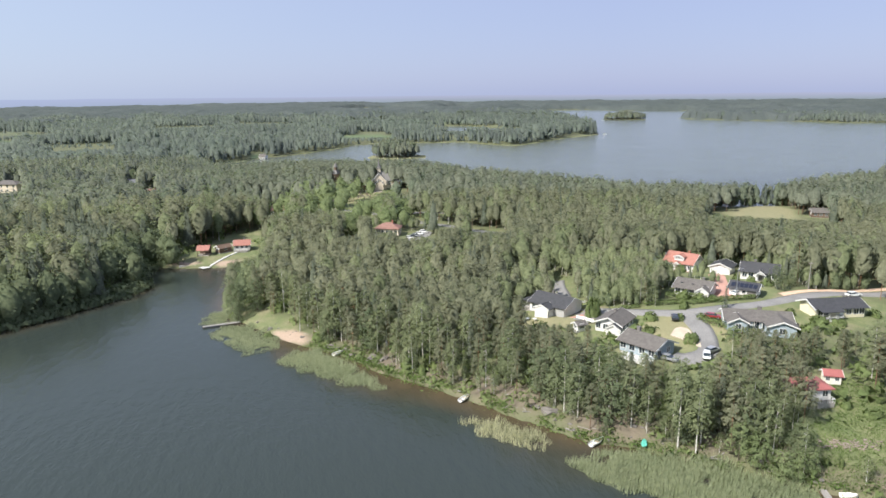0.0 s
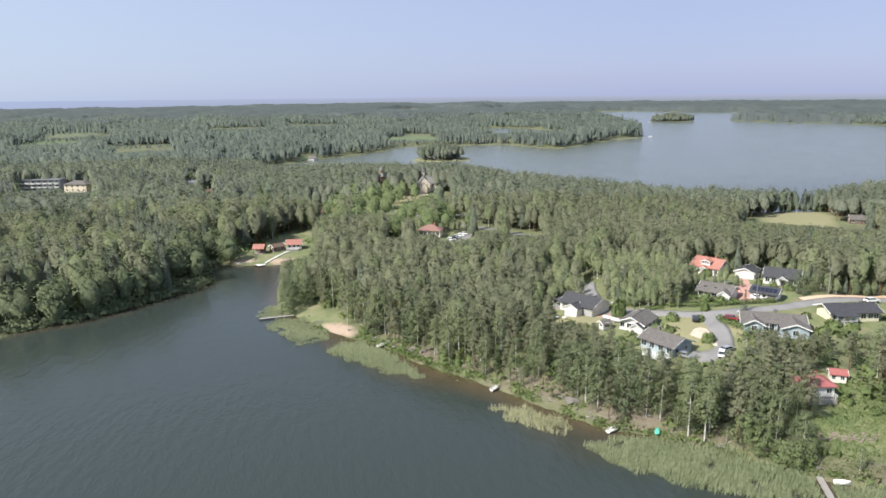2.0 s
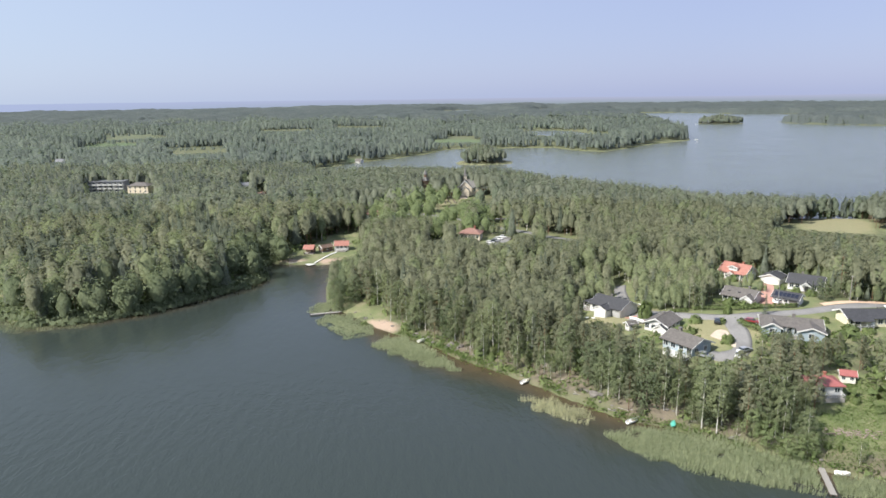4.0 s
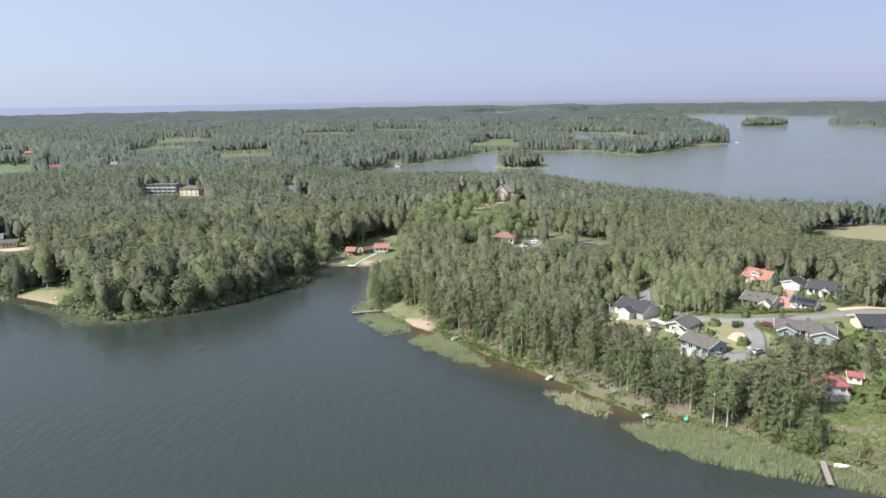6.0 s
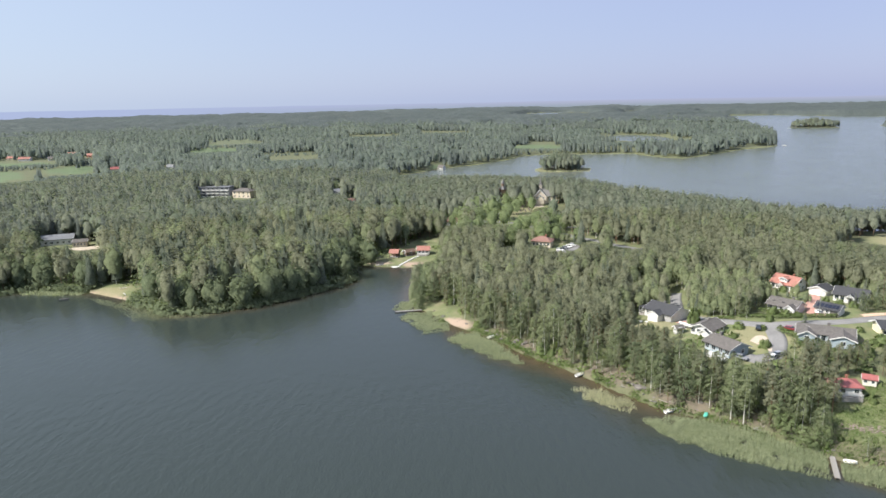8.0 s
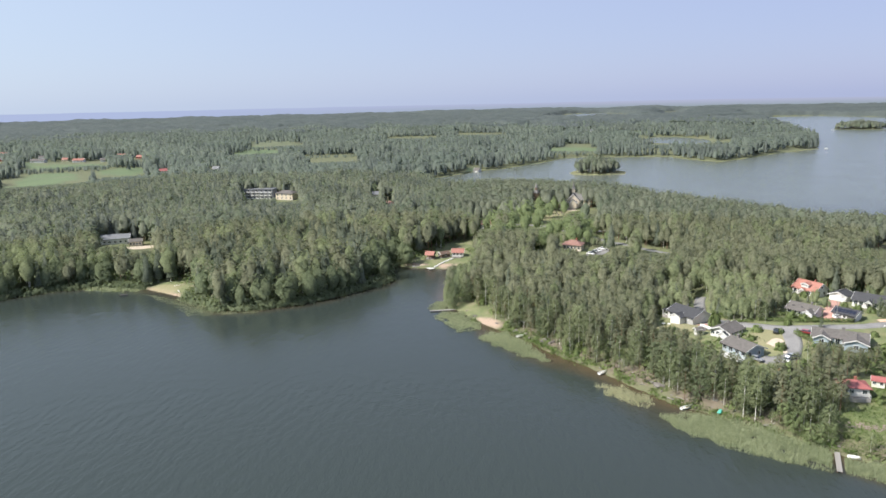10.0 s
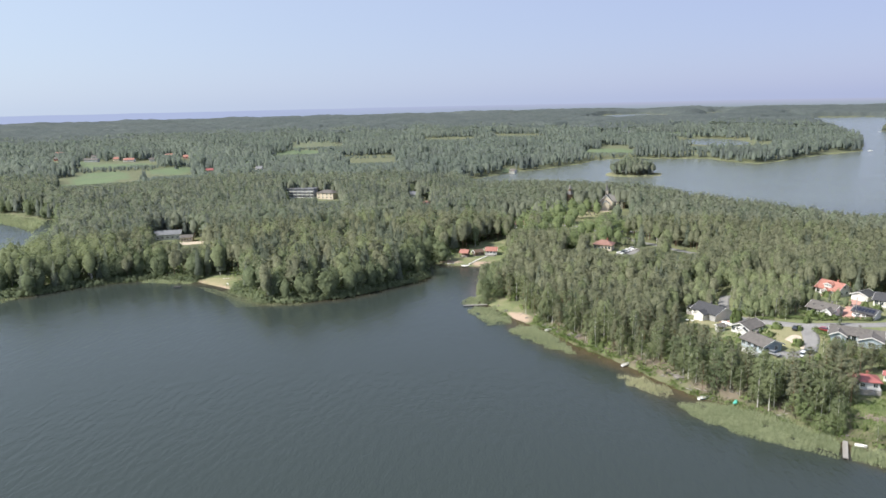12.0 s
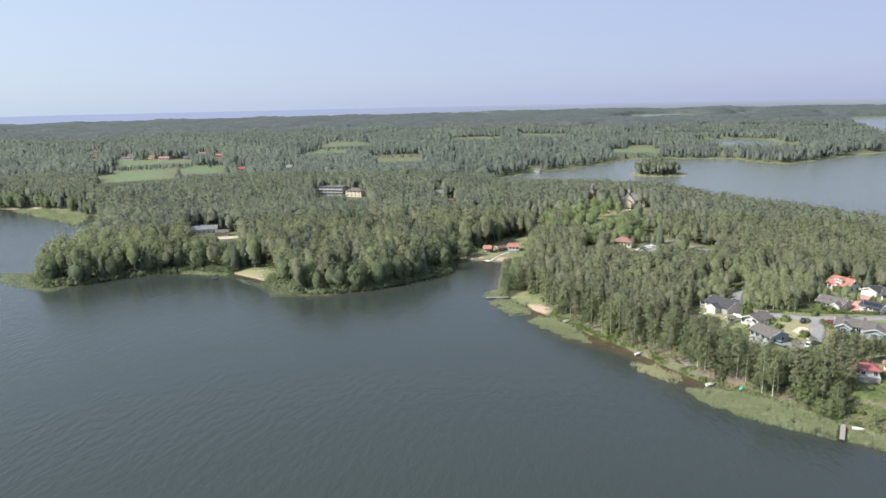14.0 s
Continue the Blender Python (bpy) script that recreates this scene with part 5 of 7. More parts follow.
terrace(h, -2.4, 4.9, -w / 2 - 3.0, -w / 2 - 0.1, mat=M_TRIM)
chimney(h, -2.6, 0.3, 4.0, 5.6, 0.8)

# long grey-blue bungalow with two cross gables
h, l, w = place_house("blue_house", "house", "long grey-blue boarded bungalow with grey roof and cross gables")
plinth(h, l, w, 2.0)
gable_walls(h, l, w, 2.7, 4.1, M_BLUE)
gable_roof(h, l, w, 2.7, 4.1, M_GREYROOF, over=0.7)
gable_walls(h, 6.4, 4.6, 2.7, 3.9, M_BLUE, l / 2 - 3.0, -w / 2 - 1.6, True, "wing", "grey-blue gabled wing")
gable_roof(h, 6.4, 6.6, 2.7, 3.9, M_GREYROOF, l / 2 - 3.0, -w / 2 - 0.5, True, 0.6, 0.6)
gable_walls(h, 4.6, 2.4, 2.6, 3.8, M_BLUE, -l / 2 + 2.6, -w / 2 - 0.9, True, "wing", "grey-blue gabled bay")
gable_roof(h, 4.6, 4.0, 2.6, 3.8, M_GREYROOF, -l / 2 + 2.6, -w / 2 - 0.2, True, 0.5, 0.5)
for a, e in ((l / 2 - 3.0, w / 2 + 3.9), (-l / 2 + 2.6, w / 2 + 2.1)):
    window(h, "front", a, 0.9, 1.3, 1.3, e)
front_windows(h, (-2.8, -0.6, 1.5), 0.7, 1.4, 1.6, w)
window(h, "left", 0.5, 0.9, 1.4, 1.3, l / 2)
terrace(h, -3.2, 2.6, -w / 2 - 2.6, -w / 2 - 0.1)
door(h, "front", 2.6, 1.0, 2.1, w / 2, M_TRIM)
for i in range(4):
    part("veranda_post", box(bmesh.new(), -3.1 + i * 1.85, -w / 2 - 0.8, 0.1, -2.98 + i * 1.85, -w / 2 - 0.68, 2.45), M_TRIM, h)
chimney(h, 0.8, 0.6, 3.7, 5.2, 0.9)

# slate-grey house behind hedges
h, l, w = place_house("slate_grey_house", "house", "light house with slate-grey roof behind clipped hedges")
plinth(h, l, w, 2.0)
gable_walls(h, l, w, 2.5, 4.2, M_GREYW)
gable_roof(h, l, w, 2.5, 4.2, M_GREYROOF, eave=0.8)
front_windows(h, (-3.9, -2.0, 0.2), 0.8, 1.3, 1.4, w)
gable_walls(h, 3.4, 2.4, 2.4, 3.6, M_WHITE, 3.6, -w / 2 - 1.0, True, "porch", "white gabled porch")
gable_roof(h, 3.4, 2.8, 2.4, 3.6, M_GREYROOF, 3.6, -w / 2 - 0.8, True, 0.3, 0.35)
for i in (-1, 0, 1):
    part("skylight", box(bmesh.new(), i * 3.2 - 0.4, -2.5, 3.42, i * 3.2 + 0.4, -1.5, 3.55), M_GLASS, h)
chimney(h, 2.2, 0.3, 3.8, 5.2)

# white house under orange-red tiles, with dormer
h, l, w = place_house("red_tile_house", "house", "white house with orange-red tile roof, dormer and porch")
plinth(h, l, w, 2.4)
gable_walls(h, l, w, 2.9, 5.4, M_WHITE)
gable_roof(h, l, w, 2.9, 5.4, M_REDROOF, over=0.4)
front_windows(h, (-3.8, -2.0, 2.2, 4.0), 0.9, 1.1, 1.3, w)
for a in (-1.6, 1.6):
    window(h, "right", a, 0.9, 1.0, 1.2, l / 2)
window(h, "right", 0, 3.5, 1.1, 1.1, l / 2)
gable_walls(h, 3.2, 2.6, 4.6, 5.2, M_TRIM, 0, -w / 4 - 0.3, True, "dormer", "white gabled dormer", 3.4)
gable_roof(h, 3.2, 2.9, 4.6, 5.2, M_REDROOF, 0, -w / 4 - 0.2, True, 0.25, 0.3)
for a in (-0.9, 0, 0.9):
    window(h, "front", a, 4.1, 0.6, 0.7, w / 4 + 1.62)
porch_gable(h, 0.2, w, 1.6, 2.4, 2.3, 3.2, M_REDROOF)
door(h, "front", 0.2, 1.0, 2.1, w / 2, M_DOOR)
chimney(h, 1.8, 0.5, 4.8, 6.3, 0.6, M_BRICKRED)

# double garage, gable to the paved drive
h, l, w = place_house("double_garage", "garage", "white double garage with dark roof and two pale doors")
tagged(h, category="garage")
plinth(h, l, w, 2.0)
gable_walls(h, l, w, 2.4, 3.6, M_WHITE)
gable_roof(h, l, w, 2.4, 3.6, M_DARKROOF, over=0.5)
for a in (-1.5, 1.5):
    door(h, "left", a, 2.5, 2.1, l / 2, M_TRIM, "garage_door", "white lifting garage door")

# white house with charcoal roof and white bargeboards
h, l, w = place_house("dark_roof_house", "house", "white house with charcoal roof, white bargeboards and porch gable")
plinth(h, l, w, 2.0)
gable_walls(h, l, w, 2.7, 4.7, M_WHITE)
gable_roof(h, l, w, 2.7, 4.7, M_DARKROOF, over=0.5)
front_windows(h, (-4.0, -2.2, 2.9, 4.3), 0.9, 1.2, 1.3, w)
porch_gable(h, 0.6, w, 1.8, 2.6, 2.3, 3.3, M_DARKROOF)
door(h, "front", 0.6, 1.0, 2.1, w / 2, M_DOOR)
for a in (-1.4, 1.4):
    window(h, "right", a, 0.9, 1.0, 1.2, l / 2)
chimney(h, -1.5, 0.4, 4.1, 5.6)

# low garage whose front slope carries solar panels
h, l, w = place_house("solar_garage", "garage", "low white garage with solar panels on its dark roof")
tagged(h, category="garage")
plinth(h, l, w, 2.0)
gable_walls(h, l, w, 2.2, 3.5, M_WHITE)
gable_roof(h, l, w, 2.2, 3.5, M_DARKROOF, over=0.5)
slope = math.atan2(1.3, w / 2)
for i in range(6):
    bm = box(bmesh.new(), -0.52, -0.95, 0.02, 0.52, 0.95, 0.07)
    p = part("solar_panel", bm, M_SOLAR, h, "blue-black solar panel")
    p.matrix_basis = pose(-3.0 + i * 1.2, -w / 4 - 0.25, 2.97, math.degrees(slope), 0, 0)
front_windows(h, (-1.4, 0.2), 0.9, 0.9, 0.8, w)
door(h, "front", 2.3, 2.4, 2.0, w / 2, M_DOOR, "garage_door", "dark garage opening")

# yellow bungalow with white veranda
h, l, w = place_house("yellow_house", "house", "pale yellow bungalow with dark grey roof and white veranda")
plinth(h, l, w, 2.2)
gable_walls(h, l, w, 2.7, 4.1, M_YELLOW)
gable_roof(h, l, w, 2.7, 4.1, M_DARKROOF, over=0.9, eave=0.7)
front_windows(h, (-5.6, -4.1, 2.2, 4.2, 5.8), 0.9, 1.3, 1.3, w)
terrace(h, -6.6, -0.8, -w / 2 - 2.4, -w / 2 - 0.1, mat=M_TRIM)
for i in range(4):
    part("veranda_post", box(bmesh.new(), -6.5 + i * 1.85, -w / 2 - 2.3, 0.1, -6.38 + i * 1.85, -w / 2 - 2.18, 2.4), M_TRIM, h)
bm = bmesh.new()
prism(bm, [(-6.9, -w / 2 - 2.7, 2.36), (-6.9, -w / 2 - 0.05, 2.9), (-6.9, -w / 2 - 0.05, 3.02), (-6.9, -w / 2 - 2.7, 2.48)],
      [(-0.6, -w / 2 - 2.7, 2.36), (-0.6, -w / 2 - 0.05, 2.9), (-0.6, -w / 2 - 0.05, 3.02), (-0.6, -w / 2 - 2.7, 2.48)])
part("veranda_roof", bm, M_DARKROOF, h)
door(h, "front", 0.2, 1.1, 2.1, w / 2, M_TRIM)
for i in range(3):
    chimney(h, 3.8 + i * 0.9, 1.2, 3.3, 4.5, 0.35)

# lakeside cabin over a brick basement
h, l, w = place_house("red_roof_cabin", "cabin", "white cabin with red sheet roof over a brick basement")
tagged(h, category="cabin")
plinth(h, l, w, 2.2, mat=M_BRICKRED, top=0.5)
bm = box(bmesh.new(), -l / 2, -w / 2, 0.5, l / 2, w / 2, 3.1)
part("wall", bm, M_WHITE, h)
hip_roof(h, l, w, 3.2, 4.5, M_SHEETROOF, label="red sheet hip roof")
front_windows(h, (-2.6, -1.0, 2.4), 1.4, 1.1, 1.1, w)
window(h, "left", -0.5, 1.4, 1.1, 1.1, l / 2)
terrace(h, -l / 2, l / 2, -w / 2 - 1.6, -w / 2 - 0.1, z=0.5)
chimney(h, 0.6, 0.3, 4.2, 5.3, 0.5, M_BRICKRED)

h, l, w = place_house("red_roof_shed", "shed", "small cream boarded shed with red sheet roof")
tagged(h, category="shed")
plinth(h, l, w, 1.2)
gable_walls(h, l, w, 2.0, 2.7, M_CREAM)
gable_roof(h, l, w, 2.0, 2.7, M_SHEETROOF, over=0.35, eave=0.35)
window(h, "right", 0, 0.9, 0.8, 0.8, l / 2)
front_windows(h, (-1.0, 0.8), 0.9, 0.7, 0.8, w)


# ---- cove: saunas and boathouse by the beach ----
def simple_house(name, x, y, l, w, turn, hw, hr, wall, roof, label, category="house", wins=3, group="", across_chimney=True, deep=1.5, storeys=1):
    z = float(land(np.array([x]), np.array([y]))[0]) + 0.25
    root = sit(name, x, y, z, turn, label, category, group)
    plinth(root, l, w, deep + 0.6)
    gable_walls(root, l, w, hw, hr, wall)
    gable_roof(root, l, w, hw, hr, roof, over=0.45, eave=0.5)
    for s in range(storeys):
        for i in range(wins):
            window(root, "front", (i - (wins - 1) / 2) * l / (wins + 0.3), 0.9 + 2.8 * s, min(1.3, l / wins * 0.5), 1.2, w / 2)
    window(root, "left", 0, 0.9, 1.0, 1.1, l / 2)
    window(root, "right", 0, 0.9, 1.0, 1.1, l / 2)
    if across_chimney:
        chimney(root, l * 0.15, 0.2, hr - 0.6, hr + 0.9)
    return root


h = simple_house("sauna", -16.8, 380.5, 6.8, 4.8, -3, 2.4, 4.1, M_WHITE, M_REDROOF, "white sauna with orange-red tile roof above the beach", "sauna", 3)
terrace(h, -3.4, 2.4, -4.6, -2.5)
h = sit("open_shelter", -33.0, 376.0, float(land(np.array([-33.0]), np.array([376.0]))[0]), -12, "open dark shelter with orange tile roof by the cove", "shelter")
gable_roof(h, 5.0, 4.2, 2.7, 4.1, M_REDROOF, over=0.35, trim=M_BROWN)
for px in (-2.4, 0, 2.4):
    for py in (-1.9, 1.9):
        part("post", box(bmesh.new(), px - 0.12, py - 0.12, -0.6, px + 0.12, py + 0.12, 2.9), M_BROWN, h)
part("back_wall", box(bmesh.new(), -2.4, 1.82, -0.4, 2.4, 1.96, 2.7), M_BROWN, h)
part("floor", box(bmesh.new(), -2.5, -2.0, -0.5, 2.5, 2.0, 0.15), M_PLANK, h)
simple_house("boat_shed", -25.0, 378.8, 6.0, 3.6, 35, 2.0, 3.1, M_BROWN, M_BROWN, "low brown boat shed beside the plank walk", "shed", 1, across_chimney=False)

# ---- church village ----
def church():
    x, y = 73.0, 537.0
    z = float(land(np.array([x]), np.array([y]))[0]) + 0.3
    h = sit("church", x, y, z, -8, "yellow wooden cross church with grey shingle roof and small spire", "church")
    h.matrix_basis = h.matrix_basis @ Matrix.Diagonal((1.18, 1.18, 1.22, 1))
    plinth(h, 16, 8, 1.4)
    gable_walls(h, 16, 8, 4.8, 9.0, M_OCHRE)
    gable_roof(h, 16, 8, 4.8, 9.0, M_SHINGLE, over=0.4, eave=0.5)
    gable_walls(h, 8, 15, 4.8, 9.0, M_OCHRE, -3.0, -1.5, True, "transept", "yellow boarded transept")
    gable_roof(h, 8, 15, 4.8, 9.0, M_SHINGLE, -3.0, -1.5, True, 0.4, 0.5)
    gable_walls(h, 4.6, 4.0, 3.6, 5.8, M_OCHRE, -3.0, -10.7, True, "porch", "yellow gabled church porch")
    gable_roof(h, 4.6, 4.0, 3.6, 5.8, M_SHINGLE, -3.0, -10.7, True, 0.3, 0.4)
    for a in (-4.9, -1.1):
        window(h, "front", a, 2.0, 1.2, 2.4, 9.0)
    for a in (3.0, 6.0):
        window(h, "front", a, 2.0, 1.2, 2.2, 4.0)
    for a in (-6.9,):
        window(h, "front", a, 2.0, 1.0, 2.2, 4.0)
    bm = bmesh.new()
    box(bm, -4.0, -1.0, 8.4, -2.0, 1.0, 11.6)
    part("turret", bm, M_OCHRE, h, "yellow boarded turret")
    bm = bmesh.new()
    tube(bm, (-3, 0, 11.5), (-3, 0, 12.3), 1.6, 0.9, 8)
    tube(bm, (-3, 0, 12.2), (-3, 0, 17.0), 0.75, 0.05, 8)
    part("spire", bm, M_SHINGLE, h)


def bell_tower():
    x, y = 40.0, 541.0
    z = float(land(np.array([x]), np.array([y]))[0]) + 0.2
    h = sit("bell_tower", x, y, z, 10, "dark wooden bell tower with pointed shingle roof", "bell tower")
    bm = bmesh.new()
    prism(bm, [(-2.8, -2.8, -0.6), (2.8, -2.8, -0.6), (2.8, 2.8, -0.6), (-2.8, 2.8, -0.6)], [(-2.1, -2.1, 11), (2.1, -2.1, 11), (2.1, 2.1, 11), (-2.1, 2.1, 11)])
    part("tower_body", bm, M_BROWN, h)
    bm = bmesh.new()
    tube(bm, (0, 0, 10.9), (0, 0, 13.4), 3.6, 1.5, 4)
    part("roof", bm, M_SHINGLE, h)
    bm = bmesh.new()
    tube(bm, (0, 0, 13.3), (0, 0, 15.6), 1.2, 1.2, 8)
    part("lantern", bm, M_BROWN, h)
    bm = bmesh.new()
    tube(bm, (0, 0, 15.5), (0, 0, 19.0), 1.5, 0.05, 8)
    part("spire", bm, M_SHINGLE, h)


church()
bell_tower()
z = float(land(np.array([52.0]), np.array([389.0]))[0]) + 0.3
h = sit("parish_house", 52.0, 389.0, z, -20, "ochre house with brown-red hipped roof by the car park", "house")
plinth(h, 11, 8)
part("wall", box(bmesh.new(), -5.5, -4, 0, 5.5, 4, 3.4), M_OCHRE, h)
hip_roof(h, 11, 8, 3.4, 5.8, M_BROWNROOF, label="brown-red hipped tile roof")
front_windows(h, (-4.2, -2.1, 0, 2.1, 4.2), 1.0, 1.2, 1.5, 8)
for a in (-1.8, 1.8):
    window(h, "right", a, 1.0, 1.2, 1.5, 5.5)
chimney(h, 2, 0, 5.0, 6.8, 0.7, M_BRICKRED)
simple_house("house", -1.0, 460.0, 11, 7, -12, 3.0, 4.8, M_GREYW, M_BROWNROOF, "grey house with faded red roof under pines", "house", 3)
simple_house("house", 288.0, 374.0, 9, 6.5, -30, 2.6, 4.4, M_BROWN, M_GREYROOF, "brown house with grey roof beside the dry field", "house", 3)


# ---- flats and school ----
def flat_block(x, y, l, w, turn, storeys, wall, roof, label, bands=True):
    z = float(land(np.array([x]), np.array([y]))[0]) + 0.3
    h = sit("apartment_building", x, y, z, turn, label, "apartment block")
    hh = storeys * 3.0
    plinth(h, l, w, 1.5)
    part("wall", box(bmesh.new(), -l / 2, -w / 2, 0, l / 2, w / 2, hh), wall, h)
    if bands:
        part("roof", box(bmesh.new(), -l / 2 - 0.5, -w / 2 - 0.5, hh, l / 2 + 0.5, w / 2 + 0.5, hh + 0.6, 0.05), roof, h)
    else:
        hip_roof(h, l, w, hh + 0.1, hh + 2.6, roof)
    for s in range(storeys):
        n = int(l / 4)
        for i in range(n):
            a = (i - (n - 1) / 2) * l / n
            if bands:
                bm = box(bmesh.new(), a - 1.6, -w / 2 - 1.5, s * 3 + 0.1, a + 1.6, -w / 2 - 0.05, s * 3 + 0.3)
                box(bm, a - 1.6, -w / 2 - 1.5, s * 3 + 0.3, a + 1.6, -w / 2 - 1.4, s * 3 + 1.3)
                part("balcony", bm, M_TRIM, h, "white-fronted balcony")
            window(h, "front", a, s * 3 + 0.9, 2.0 if bands else 1.2, 1.5, w / 2)
    return h


flat_block(-221, 634, 31, 11, -5, 3, plain("slate_grey_facade", (0.25, 0.26, 0.28), 0.8), M_PALEROOF, "three-storey dark grey flats with white balconies and pale roof")
flat_block(-192, 627, 18, 11, -14, 2, M_OCHRE, M_GREYROOF, "two-storey ochre block of flats beside grey flats", False)
h = simple_house("school", -250, 419, 21, 9, 18, 3.6, 5.8, M_GREYW, M_PALEROOF, "long low school with pale grey sheet roof", "school", 6, across_chimney=False)
simple_house("school_wing", -232, 414, 8, 6, 18, 2.8, 4.2, M_OCHRE, M_GREYROOF, "low ochre school wing among pines", "school", 4, across_chimney=False)

# ---- scattered houses in the woods and farms far off ----
FARMS = [(-680, 1092, 18, 9, 8, M_WHITE, M_REDROOF, "white farmhouse with red roof by the green fields"),
         (-668, 1208, 16, 10, -6, M_YELLOW, M_REDROOF, "yellow farmhouse with orange-red roof on the rise"),
         (-749, 1090, 24, 9, 4, M_GREYW, M_GREYROOF, "long grey barn beside the farm lane"),
         (-960, 1300, 16, 9, 0, M_RED, M_REDROOF, "red-ochre farmhouse far across the fields"),
         (-800, 1180, 14, 9, 0, M_WHITE, M_GREYROOF, "white house with grey roof among farm trees"),
         (-585, 1574, 20, 10, 0, M_OCHRE, M_REDROOF, "ochre farmhouse beside the ploughed field"),
         (-445, 902, 10, 7, 20, M_WHITE, M_SHEETROOF, "white cottage with bright red roof in the wood"),
         (-379, 924, 9, 7, -10, M_WHITE, M_PALEROOF, "white cottage with pale roof in the wood"),
         (-14, 905, 9, 6, -40, M_WHITE, M_GREYROOF, "white lakeside cabin with grey roof across the water"),
         (-93, 782, 16, 7, -35, M_WHITE, M_PALEROOF, "low white boathouse at the lake's end"),
         (270, 1915, 34, 12, 0, M_WHITE, M_PALEROOF, "long pale farm building far beyond the lake"),
         (-108, 632, 11, 8, 10, M_WHITE, M_PALEROOF, "white house glimpsed between pines"),
         (-84, 560, 11, 8, -15, M_GREYW, M_BROWNROOF, "grey house with brown-red roof glimpsed between pines"),
         (-347, 494, 11, 8, 20, M_BROWN, M_SHEETROOF, "brown house with red roof near the western bay"),
         (-60, 545, 12, 8, 0, M_RED, M_GREYROOF, "red-ochre house glimpsed between pines"),
         (-640, 1100, 12, 8, 15, M_WHITE, M_GREYROOF, "white house with grey roof by the farm lane"),
         (-720, 1120, 12, 8, -10, M_YELLOW, M_REDROOF, "yellow house with red roof among farm trees"),
         (-840, 1130, 13, 8, 5, M_RED, M_GREYROOF, "red-ochre house with grey roof at the farm"),
         (-610, 1160, 10, 7, 0, M_RED, M_REDROOF, "small red-ochre house above the fields"),
         (640, 2660, 40, 14, 0, M_WHITE, M_PALEROOF, "long pale building far beyond the lake")]
for x, y, l, w, turn, wall, roof, label in FARMS:
    simple_house("house", x, y, l, w, turn, 3.2, 5.8, wall, roof, label, "house", 3)

# ---- reeds, standing in the shallows ----
def reed_bed(name, ring, per_m2, tall, mat, label, wide=0.075, rnd=np.random.default_rng(3), z=0.0):
    ring = [tuple(p) for p in ring]
    xs, ys = [p[0] for p in ring], [p[1] for p in ring]
    n = int((max(xs) - min(xs)) * (max(ys) - min(ys)) * per_m2 * (2.3 if wide < 0.2 else 1.0))
    x, y = rnd.uniform(min(xs), max(xs), n), rnd.uniform(min(ys), max(ys), n)
    dense = wobble(x, y, 3.1, 4) + 0.6 * wobble(x, y, 1.2, 2)
    deep_in = -edge_distance(x + 1.4 * wobble(x, y, 2.5, 6), y + 1.4 * wobble(x, y, 2.5, 8), ring)
    ok = (deep_in > 0) & (rnd.random(n) < 0.22 + deep_in / 5 + 0.25 * dense) & (dense > -0.75) & (shore(x, y) < 1.5)
    for (ax, ay), (bx, by) in (((94, 155), (89, 142.5)), ((-13.8, 281.6), (-25.6, 279.6)), ((93, 152.5), (99, 150))):
        dx, dy = bx - ax, by - ay
        u = np.clip(((x - ax) * dx + (y - ay) * dy) / (dx * dx + dy * dy), 0, 1)
        ok &= np.hypot(x - ax - u * dx, y - ay - u * dy) > 1.5
    x, y = x[ok], y[ok]
    n = len(x)
    a = rnd.uniform(0, math.pi, n)
    h = tall * rnd.uniform(0.6, 1.15, n) * (1 + 0.2 * wobble(x, y, 4, 1))
    ground_z = np.maximum(land(x, y), -0.3) * (z == 0.0)
    w = wide * rnd.uniform(0.6, 1.4, n)
    lx, ly = rnd.normal(0, 0.16, n) * tall + 0.10 * tall, rnd.normal(0, 0.16, n) * tall
    w = np.where(np.cos(a) > 0, w, -w)  # winding set so that blades face the camera's side
    p0 = np.column_stack([x - w * np.cos(a), y - w * np.sin(a), ground_z - 0.1])
    p1 = np.column_stack([x + w * np.cos(a), y + w * np.sin(a), ground_z - 0.1])
    p2 = np.column_stack([x + lx, y + ly, ground_z + h])
    v = np.stack([p0, p1, p2], 1).reshape(-1, 3)
    me = big_mesh(name, v, np.arange(3 * n).reshape(-1, 3))
    put_attribute(me, "tone", np.repeat(np.clip(0.5 + 0.4 * wobble(x, y, 5, 3) + rnd.normal(0, 0.2, n), 0, 1), 3))
    me.materials.append(mat)
    soften(me, np.repeat(np.column_stack([rnd.normal(0, 0.25, n) - 0.35, rnd.normal(0, 0.2, n) - 0.35, np.full(n, 0.75)]), 3, 0))
    tagged(new(name, me), label, "reeds", kind="stuff")


reed_bed("reeds", [(52, 175), (58, 163), (68, 154), (90, 143), (105, 135), (128, 122), (131, 129), (104, 147), (94, 154), (83, 165), (70, 175), (62, 177)], 22, 1.9, M_REED, "tall green reeds along the grassy shore")
reed_bed("reeds", [(36, 197), (40, 189), (47, 181), (54, 180), (52, 188), (45, 197)], 13, 1.9, M_HAY, "thin pale reeds standing off the shore")
reed_bed("reeds", [(-3, 243), (6, 233), (13, 224), (24, 218), (20, 232), (13, 243), (9, 250), (3, 252)], 18, 1.7, M_REED, "dense reed bed before the sandy bay")
reed_bed("reeds", [(-27, 282), (-25.5, 290), (-23, 296), (-17, 297), (-12, 287), (-12.5, 282), (-18, 281.5)], 22, 1.0, M_REED, "low green reeds beyond the old jetty")
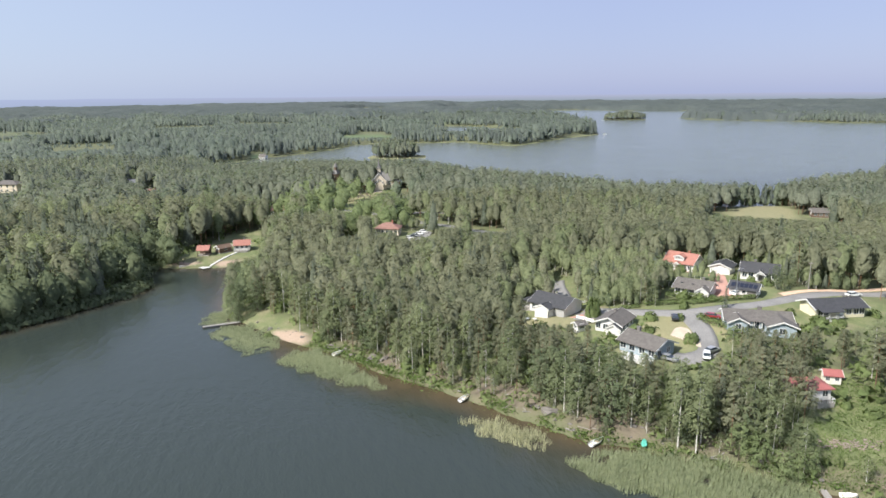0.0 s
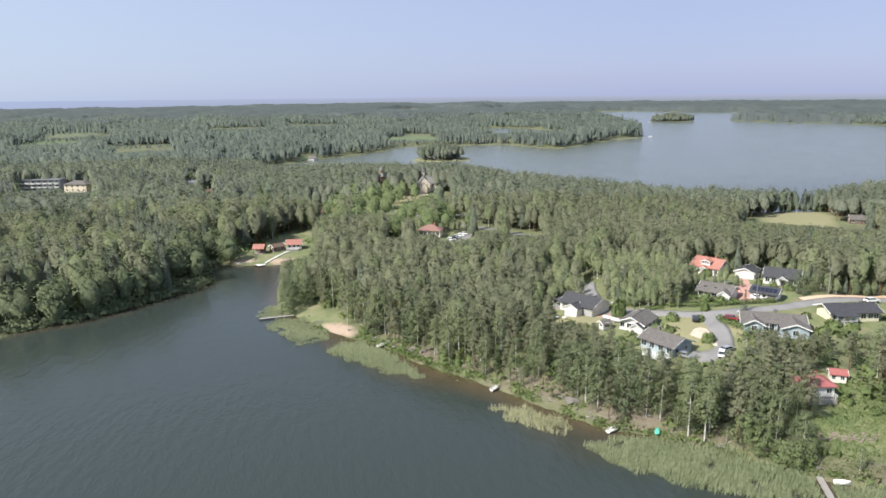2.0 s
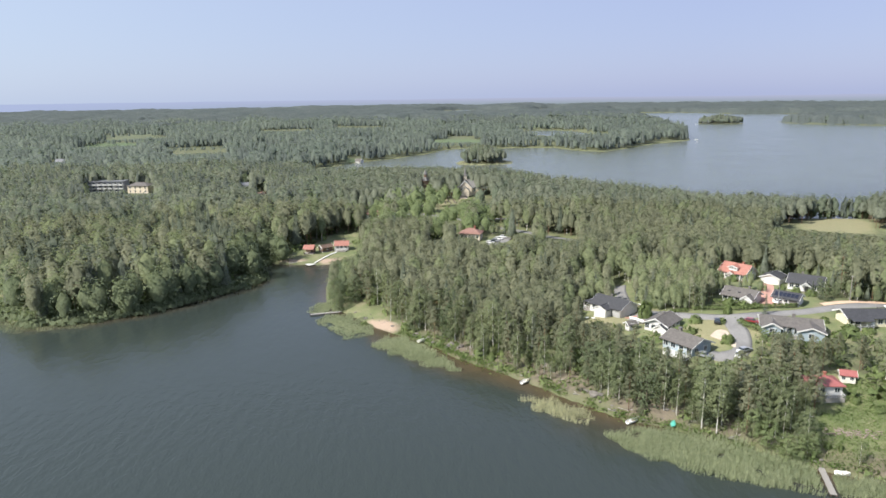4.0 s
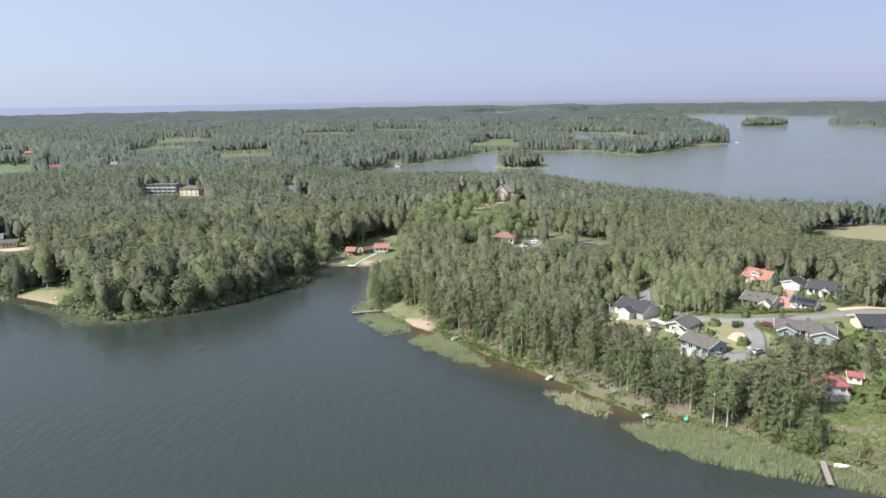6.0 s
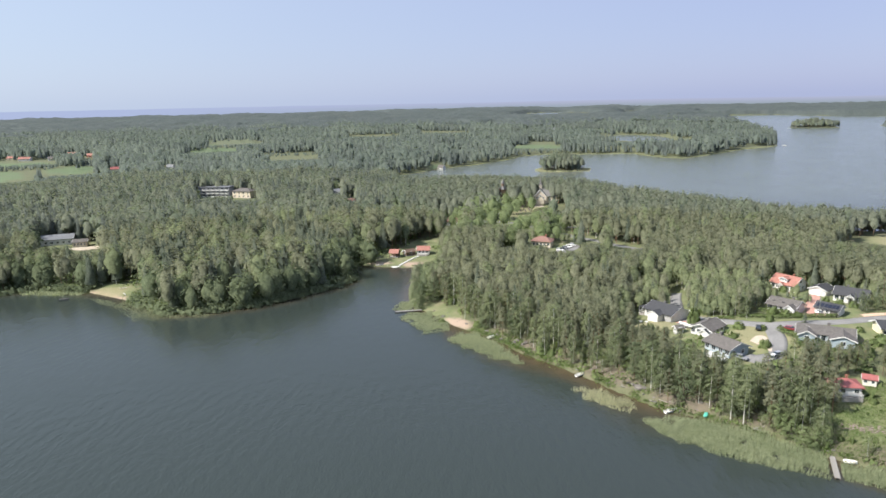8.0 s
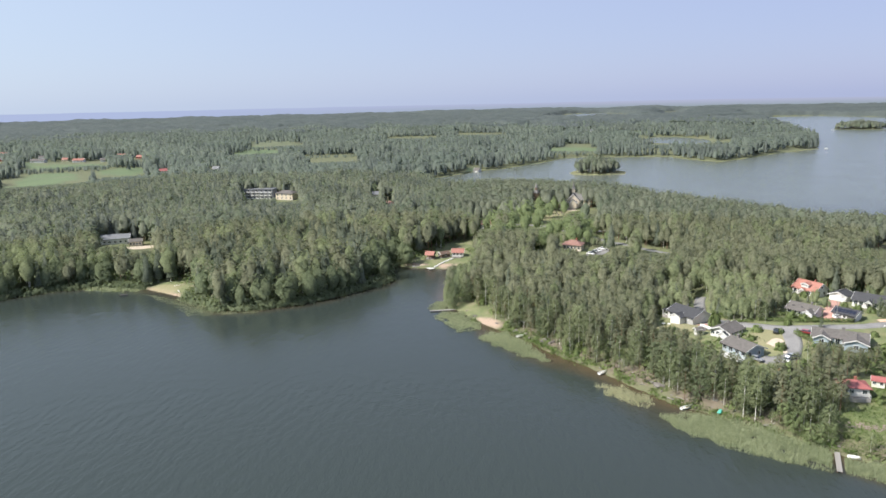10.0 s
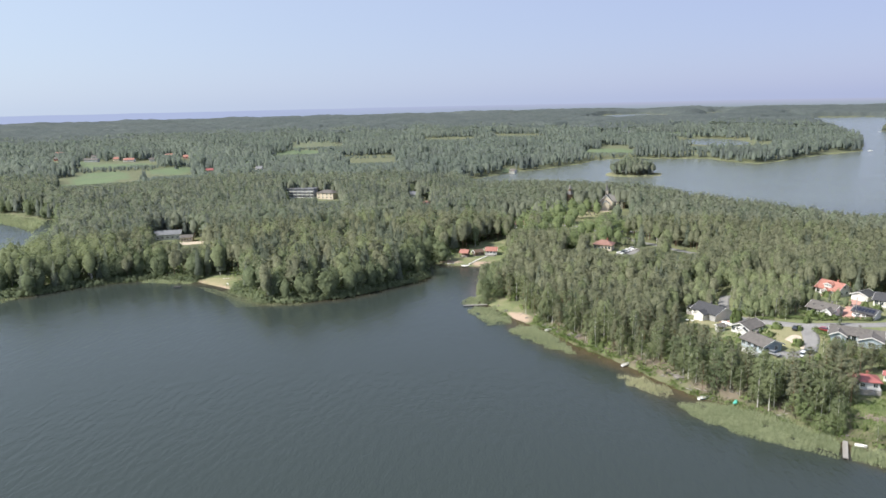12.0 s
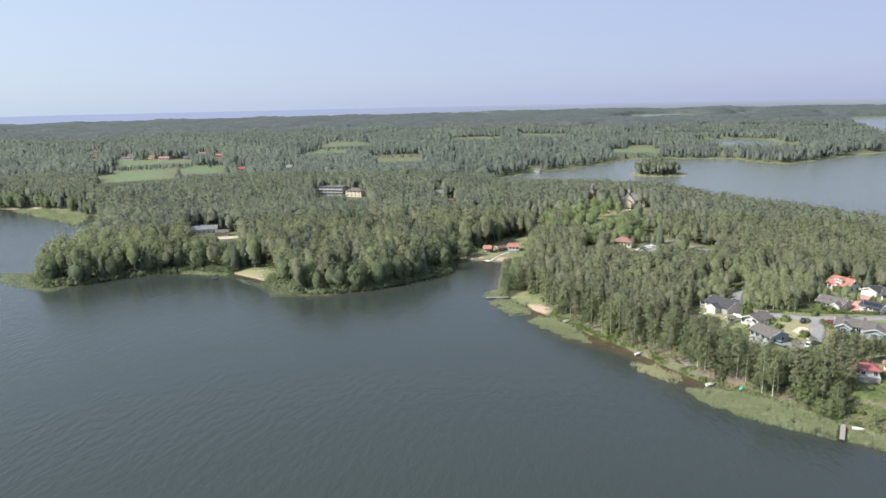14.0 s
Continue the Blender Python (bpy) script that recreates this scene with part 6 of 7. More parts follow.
reed_bed("reeds", [(-24, 273), (-20, 279), (-12, 280), (-6, 274), (-3, 266.5), (-1, 258), (-5.5, 251.5), (-12, 251), (-15.5, 259)], 22, 1.0, M_REED, "low green reeds between old jetty and sand")
reed_bed("reeds", [(-177, 310), (-151, 290), (-135, 272), (-106, 277), (-102, 282), (-126, 283), (-148, 300)], 6, 0.9, M_REED, "thin reeds off the western point")
reed_bed("reeds", [(-232, 310), (-215, 318), (-190, 312), (-181, 315), (-178, 320), (-204, 326), (-230, 317)], 9, 1.5, M_REED, "reeds along the inner bay", 0.25)
reed_bed("reeds", [(-256, 286), (-262, 270), (-285, 276), (-315, 292), (-325, 310), (-300, 312), (-286, 291), (-270, 281)], 8, 0.9, M_REED, "thin reeds round the western cape", 0.2)
reed_bed("reeds", [(-346, 368), (-312, 365), (-318, 395), (-352, 414), (-366, 404)], 7, 1.6, M_REED, "bright green reeds in the western bay", 0.4)
reed_bed("reeds", [(-395, 470), (-440, 500), (-520, 545), (-498, 560), (-418, 522), (-388, 462)], 4, 1.7, M_REED, "bright green reeds at the bay's end", 0.5)
reed_bed("reeds", [(106, 850), (130, 838), (168, 848), (176, 876), (150, 898), (114, 892), (104, 870)], 2.0, 1.4, M_HAY, "pale reed ring round the small wooded islet", 0.7)
reed_bed("reeds", [(315, 424), (352, 444), (420, 464), (416, 478), (350, 459), (310, 438)], 4, 1.8, M_REED, "reeds at the great lake's near shore", 0.4)

# the pale reed fringe along the great lake's far shore
fr_ = [p for p in GREAT[1:] if p[1] > 800 and p[0] < 640] + [(-80, 812)]
rnd = np.random.default_rng(21)
px_, py_ = [], []
for (ax, ay), (bx, by) in zip(fr_, fr_[1:]):
    n = int(math.hypot(bx - ax, by - ay) * 9)
    u_ = rnd.random(n)
    nx_, ny_ = by - ay, -(bx - ax)
    ln = math.hypot(nx_, ny_)
    off = rnd.uniform(-1.0, 3.6, n) * (0.55 + 0.6 * wobble(ax + (bx - ax) * u_, ay + (by - ay) * u_, 30, 2))
    px_.append(ax + (bx - ax) * u_ - nx_ / ln * off)
    py_.append(ay + (by - ay) * u_ - ny_ / ln * off)
px_, py_ = np.concatenate(px_), np.concatenate(py_)
ok = shore(px_, py_) < 1.0
px_, py_ = px_[ok], py_[ok]
a_ = rnd.uniform(0, math.pi, len(px_))
v = np.stack([np.column_stack([px_ - 0.7 * np.cos(a_), py_ - 0.7 * np.sin(a_), 0 * px_ - 0.1]), np.column_stack([px_ + 0.7 * np.cos(a_), py_ + 0.7 * np.sin(a_), 0 * px_ - 0.1]),
              np.column_stack([px_, py_, rnd.uniform(0.5, 1.1, len(px_))])], 1).reshape(-1, 3)
me = big_mesh("reed_fringe", v, np.arange(len(v)).reshape(-1, 3))
put_attribute(me, "tone", rnd.random(len(v)))
me.materials.append(M_HAY)
tagged(new("reed_fringe", me), "pale reed fringe along the far shore", "reeds", kind="stuff")


# ---- bushes, hedges and undergrowth ----
def bush_mesh(seed, flat=0.75):
    rr = np.random.default_rng(seed)
    n = 240
    d = rr.normal(size=(n, 3))
    d /= np.linalg.norm(d, axis=1)[:, None]
    d[:, 2] = np.abs(d[:, 2])
    r = (0.72 + 0.28 * rr.random(n)) * (1 + 0.2 * np.sin(4 * np.arctan2(d[:, 1], d[:, 0]) + seed))
    tri = leaf_triangles(d * r[:, None] * np.array([1, 1, 1.0]), d, 0.24, rr, 0.5)
    me = big_mesh("bush", tri.reshape(-1, 3), np.arange(3 * n).reshape(-1, 3))
    put_attribute(me, "tone", np.repeat(rr.random(n), 3))
    me.materials.append(M_BUSH)
    soften(me, bush_normals(tri))
    return me


BUSHES = [bush_mesh(s) for s in range(5)]


def ground_at(x, y):
    return float(land(np.array([float(x)]), np.array([float(y)]))[0])


def bush(x, y, r, h, label, group="", k=0, mat=None):
    ob = new("bush", BUSHES[k % 5])
    ob.matrix_basis = pose(x, y, ground_at(x, y) - 0.1, 0, 0, (x * 37 + y * 11) % 360) @ Matrix.Diagonal((r, r, h, 1))
    return tagged(ob, label, "bush", group)


rnd = np.random.default_rng(31)
bush(86.2, 234.0, 2.2, 5.2, "big round dark green bush beside the white garage", "garden bushes", 1)
bush(98.0, 203.5, 1.8, 2.6, "round green bush on the turning lane's green", "garden bushes", 2)
for i, (x, y, r, h) in enumerate([(97, 221, 2.0, 2.2), (103.2, 217.0, 1.5, 1.6), (118, 224, 1.6, 1.6), (115, 226, 1.9, 1.9), (112, 229, 1.8, 2.4), (137, 233, 1.6, 2.4), (141, 231, 1.7, 2.2),
                                  (134, 236, 1.2, 2.8), (126, 205.5, 1.2, 1.4), (130, 208, 1.4, 1.6), (134, 202, 2.3, 1.7), (129, 199, 2.2, 1.6), (138, 200, 2.0, 1.6), (123, 198, 1.8, 1.8), (152, 203, 1.8, 1.6),
                                  (108, 222.5, 1.2, 2.4), (92, 213, 1.5, 1.6), (128, 256, 1.8, 2.4), (31.5, 227, 2.6, 2.6), (34, 224, 1.6, 1.8), (9.5, 256, 2.0, 2.2), (-5, 266, 1.6, 1.7), (80, 182, 2.4, 2.6), (73, 190, 2.2, 2.4)]):
    bush(x, y, r, h, "rounded green garden bush" if y > 195 and x > 90 else "bright green bush by the shore", "garden bushes", i)
n = 0
while n < 13:
    x, y = rnd.uniform(90, 125), rnd.uniform(150, 172)
    if shore(np.array([x]), np.array([y]))[0] > 3 and oval(np.array([x]), np.array([y]), (110, 162, 12, 5, -0.4))[0] > 0.9:
        bush(x, y, rnd.uniform(0.5, 1.5), rnd.uniform(0.5, 1.7), "wild green bush on the rough meadow", "meadow bushes", n)
        n += 1


def hedge(name, line, half, h, label):
    p = smooth_line(line, 0.35)
    rr = np.random.default_rng(len(p))
    k = 26
    q = np.repeat(p, k, 0) + rr.uniform(-half, half, (len(p) * k, 2))
    z = land(q[:, 0], q[:, 1]) + h * np.sqrt(rr.random(len(q)))
    out = np.column_stack([(q - np.repeat(p, k, 0)) / half, np.full(len(q), 0.5)])
    tri = leaf_triangles(np.column_stack([q, z]), out, 0.22, rr, 0.5)
    me = big_mesh(name, tri.reshape(-1, 3), np.arange(len(tri) * 3).reshape(-1, 3))
    put_attribute(me, "tone", np.repeat(rr.random(len(tri)) * 0.6, 3))
    me.materials.append(M_BUSH)
    soften(me, np.repeat(out / np.linalg.norm(out, axis=1)[:, None], 3, 0))
    tagged(new(name, me), label, "hedge")


hedge("hedge", [(107.5, 214.5), (108.5, 208), (112, 202), (114.5, 199.5)], 1.0, 1.7, "clipped green hedge between lane and blue house")
hedge("hedge", [(101, 231), (106, 227.5), (113, 223.5), (121, 222.5), (130, 222)], 0.9, 1.3, "low green hedge along the village road")
hedge("hedge", [(109, 233), (113, 231.5), (117, 227)], 1.0, 1.5, "green hedge before the slate-grey house")
hedge("hedge", [(90, 231), (95, 233), (99, 231)], 0.8, 0.9, "low hedge at the bend of the road")

# rough meadow grass
mx, my = rnd.uniform(88, 128, 14000), rnd.uniform(146, 176, 14000)
ok = (nearest_oval(mx, my, [(105, 161, 14, 10, -0.4), (114, 164, 10, 7, -0.4), (112, 171, 9, 5, 0)]) < 1.15) & (shore(mx, my) > 0.5) & (oval(mx, my, (106, 174.5, 5, 4.5, 0)) > 1)
mx, my = mx[ok], my[ok]
blades = [leaf_triangles(np.column_stack([np.random.default_rng(s).normal(0, 0.3, (6, 2)), np.full(6, 0.04)]), np.tile([-0.3, -0.3, 0.9], (6, 1)), 0.085, np.random.default_rng(s + 3), 0.5) for s in range(4)]
blades = [(b, bush_normals(b)) for b in blades]
joined_wood("meadow_grass", (mx, my, land(mx, my), np.random.default_rng(8).uniform(0.6, 1.5, len(mx))), blades, [], M_GRASS, None, "rough green meadow grass by the cabin")

# low undergrowth under the trees and on the bank
ux, uy = stand(-330, 190, 148, 420, 3.2, rnd)
ud = shore(ux, uy)
ok = (ud > 1.0) & (ud < 60) & (np.hypot(ux - 1, uy - 263) > 8) & (road_distance(ux, uy) > 1.5) & (nearest_oval(ux, uy, [(h[0], h[1], h[2] / 2 + 2, h[3] / 2 + 2, radians(h[4])) for h in HOUSE.values()]) > 1.2)
ok &= (nearest_oval(ux, uy, YARDS) > 0.95) & (rnd.random(len(ux)) < 0.5 + 0.3 * wobble(ux, uy, 9, 4))
ux, uy = ux[ok], uy[ok]
us = rnd.uniform(0.6, 1.6, len(ux)) * (1 + 0.5 * (shore(ux, uy) > 8))
temps = [leaf_triangles(*(lambda d: (d * np.array([1.3, 1.3, 1.1]), d))(np.abs(np.random.default_rng(s).normal(size=(22, 3))) * np.array([1, 1, 1]) * np.sign(np.random.default_rng(s + 50).normal(size=(22, 3)) * np.array([1, 1, 0]) + np.array([0, 0, 1])) * 0.55),
                        0.42, np.random.default_rng(s + 9), 0.5) for s in range(6)]
temps = [(b, bush_normals(b)) for b in temps]
joined_wood("undergrowth", (ux, uy, land(ux, uy), us), temps, [], M_BUSH, None, "low green undergrowth below the trees")


# denser scrub along the spit's bank
bx_, by_ = rnd.uniform(0, 98, 9000), rnd.uniform(158, 262, 9000)
bd_ = shore(bx_, by_)
ok = (bd_ > 0.5) & (bd_ < 10) & (np.hypot(bx_ - 1, by_ - 263) > 9.5) & (wobble(bx_, by_, 5, 6) + 0.5 * wobble(bx_, by_, 1.7, 2) > 0.2) & (nearest_oval(bx_, by_, YARDS) > 0.95)
bx_, by_ = bx_[ok], by_[ok]
joined_wood("bank_scrub", (bx_, by_, land(bx_, by_), rnd.uniform(0.2, 0.6, len(bx_))), temps, [], M_BUSH, None, "low green scrub along the bank")


# alder scrub leaning over the water along the western shores
kx_, ky_ = rnd.uniform(-305, -48, 60000), rnd.uniform(278, 372, 60000)
kd_ = shore(kx_, ky_)
ok = (kd_ > -0.4) & (kd_ < 5) & (nearest_oval(kx_, ky_, [(-165, 313, 17, 8, -0.5), (-36, 368, 14, 7, 0)]) > 1) & (wobble(kx_, ky_, 6, 2) > -0.7)
kx_, ky_ = kx_[ok][:2600], ky_[ok][:2600]
joined_wood("shore_scrub", (kx_, ky_, np.maximum(land(kx_, ky_), 0.1), rnd.uniform(0.7, 2.3, len(kx_))), temps, [], M_ALDERS, None, "leafy alder scrub along the western shore")


# sedge at the water's edge
sx_, sy_ = rnd.uniform(-4, 98, 60000), rnd.uniform(152, 264, 60000)
sd_ = shore(sx_, sy_)
ok = (sd_ > -0.5) & (sd_ < 2.2) & (np.hypot(sx_ - 1, sy_ - 263) > 9.5) & (wobble(sx_, sy_, 4, 3) + 0.6 * wobble(sx_, sy_, 1.3, 5) > -0.35)
sx_, sy_ = sx_[ok], sy_[ok]
joined_wood("shore_sedge", (sx_, sy_, land(sx_, sy_), rnd.uniform(1.4, 3.6, len(sx_))), blades, [], M_GRASS, None, "tufted sedge at the water's edge")


# ---- stones and driftwood on the bank ----
v_, f_ = [], []
for i in range(420):
    x, y = rnd.uniform(0, 98), rnd.uniform(158, 262)
    d = shore(np.array([x]), np.array([y]))[0]
    if not 0.6 < d < 10:
        continue
    a, ln, r = rnd.uniform(0, math.pi), rnd.uniform(0.8, 3.2), rnd.uniform(0.04, 0.1)
    z = ground_at(x, y) + r
    e = np.array([math.cos(a), math.sin(a), 0]) * ln / 2
    s_ = np.array([-math.sin(a), math.cos(a), 0]) * r
    u_ = np.array([0, 0, r * 1.2])
    k = len(v_)
    c = np.array([x, y, z])
    v_ += [c - e - s_ - u_, c - e + s_ - u_, c - e + u_, c + e - s_ - u_, c + e + s_ - u_, c + e + u_ + np.array([0, 0, rnd.uniform(0, 0.25)])]
    f_ += [(k, k + 1, k + 4), (k, k + 4, k + 3), (k + 1, k + 2, k + 5), (k + 1, k + 5, k + 4), (k + 2, k, k + 3), (k + 2, k + 3, k + 5)]
me = big_mesh("brushwood", np.array(v_), np.array(f_))
me.materials.append(M_PLANK)
tagged(new("brushwood", me), "bleached fallen branches strewn on the bank", "brushwood", kind="stuff")

STONES = []
for s in range(4):
    bm = bmesh.new()
    lump(bm, 0, 0, 0.1, 1, 0.8, 0.55, s, 0.5, 2)
    me = bpy.data.meshes.new("stone")
    bm.to_mesh(me)
    bm.free()
    me.materials.append(M_STONE)
    STONES.append(me)
line = smooth_line(LAKE[3:14], 0.6)
for i in range(90):
    p = line[rnd.integers(0, len(line))] + rnd.normal(0, 1.6, 2) + np.array([1.8, 1.6])
    if shore(p[:1], p[1:])[0] < 0.3:
        continue
    ob = new("stone", STONES[i % 4])
    r = 0.2 + 0.55 * rnd.random() ** 2
    ob.matrix_basis = pose(p[0], p[1], ground_at(*p) - 0.05, 0, 0, rnd.uniform(0, 360)) @ Matrix.Diagonal((r * 1.3, r, r, 1))
    tagged(ob, "grey granite stone on the lake bank", "stone", "bank stones")
for x, y, r in ((56.5, 193.5, 1.6), (23.5, 238, 1.3), (26, 235.5, 1.0)):
    ob = new("boulder", STONES[int(x) % 4])
    ob.matrix_basis = pose(x, y, ground_at(x, y), 0, 0, x * 9) @ Matrix.Diagonal((r * 1.4, r, r, 1))
    tagged(ob, "large grey granite boulder among the shore trees", "boulder")
bm = bmesh.new()
for i in range(120):
    x = 106 + rnd.normal(0, 3.2)
    y = 160.5 - 0.4 * (x - 106) + rnd.normal(0, 0.7)
    s = rnd.uniform(0.10, 0.28)
    z = ground_at(x, y)
    box(bm, x - s, y - s * 0.8, z - 0.2, x + s, y + s * 0.8, z + s * 0.6)
tagged(part("rubble", bm, plain("earthy_rubble", (0.24, 0.20, 0.165), 0.95, 0.3, 2)), "low heap of pale rubble across the meadow", "rubble", kind="stuff")


# ---- boats ----
def rowing_boat(x, y, z, turn, label, length=4.4, tip=0.0, mat=None):
    root = sit("rowing_boat", x, y, z, turn, label, "boat", "boats on the shore")
    root.matrix_basis = root.matrix_basis @ pose(0, 0, 0, tip, 0, 0)
    n, m = 13, 7
    hull = []
    for k, inner in ((0, False), (1, True)):
        rows = []
        for i in range(n):
            t = i / (n - 1)
            half = 0.74 * max(0.03, (1 - max(0, t - 0.35) ** 2.2 / 0.65 ** 2.2)) * (0.86 + 0.14 * min(1, t / 0.3))
            rise = 0.10 + 0.25 * t ** 3
            ring = []
            for j in range(m):
                u = -1 + 2 * j / (m - 1)
                sx_ = half * math.sin(u * math.pi / 2) * (0.94 if inner else 1)
                ring.append(((t - 0.5) * length, sx_, 0.06 * inner + 0.55 * (abs(u) ** 2.2) + rise * 0.6 * abs(u)))
            rows.append(ring)
        hull.append(rows)
    bm = bmesh.new()
    vs = [[[bm.verts.new(p) for p in ring] for ring in rows] for rows in hull]
    for k in range(2):
        for i in range(n - 1):
            for j in range(m - 1):
                bm.faces.new((vs[k][i][j], vs[k][i + 1][j], vs[k][i + 1][j + 1], vs[k][i][j + 1]))
    for i in range(n - 1):
        for j in (0, m - 1):
            bm.faces.new((vs[0][i][j], vs[0][i + 1][j], vs[1][i + 1][j], vs[1][i][j]))
    for i in (0, n - 1):
        for j in range(m - 1):
            bm.faces.new((vs[0][i][j], vs[0][i][j + 1], vs[1][i][j + 1], vs[1][i][j]))
    bmesh.ops.recalc_face_normals(bm, faces=bm.faces)
    part("hull", bm, mat or M_HULL, root)
    for t in (-0.33, 0.0, 0.26):
        part("thwart", box(bmesh.new(), t * length - 0.14, -0.6 + 0.25 * max(0, t), 0.38, t * length + 0.14, 0.6 - 0.25 * max(0, t), 0.42), M_WOODIN, root, "plain wooden thwart")
    return root


rowing_boat(62.0, 180.5, 0.12, 28, "white rowing boat drawn up on the bank", 4.6)
rowing_boat(41.0, 208.0, 0.12, 40, "white rowing boat moored at the bank", 4.2)
rowing_boat(14.3, 245.6, 0.15, 35, "small white boat at the edge of the reeds", 3.8)
rowing_boat(96.5, 150.8, 0.25, -18, "white rowing boat beside the plank jetty", 3.0)
rowing_boat(-184.0, 307.0, -0.12, 15, "small dark boat lying at anchor", 4.0, 0, M_DOOR)
rowing_boat(-40.5, 365.5, 0.15, 10, "white boat on the cove's beach", 4.2)
rowing_boat(-36.0, 367.0, 0.25, 60, "white boat turned on the cove's beach", 4.0)
rowing_boat(571.0, 1228.0, -0.1, 20, "white motor boat on the great lake", 7.0)
rowing_boat(880.0, 1830.0, -0.1, -10, "white motor boat far out on the great lake", 9.0)
bm = bmesh.new()
lump(bm, 0, 0, 0.25, 1.5, 0.65, 0.55, 3, 0.25, 3)
ob = part("covered_boat", bm, M_TARP)
ob.matrix_basis = pose(70.6, 176.6, ground_at(70.6, 176.6), 0, 0, 60)
tagged(ob, "small boat under a turquoise tarpaulin on the bank", "boat", "boats on the shore")


# ---- jetties ----
def jetty(name, a, b, half, label, top=0.45, mat=None, posts=True):
    a, b = Vector((*a, 0)), Vector((*b, 0))
    ln = (b - a).length
    root = sit(name, a.x, a.y, 0, math.degrees(math.atan2(b.y - a.y, b.x - a.x)), label, "jetty")
    n = int(ln / 0.34)
    me = None
    for i in range(n):
        if me is None:
            p = part("plank", box(bmesh.new(), 0.01, -half, top - 0.05, 0.32, half, top), mat or M_PLANK, root)
            me = p.data
        else:
            p = new("plank", me)
            p.parent = root
        p.matrix_basis = pose(i * 0.34, (i * 37 % 7 - 3) * 0.012, 0)
    for s in (-1, 1):
        part("beam", box(bmesh.new(), 0, s * half * 0.8 - 0.07, top - 0.2, ln, s * half * 0.8 + 0.07, top - 0.052), M_BROWN, root)
        for i in range(int(ln / 3) + 1):
            bm = tube(bmesh.new(), (min(ln - 0.1, i * 3.0 + 0.1), s * half * 0.8, -1.6), (min(ln - 0.1, i * 3.0 + 0.1), s * half * 0.8, top - 0.15), 0.09, 0.09, 8)
            part("post", bm, M_BROWN, root)
    return root


def slope_walk(a, b, half):
    """Planks laid down a grassy slope, each at its own height."""
    a, b = np.array(a), np.array(b)
    ln = float(np.hypot(*(b - a)))
    turn = math.degrees(math.atan2(b[1] - a[1], b[0] - a[0]))
    root = sit("plank_walk", a[0], a[1], 0, turn, "pale plank walk from the sauna down to the cove", "walkway")
    me = None
    for i in range(int(ln / 0.4)):
        x, y = a + (b - a) * (i * 0.4 / ln)
        if me is None:
            p = part("plank", box(bmesh.new(), 0, -half, -0.25, 0.37, half, 0.05), M_TRIM, root)
            me = p.data
        else:
            p = new("plank", me)
            p.parent = root
        p.matrix_basis = pose(i * 0.4, 0, max(ground_at(x, y), 0.2) + 0.22)


jetty("jetty", (93.6, 153.8), (89.4, 143.4), 0.65, "grey weathered plank jetty through the reeds", 0.6)
jetty("jetty", (-13.8, 281.6), (-25.4, 279.7), 0.7, "narrow grey plank jetty in low reeds", 0.5)
slope_walk((-19.0, 376.6), (-29.6, 362.4), 0.5)
jetty("jetty", (-30.0, 362.6), (-33.5, 360.0), 1.9, "pale square jetty at the beach", 0.5, M_TRIM)


# ---- cars ----
def car(x, y, turn, paint, label, tall=1.45, length=4.4, van=False):
    root = sit("car", x, y, ground_at(x, y) + 0.16, turn, label, "car", "parked cars")
    hl = length / 2
    lower = [(-hl, 0.35), (hl, 0.35), (hl, 0.72), (hl * 0.9, 0.86), (hl * 0.42, 0.95), (-hl * 0.96, 0.98), (-hl, 0.8)]
    bm = prism(bmesh.new(), [(a, -0.88, z) for a, z in lower], [(a, 0.88, z) for a, z in lower])
    bmesh.ops.bevel(bm, geom=list(bm.edges), offset=0.06, segments=2, affect="EDGES")
    body = part("body", bm, paint, root)
    back = -hl * 0.93 if van else -hl * 0.86
    base = [(back, 0.95), (hl * 0.46, 0.95), (hl * 0.16, tall - 0.06), (back + 0.35, tall - 0.06)]
    bm = prism(bmesh.new(), [(a, -0.80 + (0.12 if z > 1 else 0), z) for a, z in base], [(a, 0.80 - (0.12 if z > 1 else 0), z) for a, z in base])
    part("glasshouse", bm, M_GLASS, root, "tinted glass")
    bm = box(bmesh.new(), back + 0.33, -0.69, tall - 0.08, hl * 0.17, 0.69, tall, 0.03)
    part("roof", bm, paint, root)
    for sx_ in (-hl * 0.62, hl * 0.64):
        for sy_ in (-0.82, 0.82):
            w = part("wheel", tube(bmesh.new(), (sx_, sy_ - 0.1, 0.31), (sx_, sy_ + 0.1, 0.31), 0.32, 0.32, 14), M_RUBBER, root)
            part("rim", tube(bmesh.new(), (sx_, sy_ - 0.11, 0.31), (sx_, sy_ + 0.11, 0.31), 0.19, 0.19, 10), M_METAL, w, "silver wheel rim")
    for s in (-0.6, 0.6):
        part("headlight", box(bmesh.new(), hl - 0.06, s - 0.18, 0.62, hl + 0.015, s + 0.18, 0.74), M_TRIM, root, "clear headlight")
    return root


P_WHITE, P_BLACK, P_RED, P_GREY = car_paint("white_car_paint", (0.75, 0.75, 0.75)), car_paint("black_car_paint", (0.02, 0.022, 0.026)), car_paint("red_car_paint", (0.22, 0.03, 0.035)), car_paint("grey_car_paint", (0.25, 0.26, 0.28))
car(102.2, 217.6, 62, P_BLACK, "black car parked at the turning lane")
car(110.9, 213.6, -35, P_RED, "dark red car beside the blue house", 1.4, 4.2)
car(158.5, 216.8, 0, P_WHITE, "white car parked beside the village road", 1.5)
car(97.2, 195.6, 56, P_WHITE, "white van parked at the end of the lane", 1.75, 4.3, True)
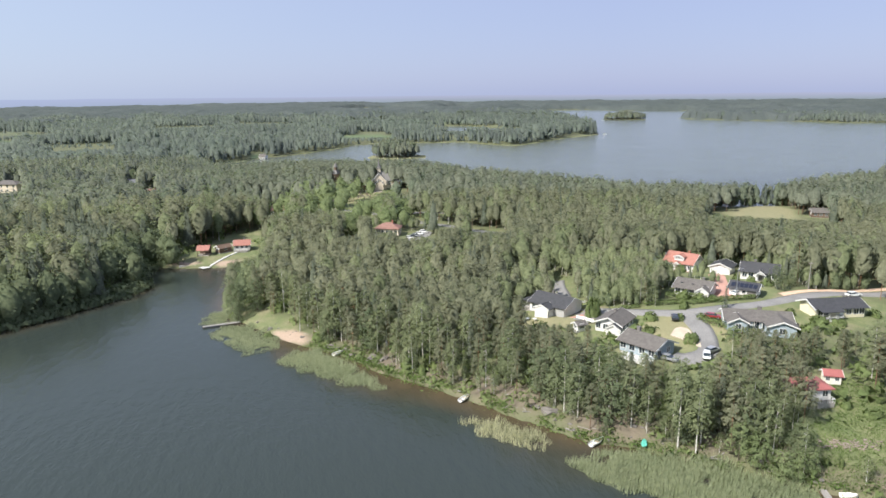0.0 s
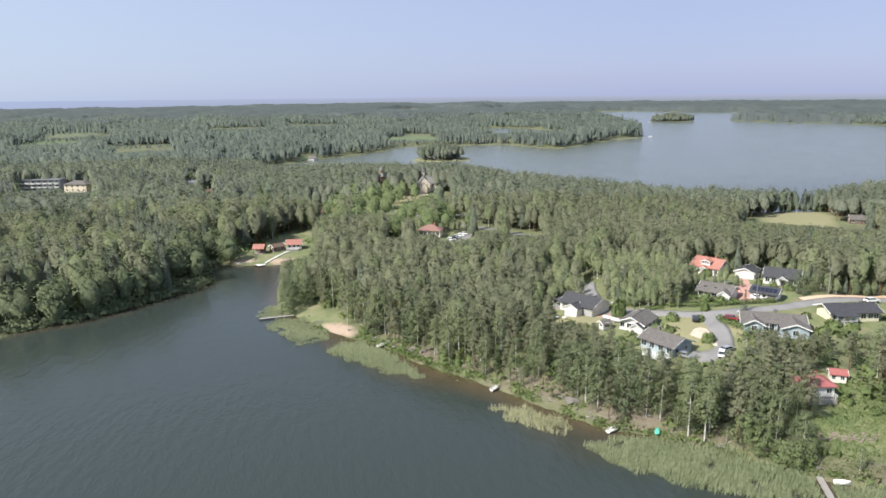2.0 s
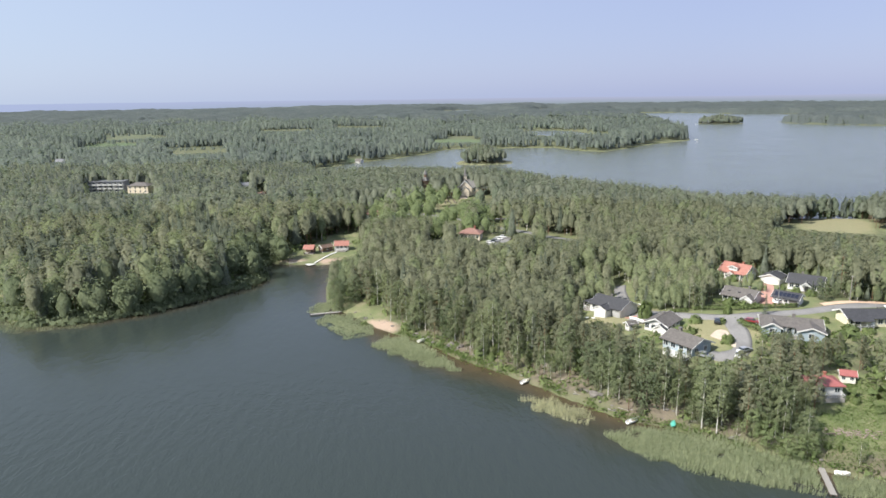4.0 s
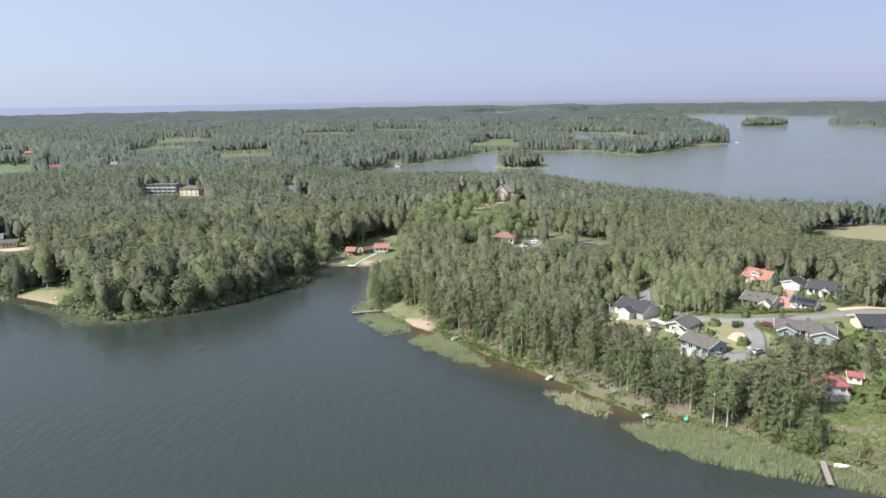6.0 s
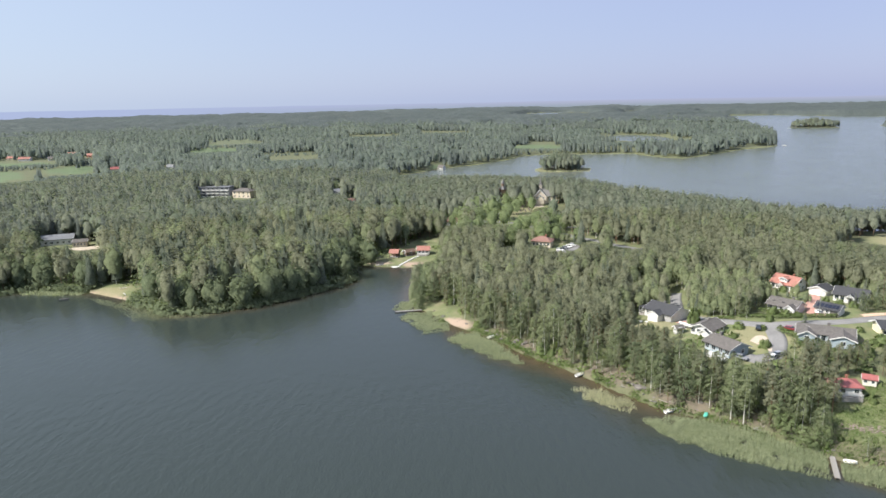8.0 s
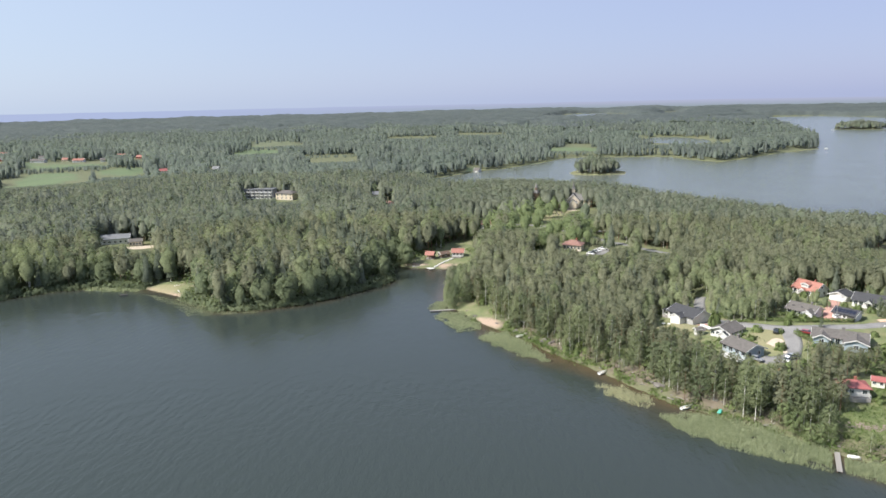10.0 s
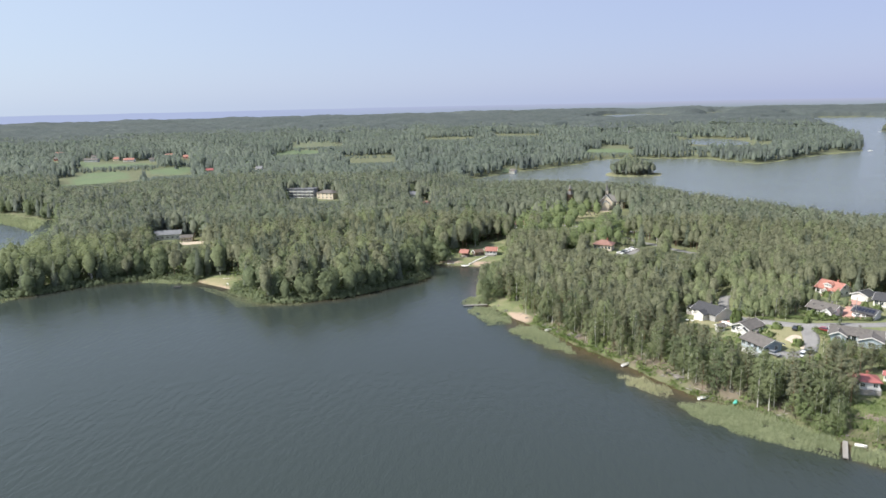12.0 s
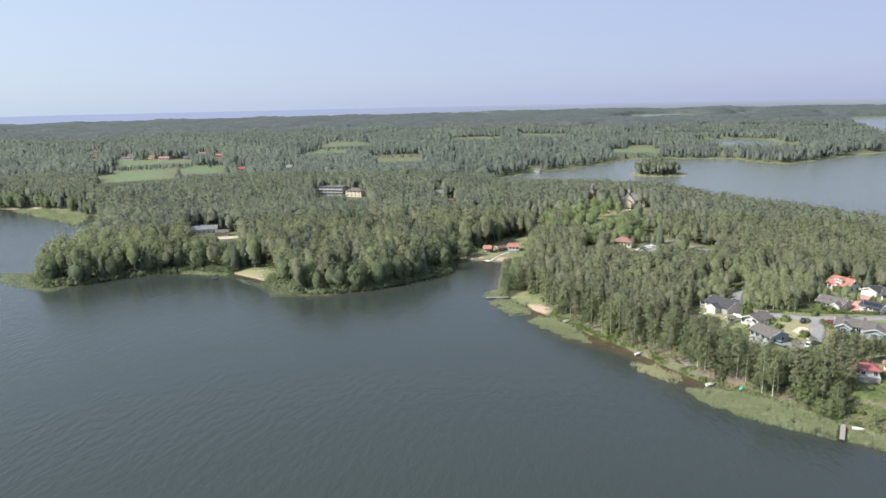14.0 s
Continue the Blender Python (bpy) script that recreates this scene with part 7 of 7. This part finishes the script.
car(99.8, 197.2, 20, P_GREY, "grey car parked beside a white van")
car(127.6, 226.4, 20, P_WHITE, "white car parked on the paved drive", 1.4)
car(88.3, 197.6, -50, P_GREY, "grey car beside the grey-roofed house")
for i, (x, y, t, p) in enumerate([(60.3, 376.5, -30, P_WHITE), (62.2, 379.2, -28, P_BLACK), (64.2, 382.0, -32, P_GREY), (66.4, 384.8, -30, P_WHITE), (69.4, 388.0, -34, P_WHITE)]):
    car(x, y, t, p, "car standing in the car park")


def boat_on_trailer(x, y, turn):
    root = rowing_boat(x, y, ground_at(x, y) + 0.75, turn, "white motor boat standing on a trailer", 5.4)
    tagged(root, category="boat", group="boats in yards")
    part("trailer_frame", box(bmesh.new(), -2.0, -0.5, -0.28, 3.2, 0.5, -0.16), M_METAL, root)
    for s in (-0.75, 0.75):
        part("wheel", tube(bmesh.new(), (-0.6, s - 0.09, -0.44), (-0.6, s + 0.09, -0.44), 0.3, 0.3, 12), M_RUBBER, root)


boat_on_trailer(82.0, 230.6, 120)
boat_on_trailer(88.6, 249.5, -20)

# ---- poles and lamps ----
def pole(x, y, h, label, lamp=False):
    root = sit("street_lamp" if lamp else "utility_pole", x, y, ground_at(x, y), 0, label, "street lamp" if lamp else "pole", "poles by the road")
    part("shaft", tube(bmesh.new(), (0, 0, -0.6), (0, 0, h), 0.13, 0.09, 8), M_METAL if lamp else M_PLANK, root)
    if lamp:
        part("arm", tube(bmesh.new(), (0, 0, h - 0.05), (1.2, 0, h + 0.25), 0.05, 0.04, 6), M_METAL, root)
        part("lamp_head", box(bmesh.new(), 1.0, -0.14, h + 0.18, 1.7, 0.14, h + 0.34, 0.03), M_METAL, root)
    else:
        part("crossarm", box(bmesh.new(), -0.8, -0.06, h - 0.6, 0.8, 0.06, h - 0.46), M_PLANK, root)
    return root


pole(125.0, 223.4, 8.5, "tall pale lamp post beside the village road", True)
for x, y in ((150.0, 224.5), (168.0, 225.0), (186.0, 226.0)):
    pole(x, y, 8.5, "grey wooden utility pole beside the village road")
pole(100.5, 233.0, 7.5, "pale lamp post at the bend of the road", True)

# ---- garden furniture and small things ----
def bench(x, y, turn, label):
    root = sit("bench", x, y, ground_at(x, y), turn, label, "bench")
    part("seat", box(bmesh.new(), -1.6, -0.22, 0.42, 1.6, 0.22, 0.48), M_TRIM, root)
    for s in (-1.3, 1.3):
        part("leg", box(bmesh.new(), s - 0.06, -0.2, -0.1, s + 0.06, 0.2, 0.42), M_TRIM, root)


def patio_table(x, y, turn):
    root = sit("patio_table", x, y, ground_at(x, y) + 0.1, turn, "round white patio table on the terrace", "table")
    part("tabletop", tube(bmesh.new(), (0, 0, 0.70), (0, 0, 0.74), 0.7, 0.7, 16), M_TRIM, root)
    part("pedestal", tube(bmesh.new(), (0, 0, 0), (0, 0, 0.7), 0.06, 0.06, 8), M_TRIM, root)


bench(-157.0, 311.0, -50, "long white bench above the western beach")
bench(-161.0, 318.5, 20, "white bench on the beach meadow")
patio_table(118.0, 203.0, 0)
for x, y, s in ((70.5, 245.5, 0), (72.0, 243.0, 40)):
    patio_table(x, y, s)
simple_house("shed", 78.0, 225.0, 2.6, 2.2, 10, 1.9, 2.5, M_WHITE, M_GREYROOF, "small white shed with grey roof under pines", "shed", 1, across_chimney=False)

# gravestones in rows beside the church
g0 = None
for i in range(9):
    for j in range(7):
        x, y = 30 + i * 3.4 + rnd.normal(0, 0.3), 498 + j * 4.2 + rnd.normal(0, 0.3)
        if g0 is None:
            g0 = part("gravestone", box(bmesh.new(), -0.35, -0.1, -0.2, 0.35, 0.1, 0.85, 0.04), M_STONE)
            ob = g0
        else:
            ob = new("gravestone", g0.data)
        ob.matrix_basis = pose(x, y, ground_at(x, y), 0, 0, rnd.normal(0, 6))
        tagged(ob, "upright grey gravestone in the churchyard grass", "gravestone", "churchyard gravestones")


# motor boats far out on the great lake
def motor_boat(x, y, turn, label):
    root = rowing_boat(x, y, -0.05, turn, label, 7.0)
    tagged(root, category="boat", group="boats on the great lake")
    bm = prism(bmesh.new(), [(-1.0, -0.6, 0.55), (1.2, -0.6, 0.55), (0.6, -0.5, 1.3), (-0.9, -0.5, 1.3)], [(-1.0, 0.6, 0.55), (1.2, 0.6, 0.55), (0.6, 0.5, 1.3), (-0.9, 0.5, 1.3)])
    part("cabin", bm, M_HULL, root, "white boat cabin")
    part("windscreen", box(bmesh.new(), 0.55, -0.42, 0.9, 0.98, 0.42, 1.2), M_GLASS, root)
    return root


motor_boat(579.0, 1214.0, 160, "small white motor boat lying off the far point")
h = motor_boat(855.0, 1922.0, 185, "larger white cabin boat anchored far out")
h.matrix_basis = h.matrix_basis @ Matrix.Diagonal((1.7, 1.7, 1.7, 1))
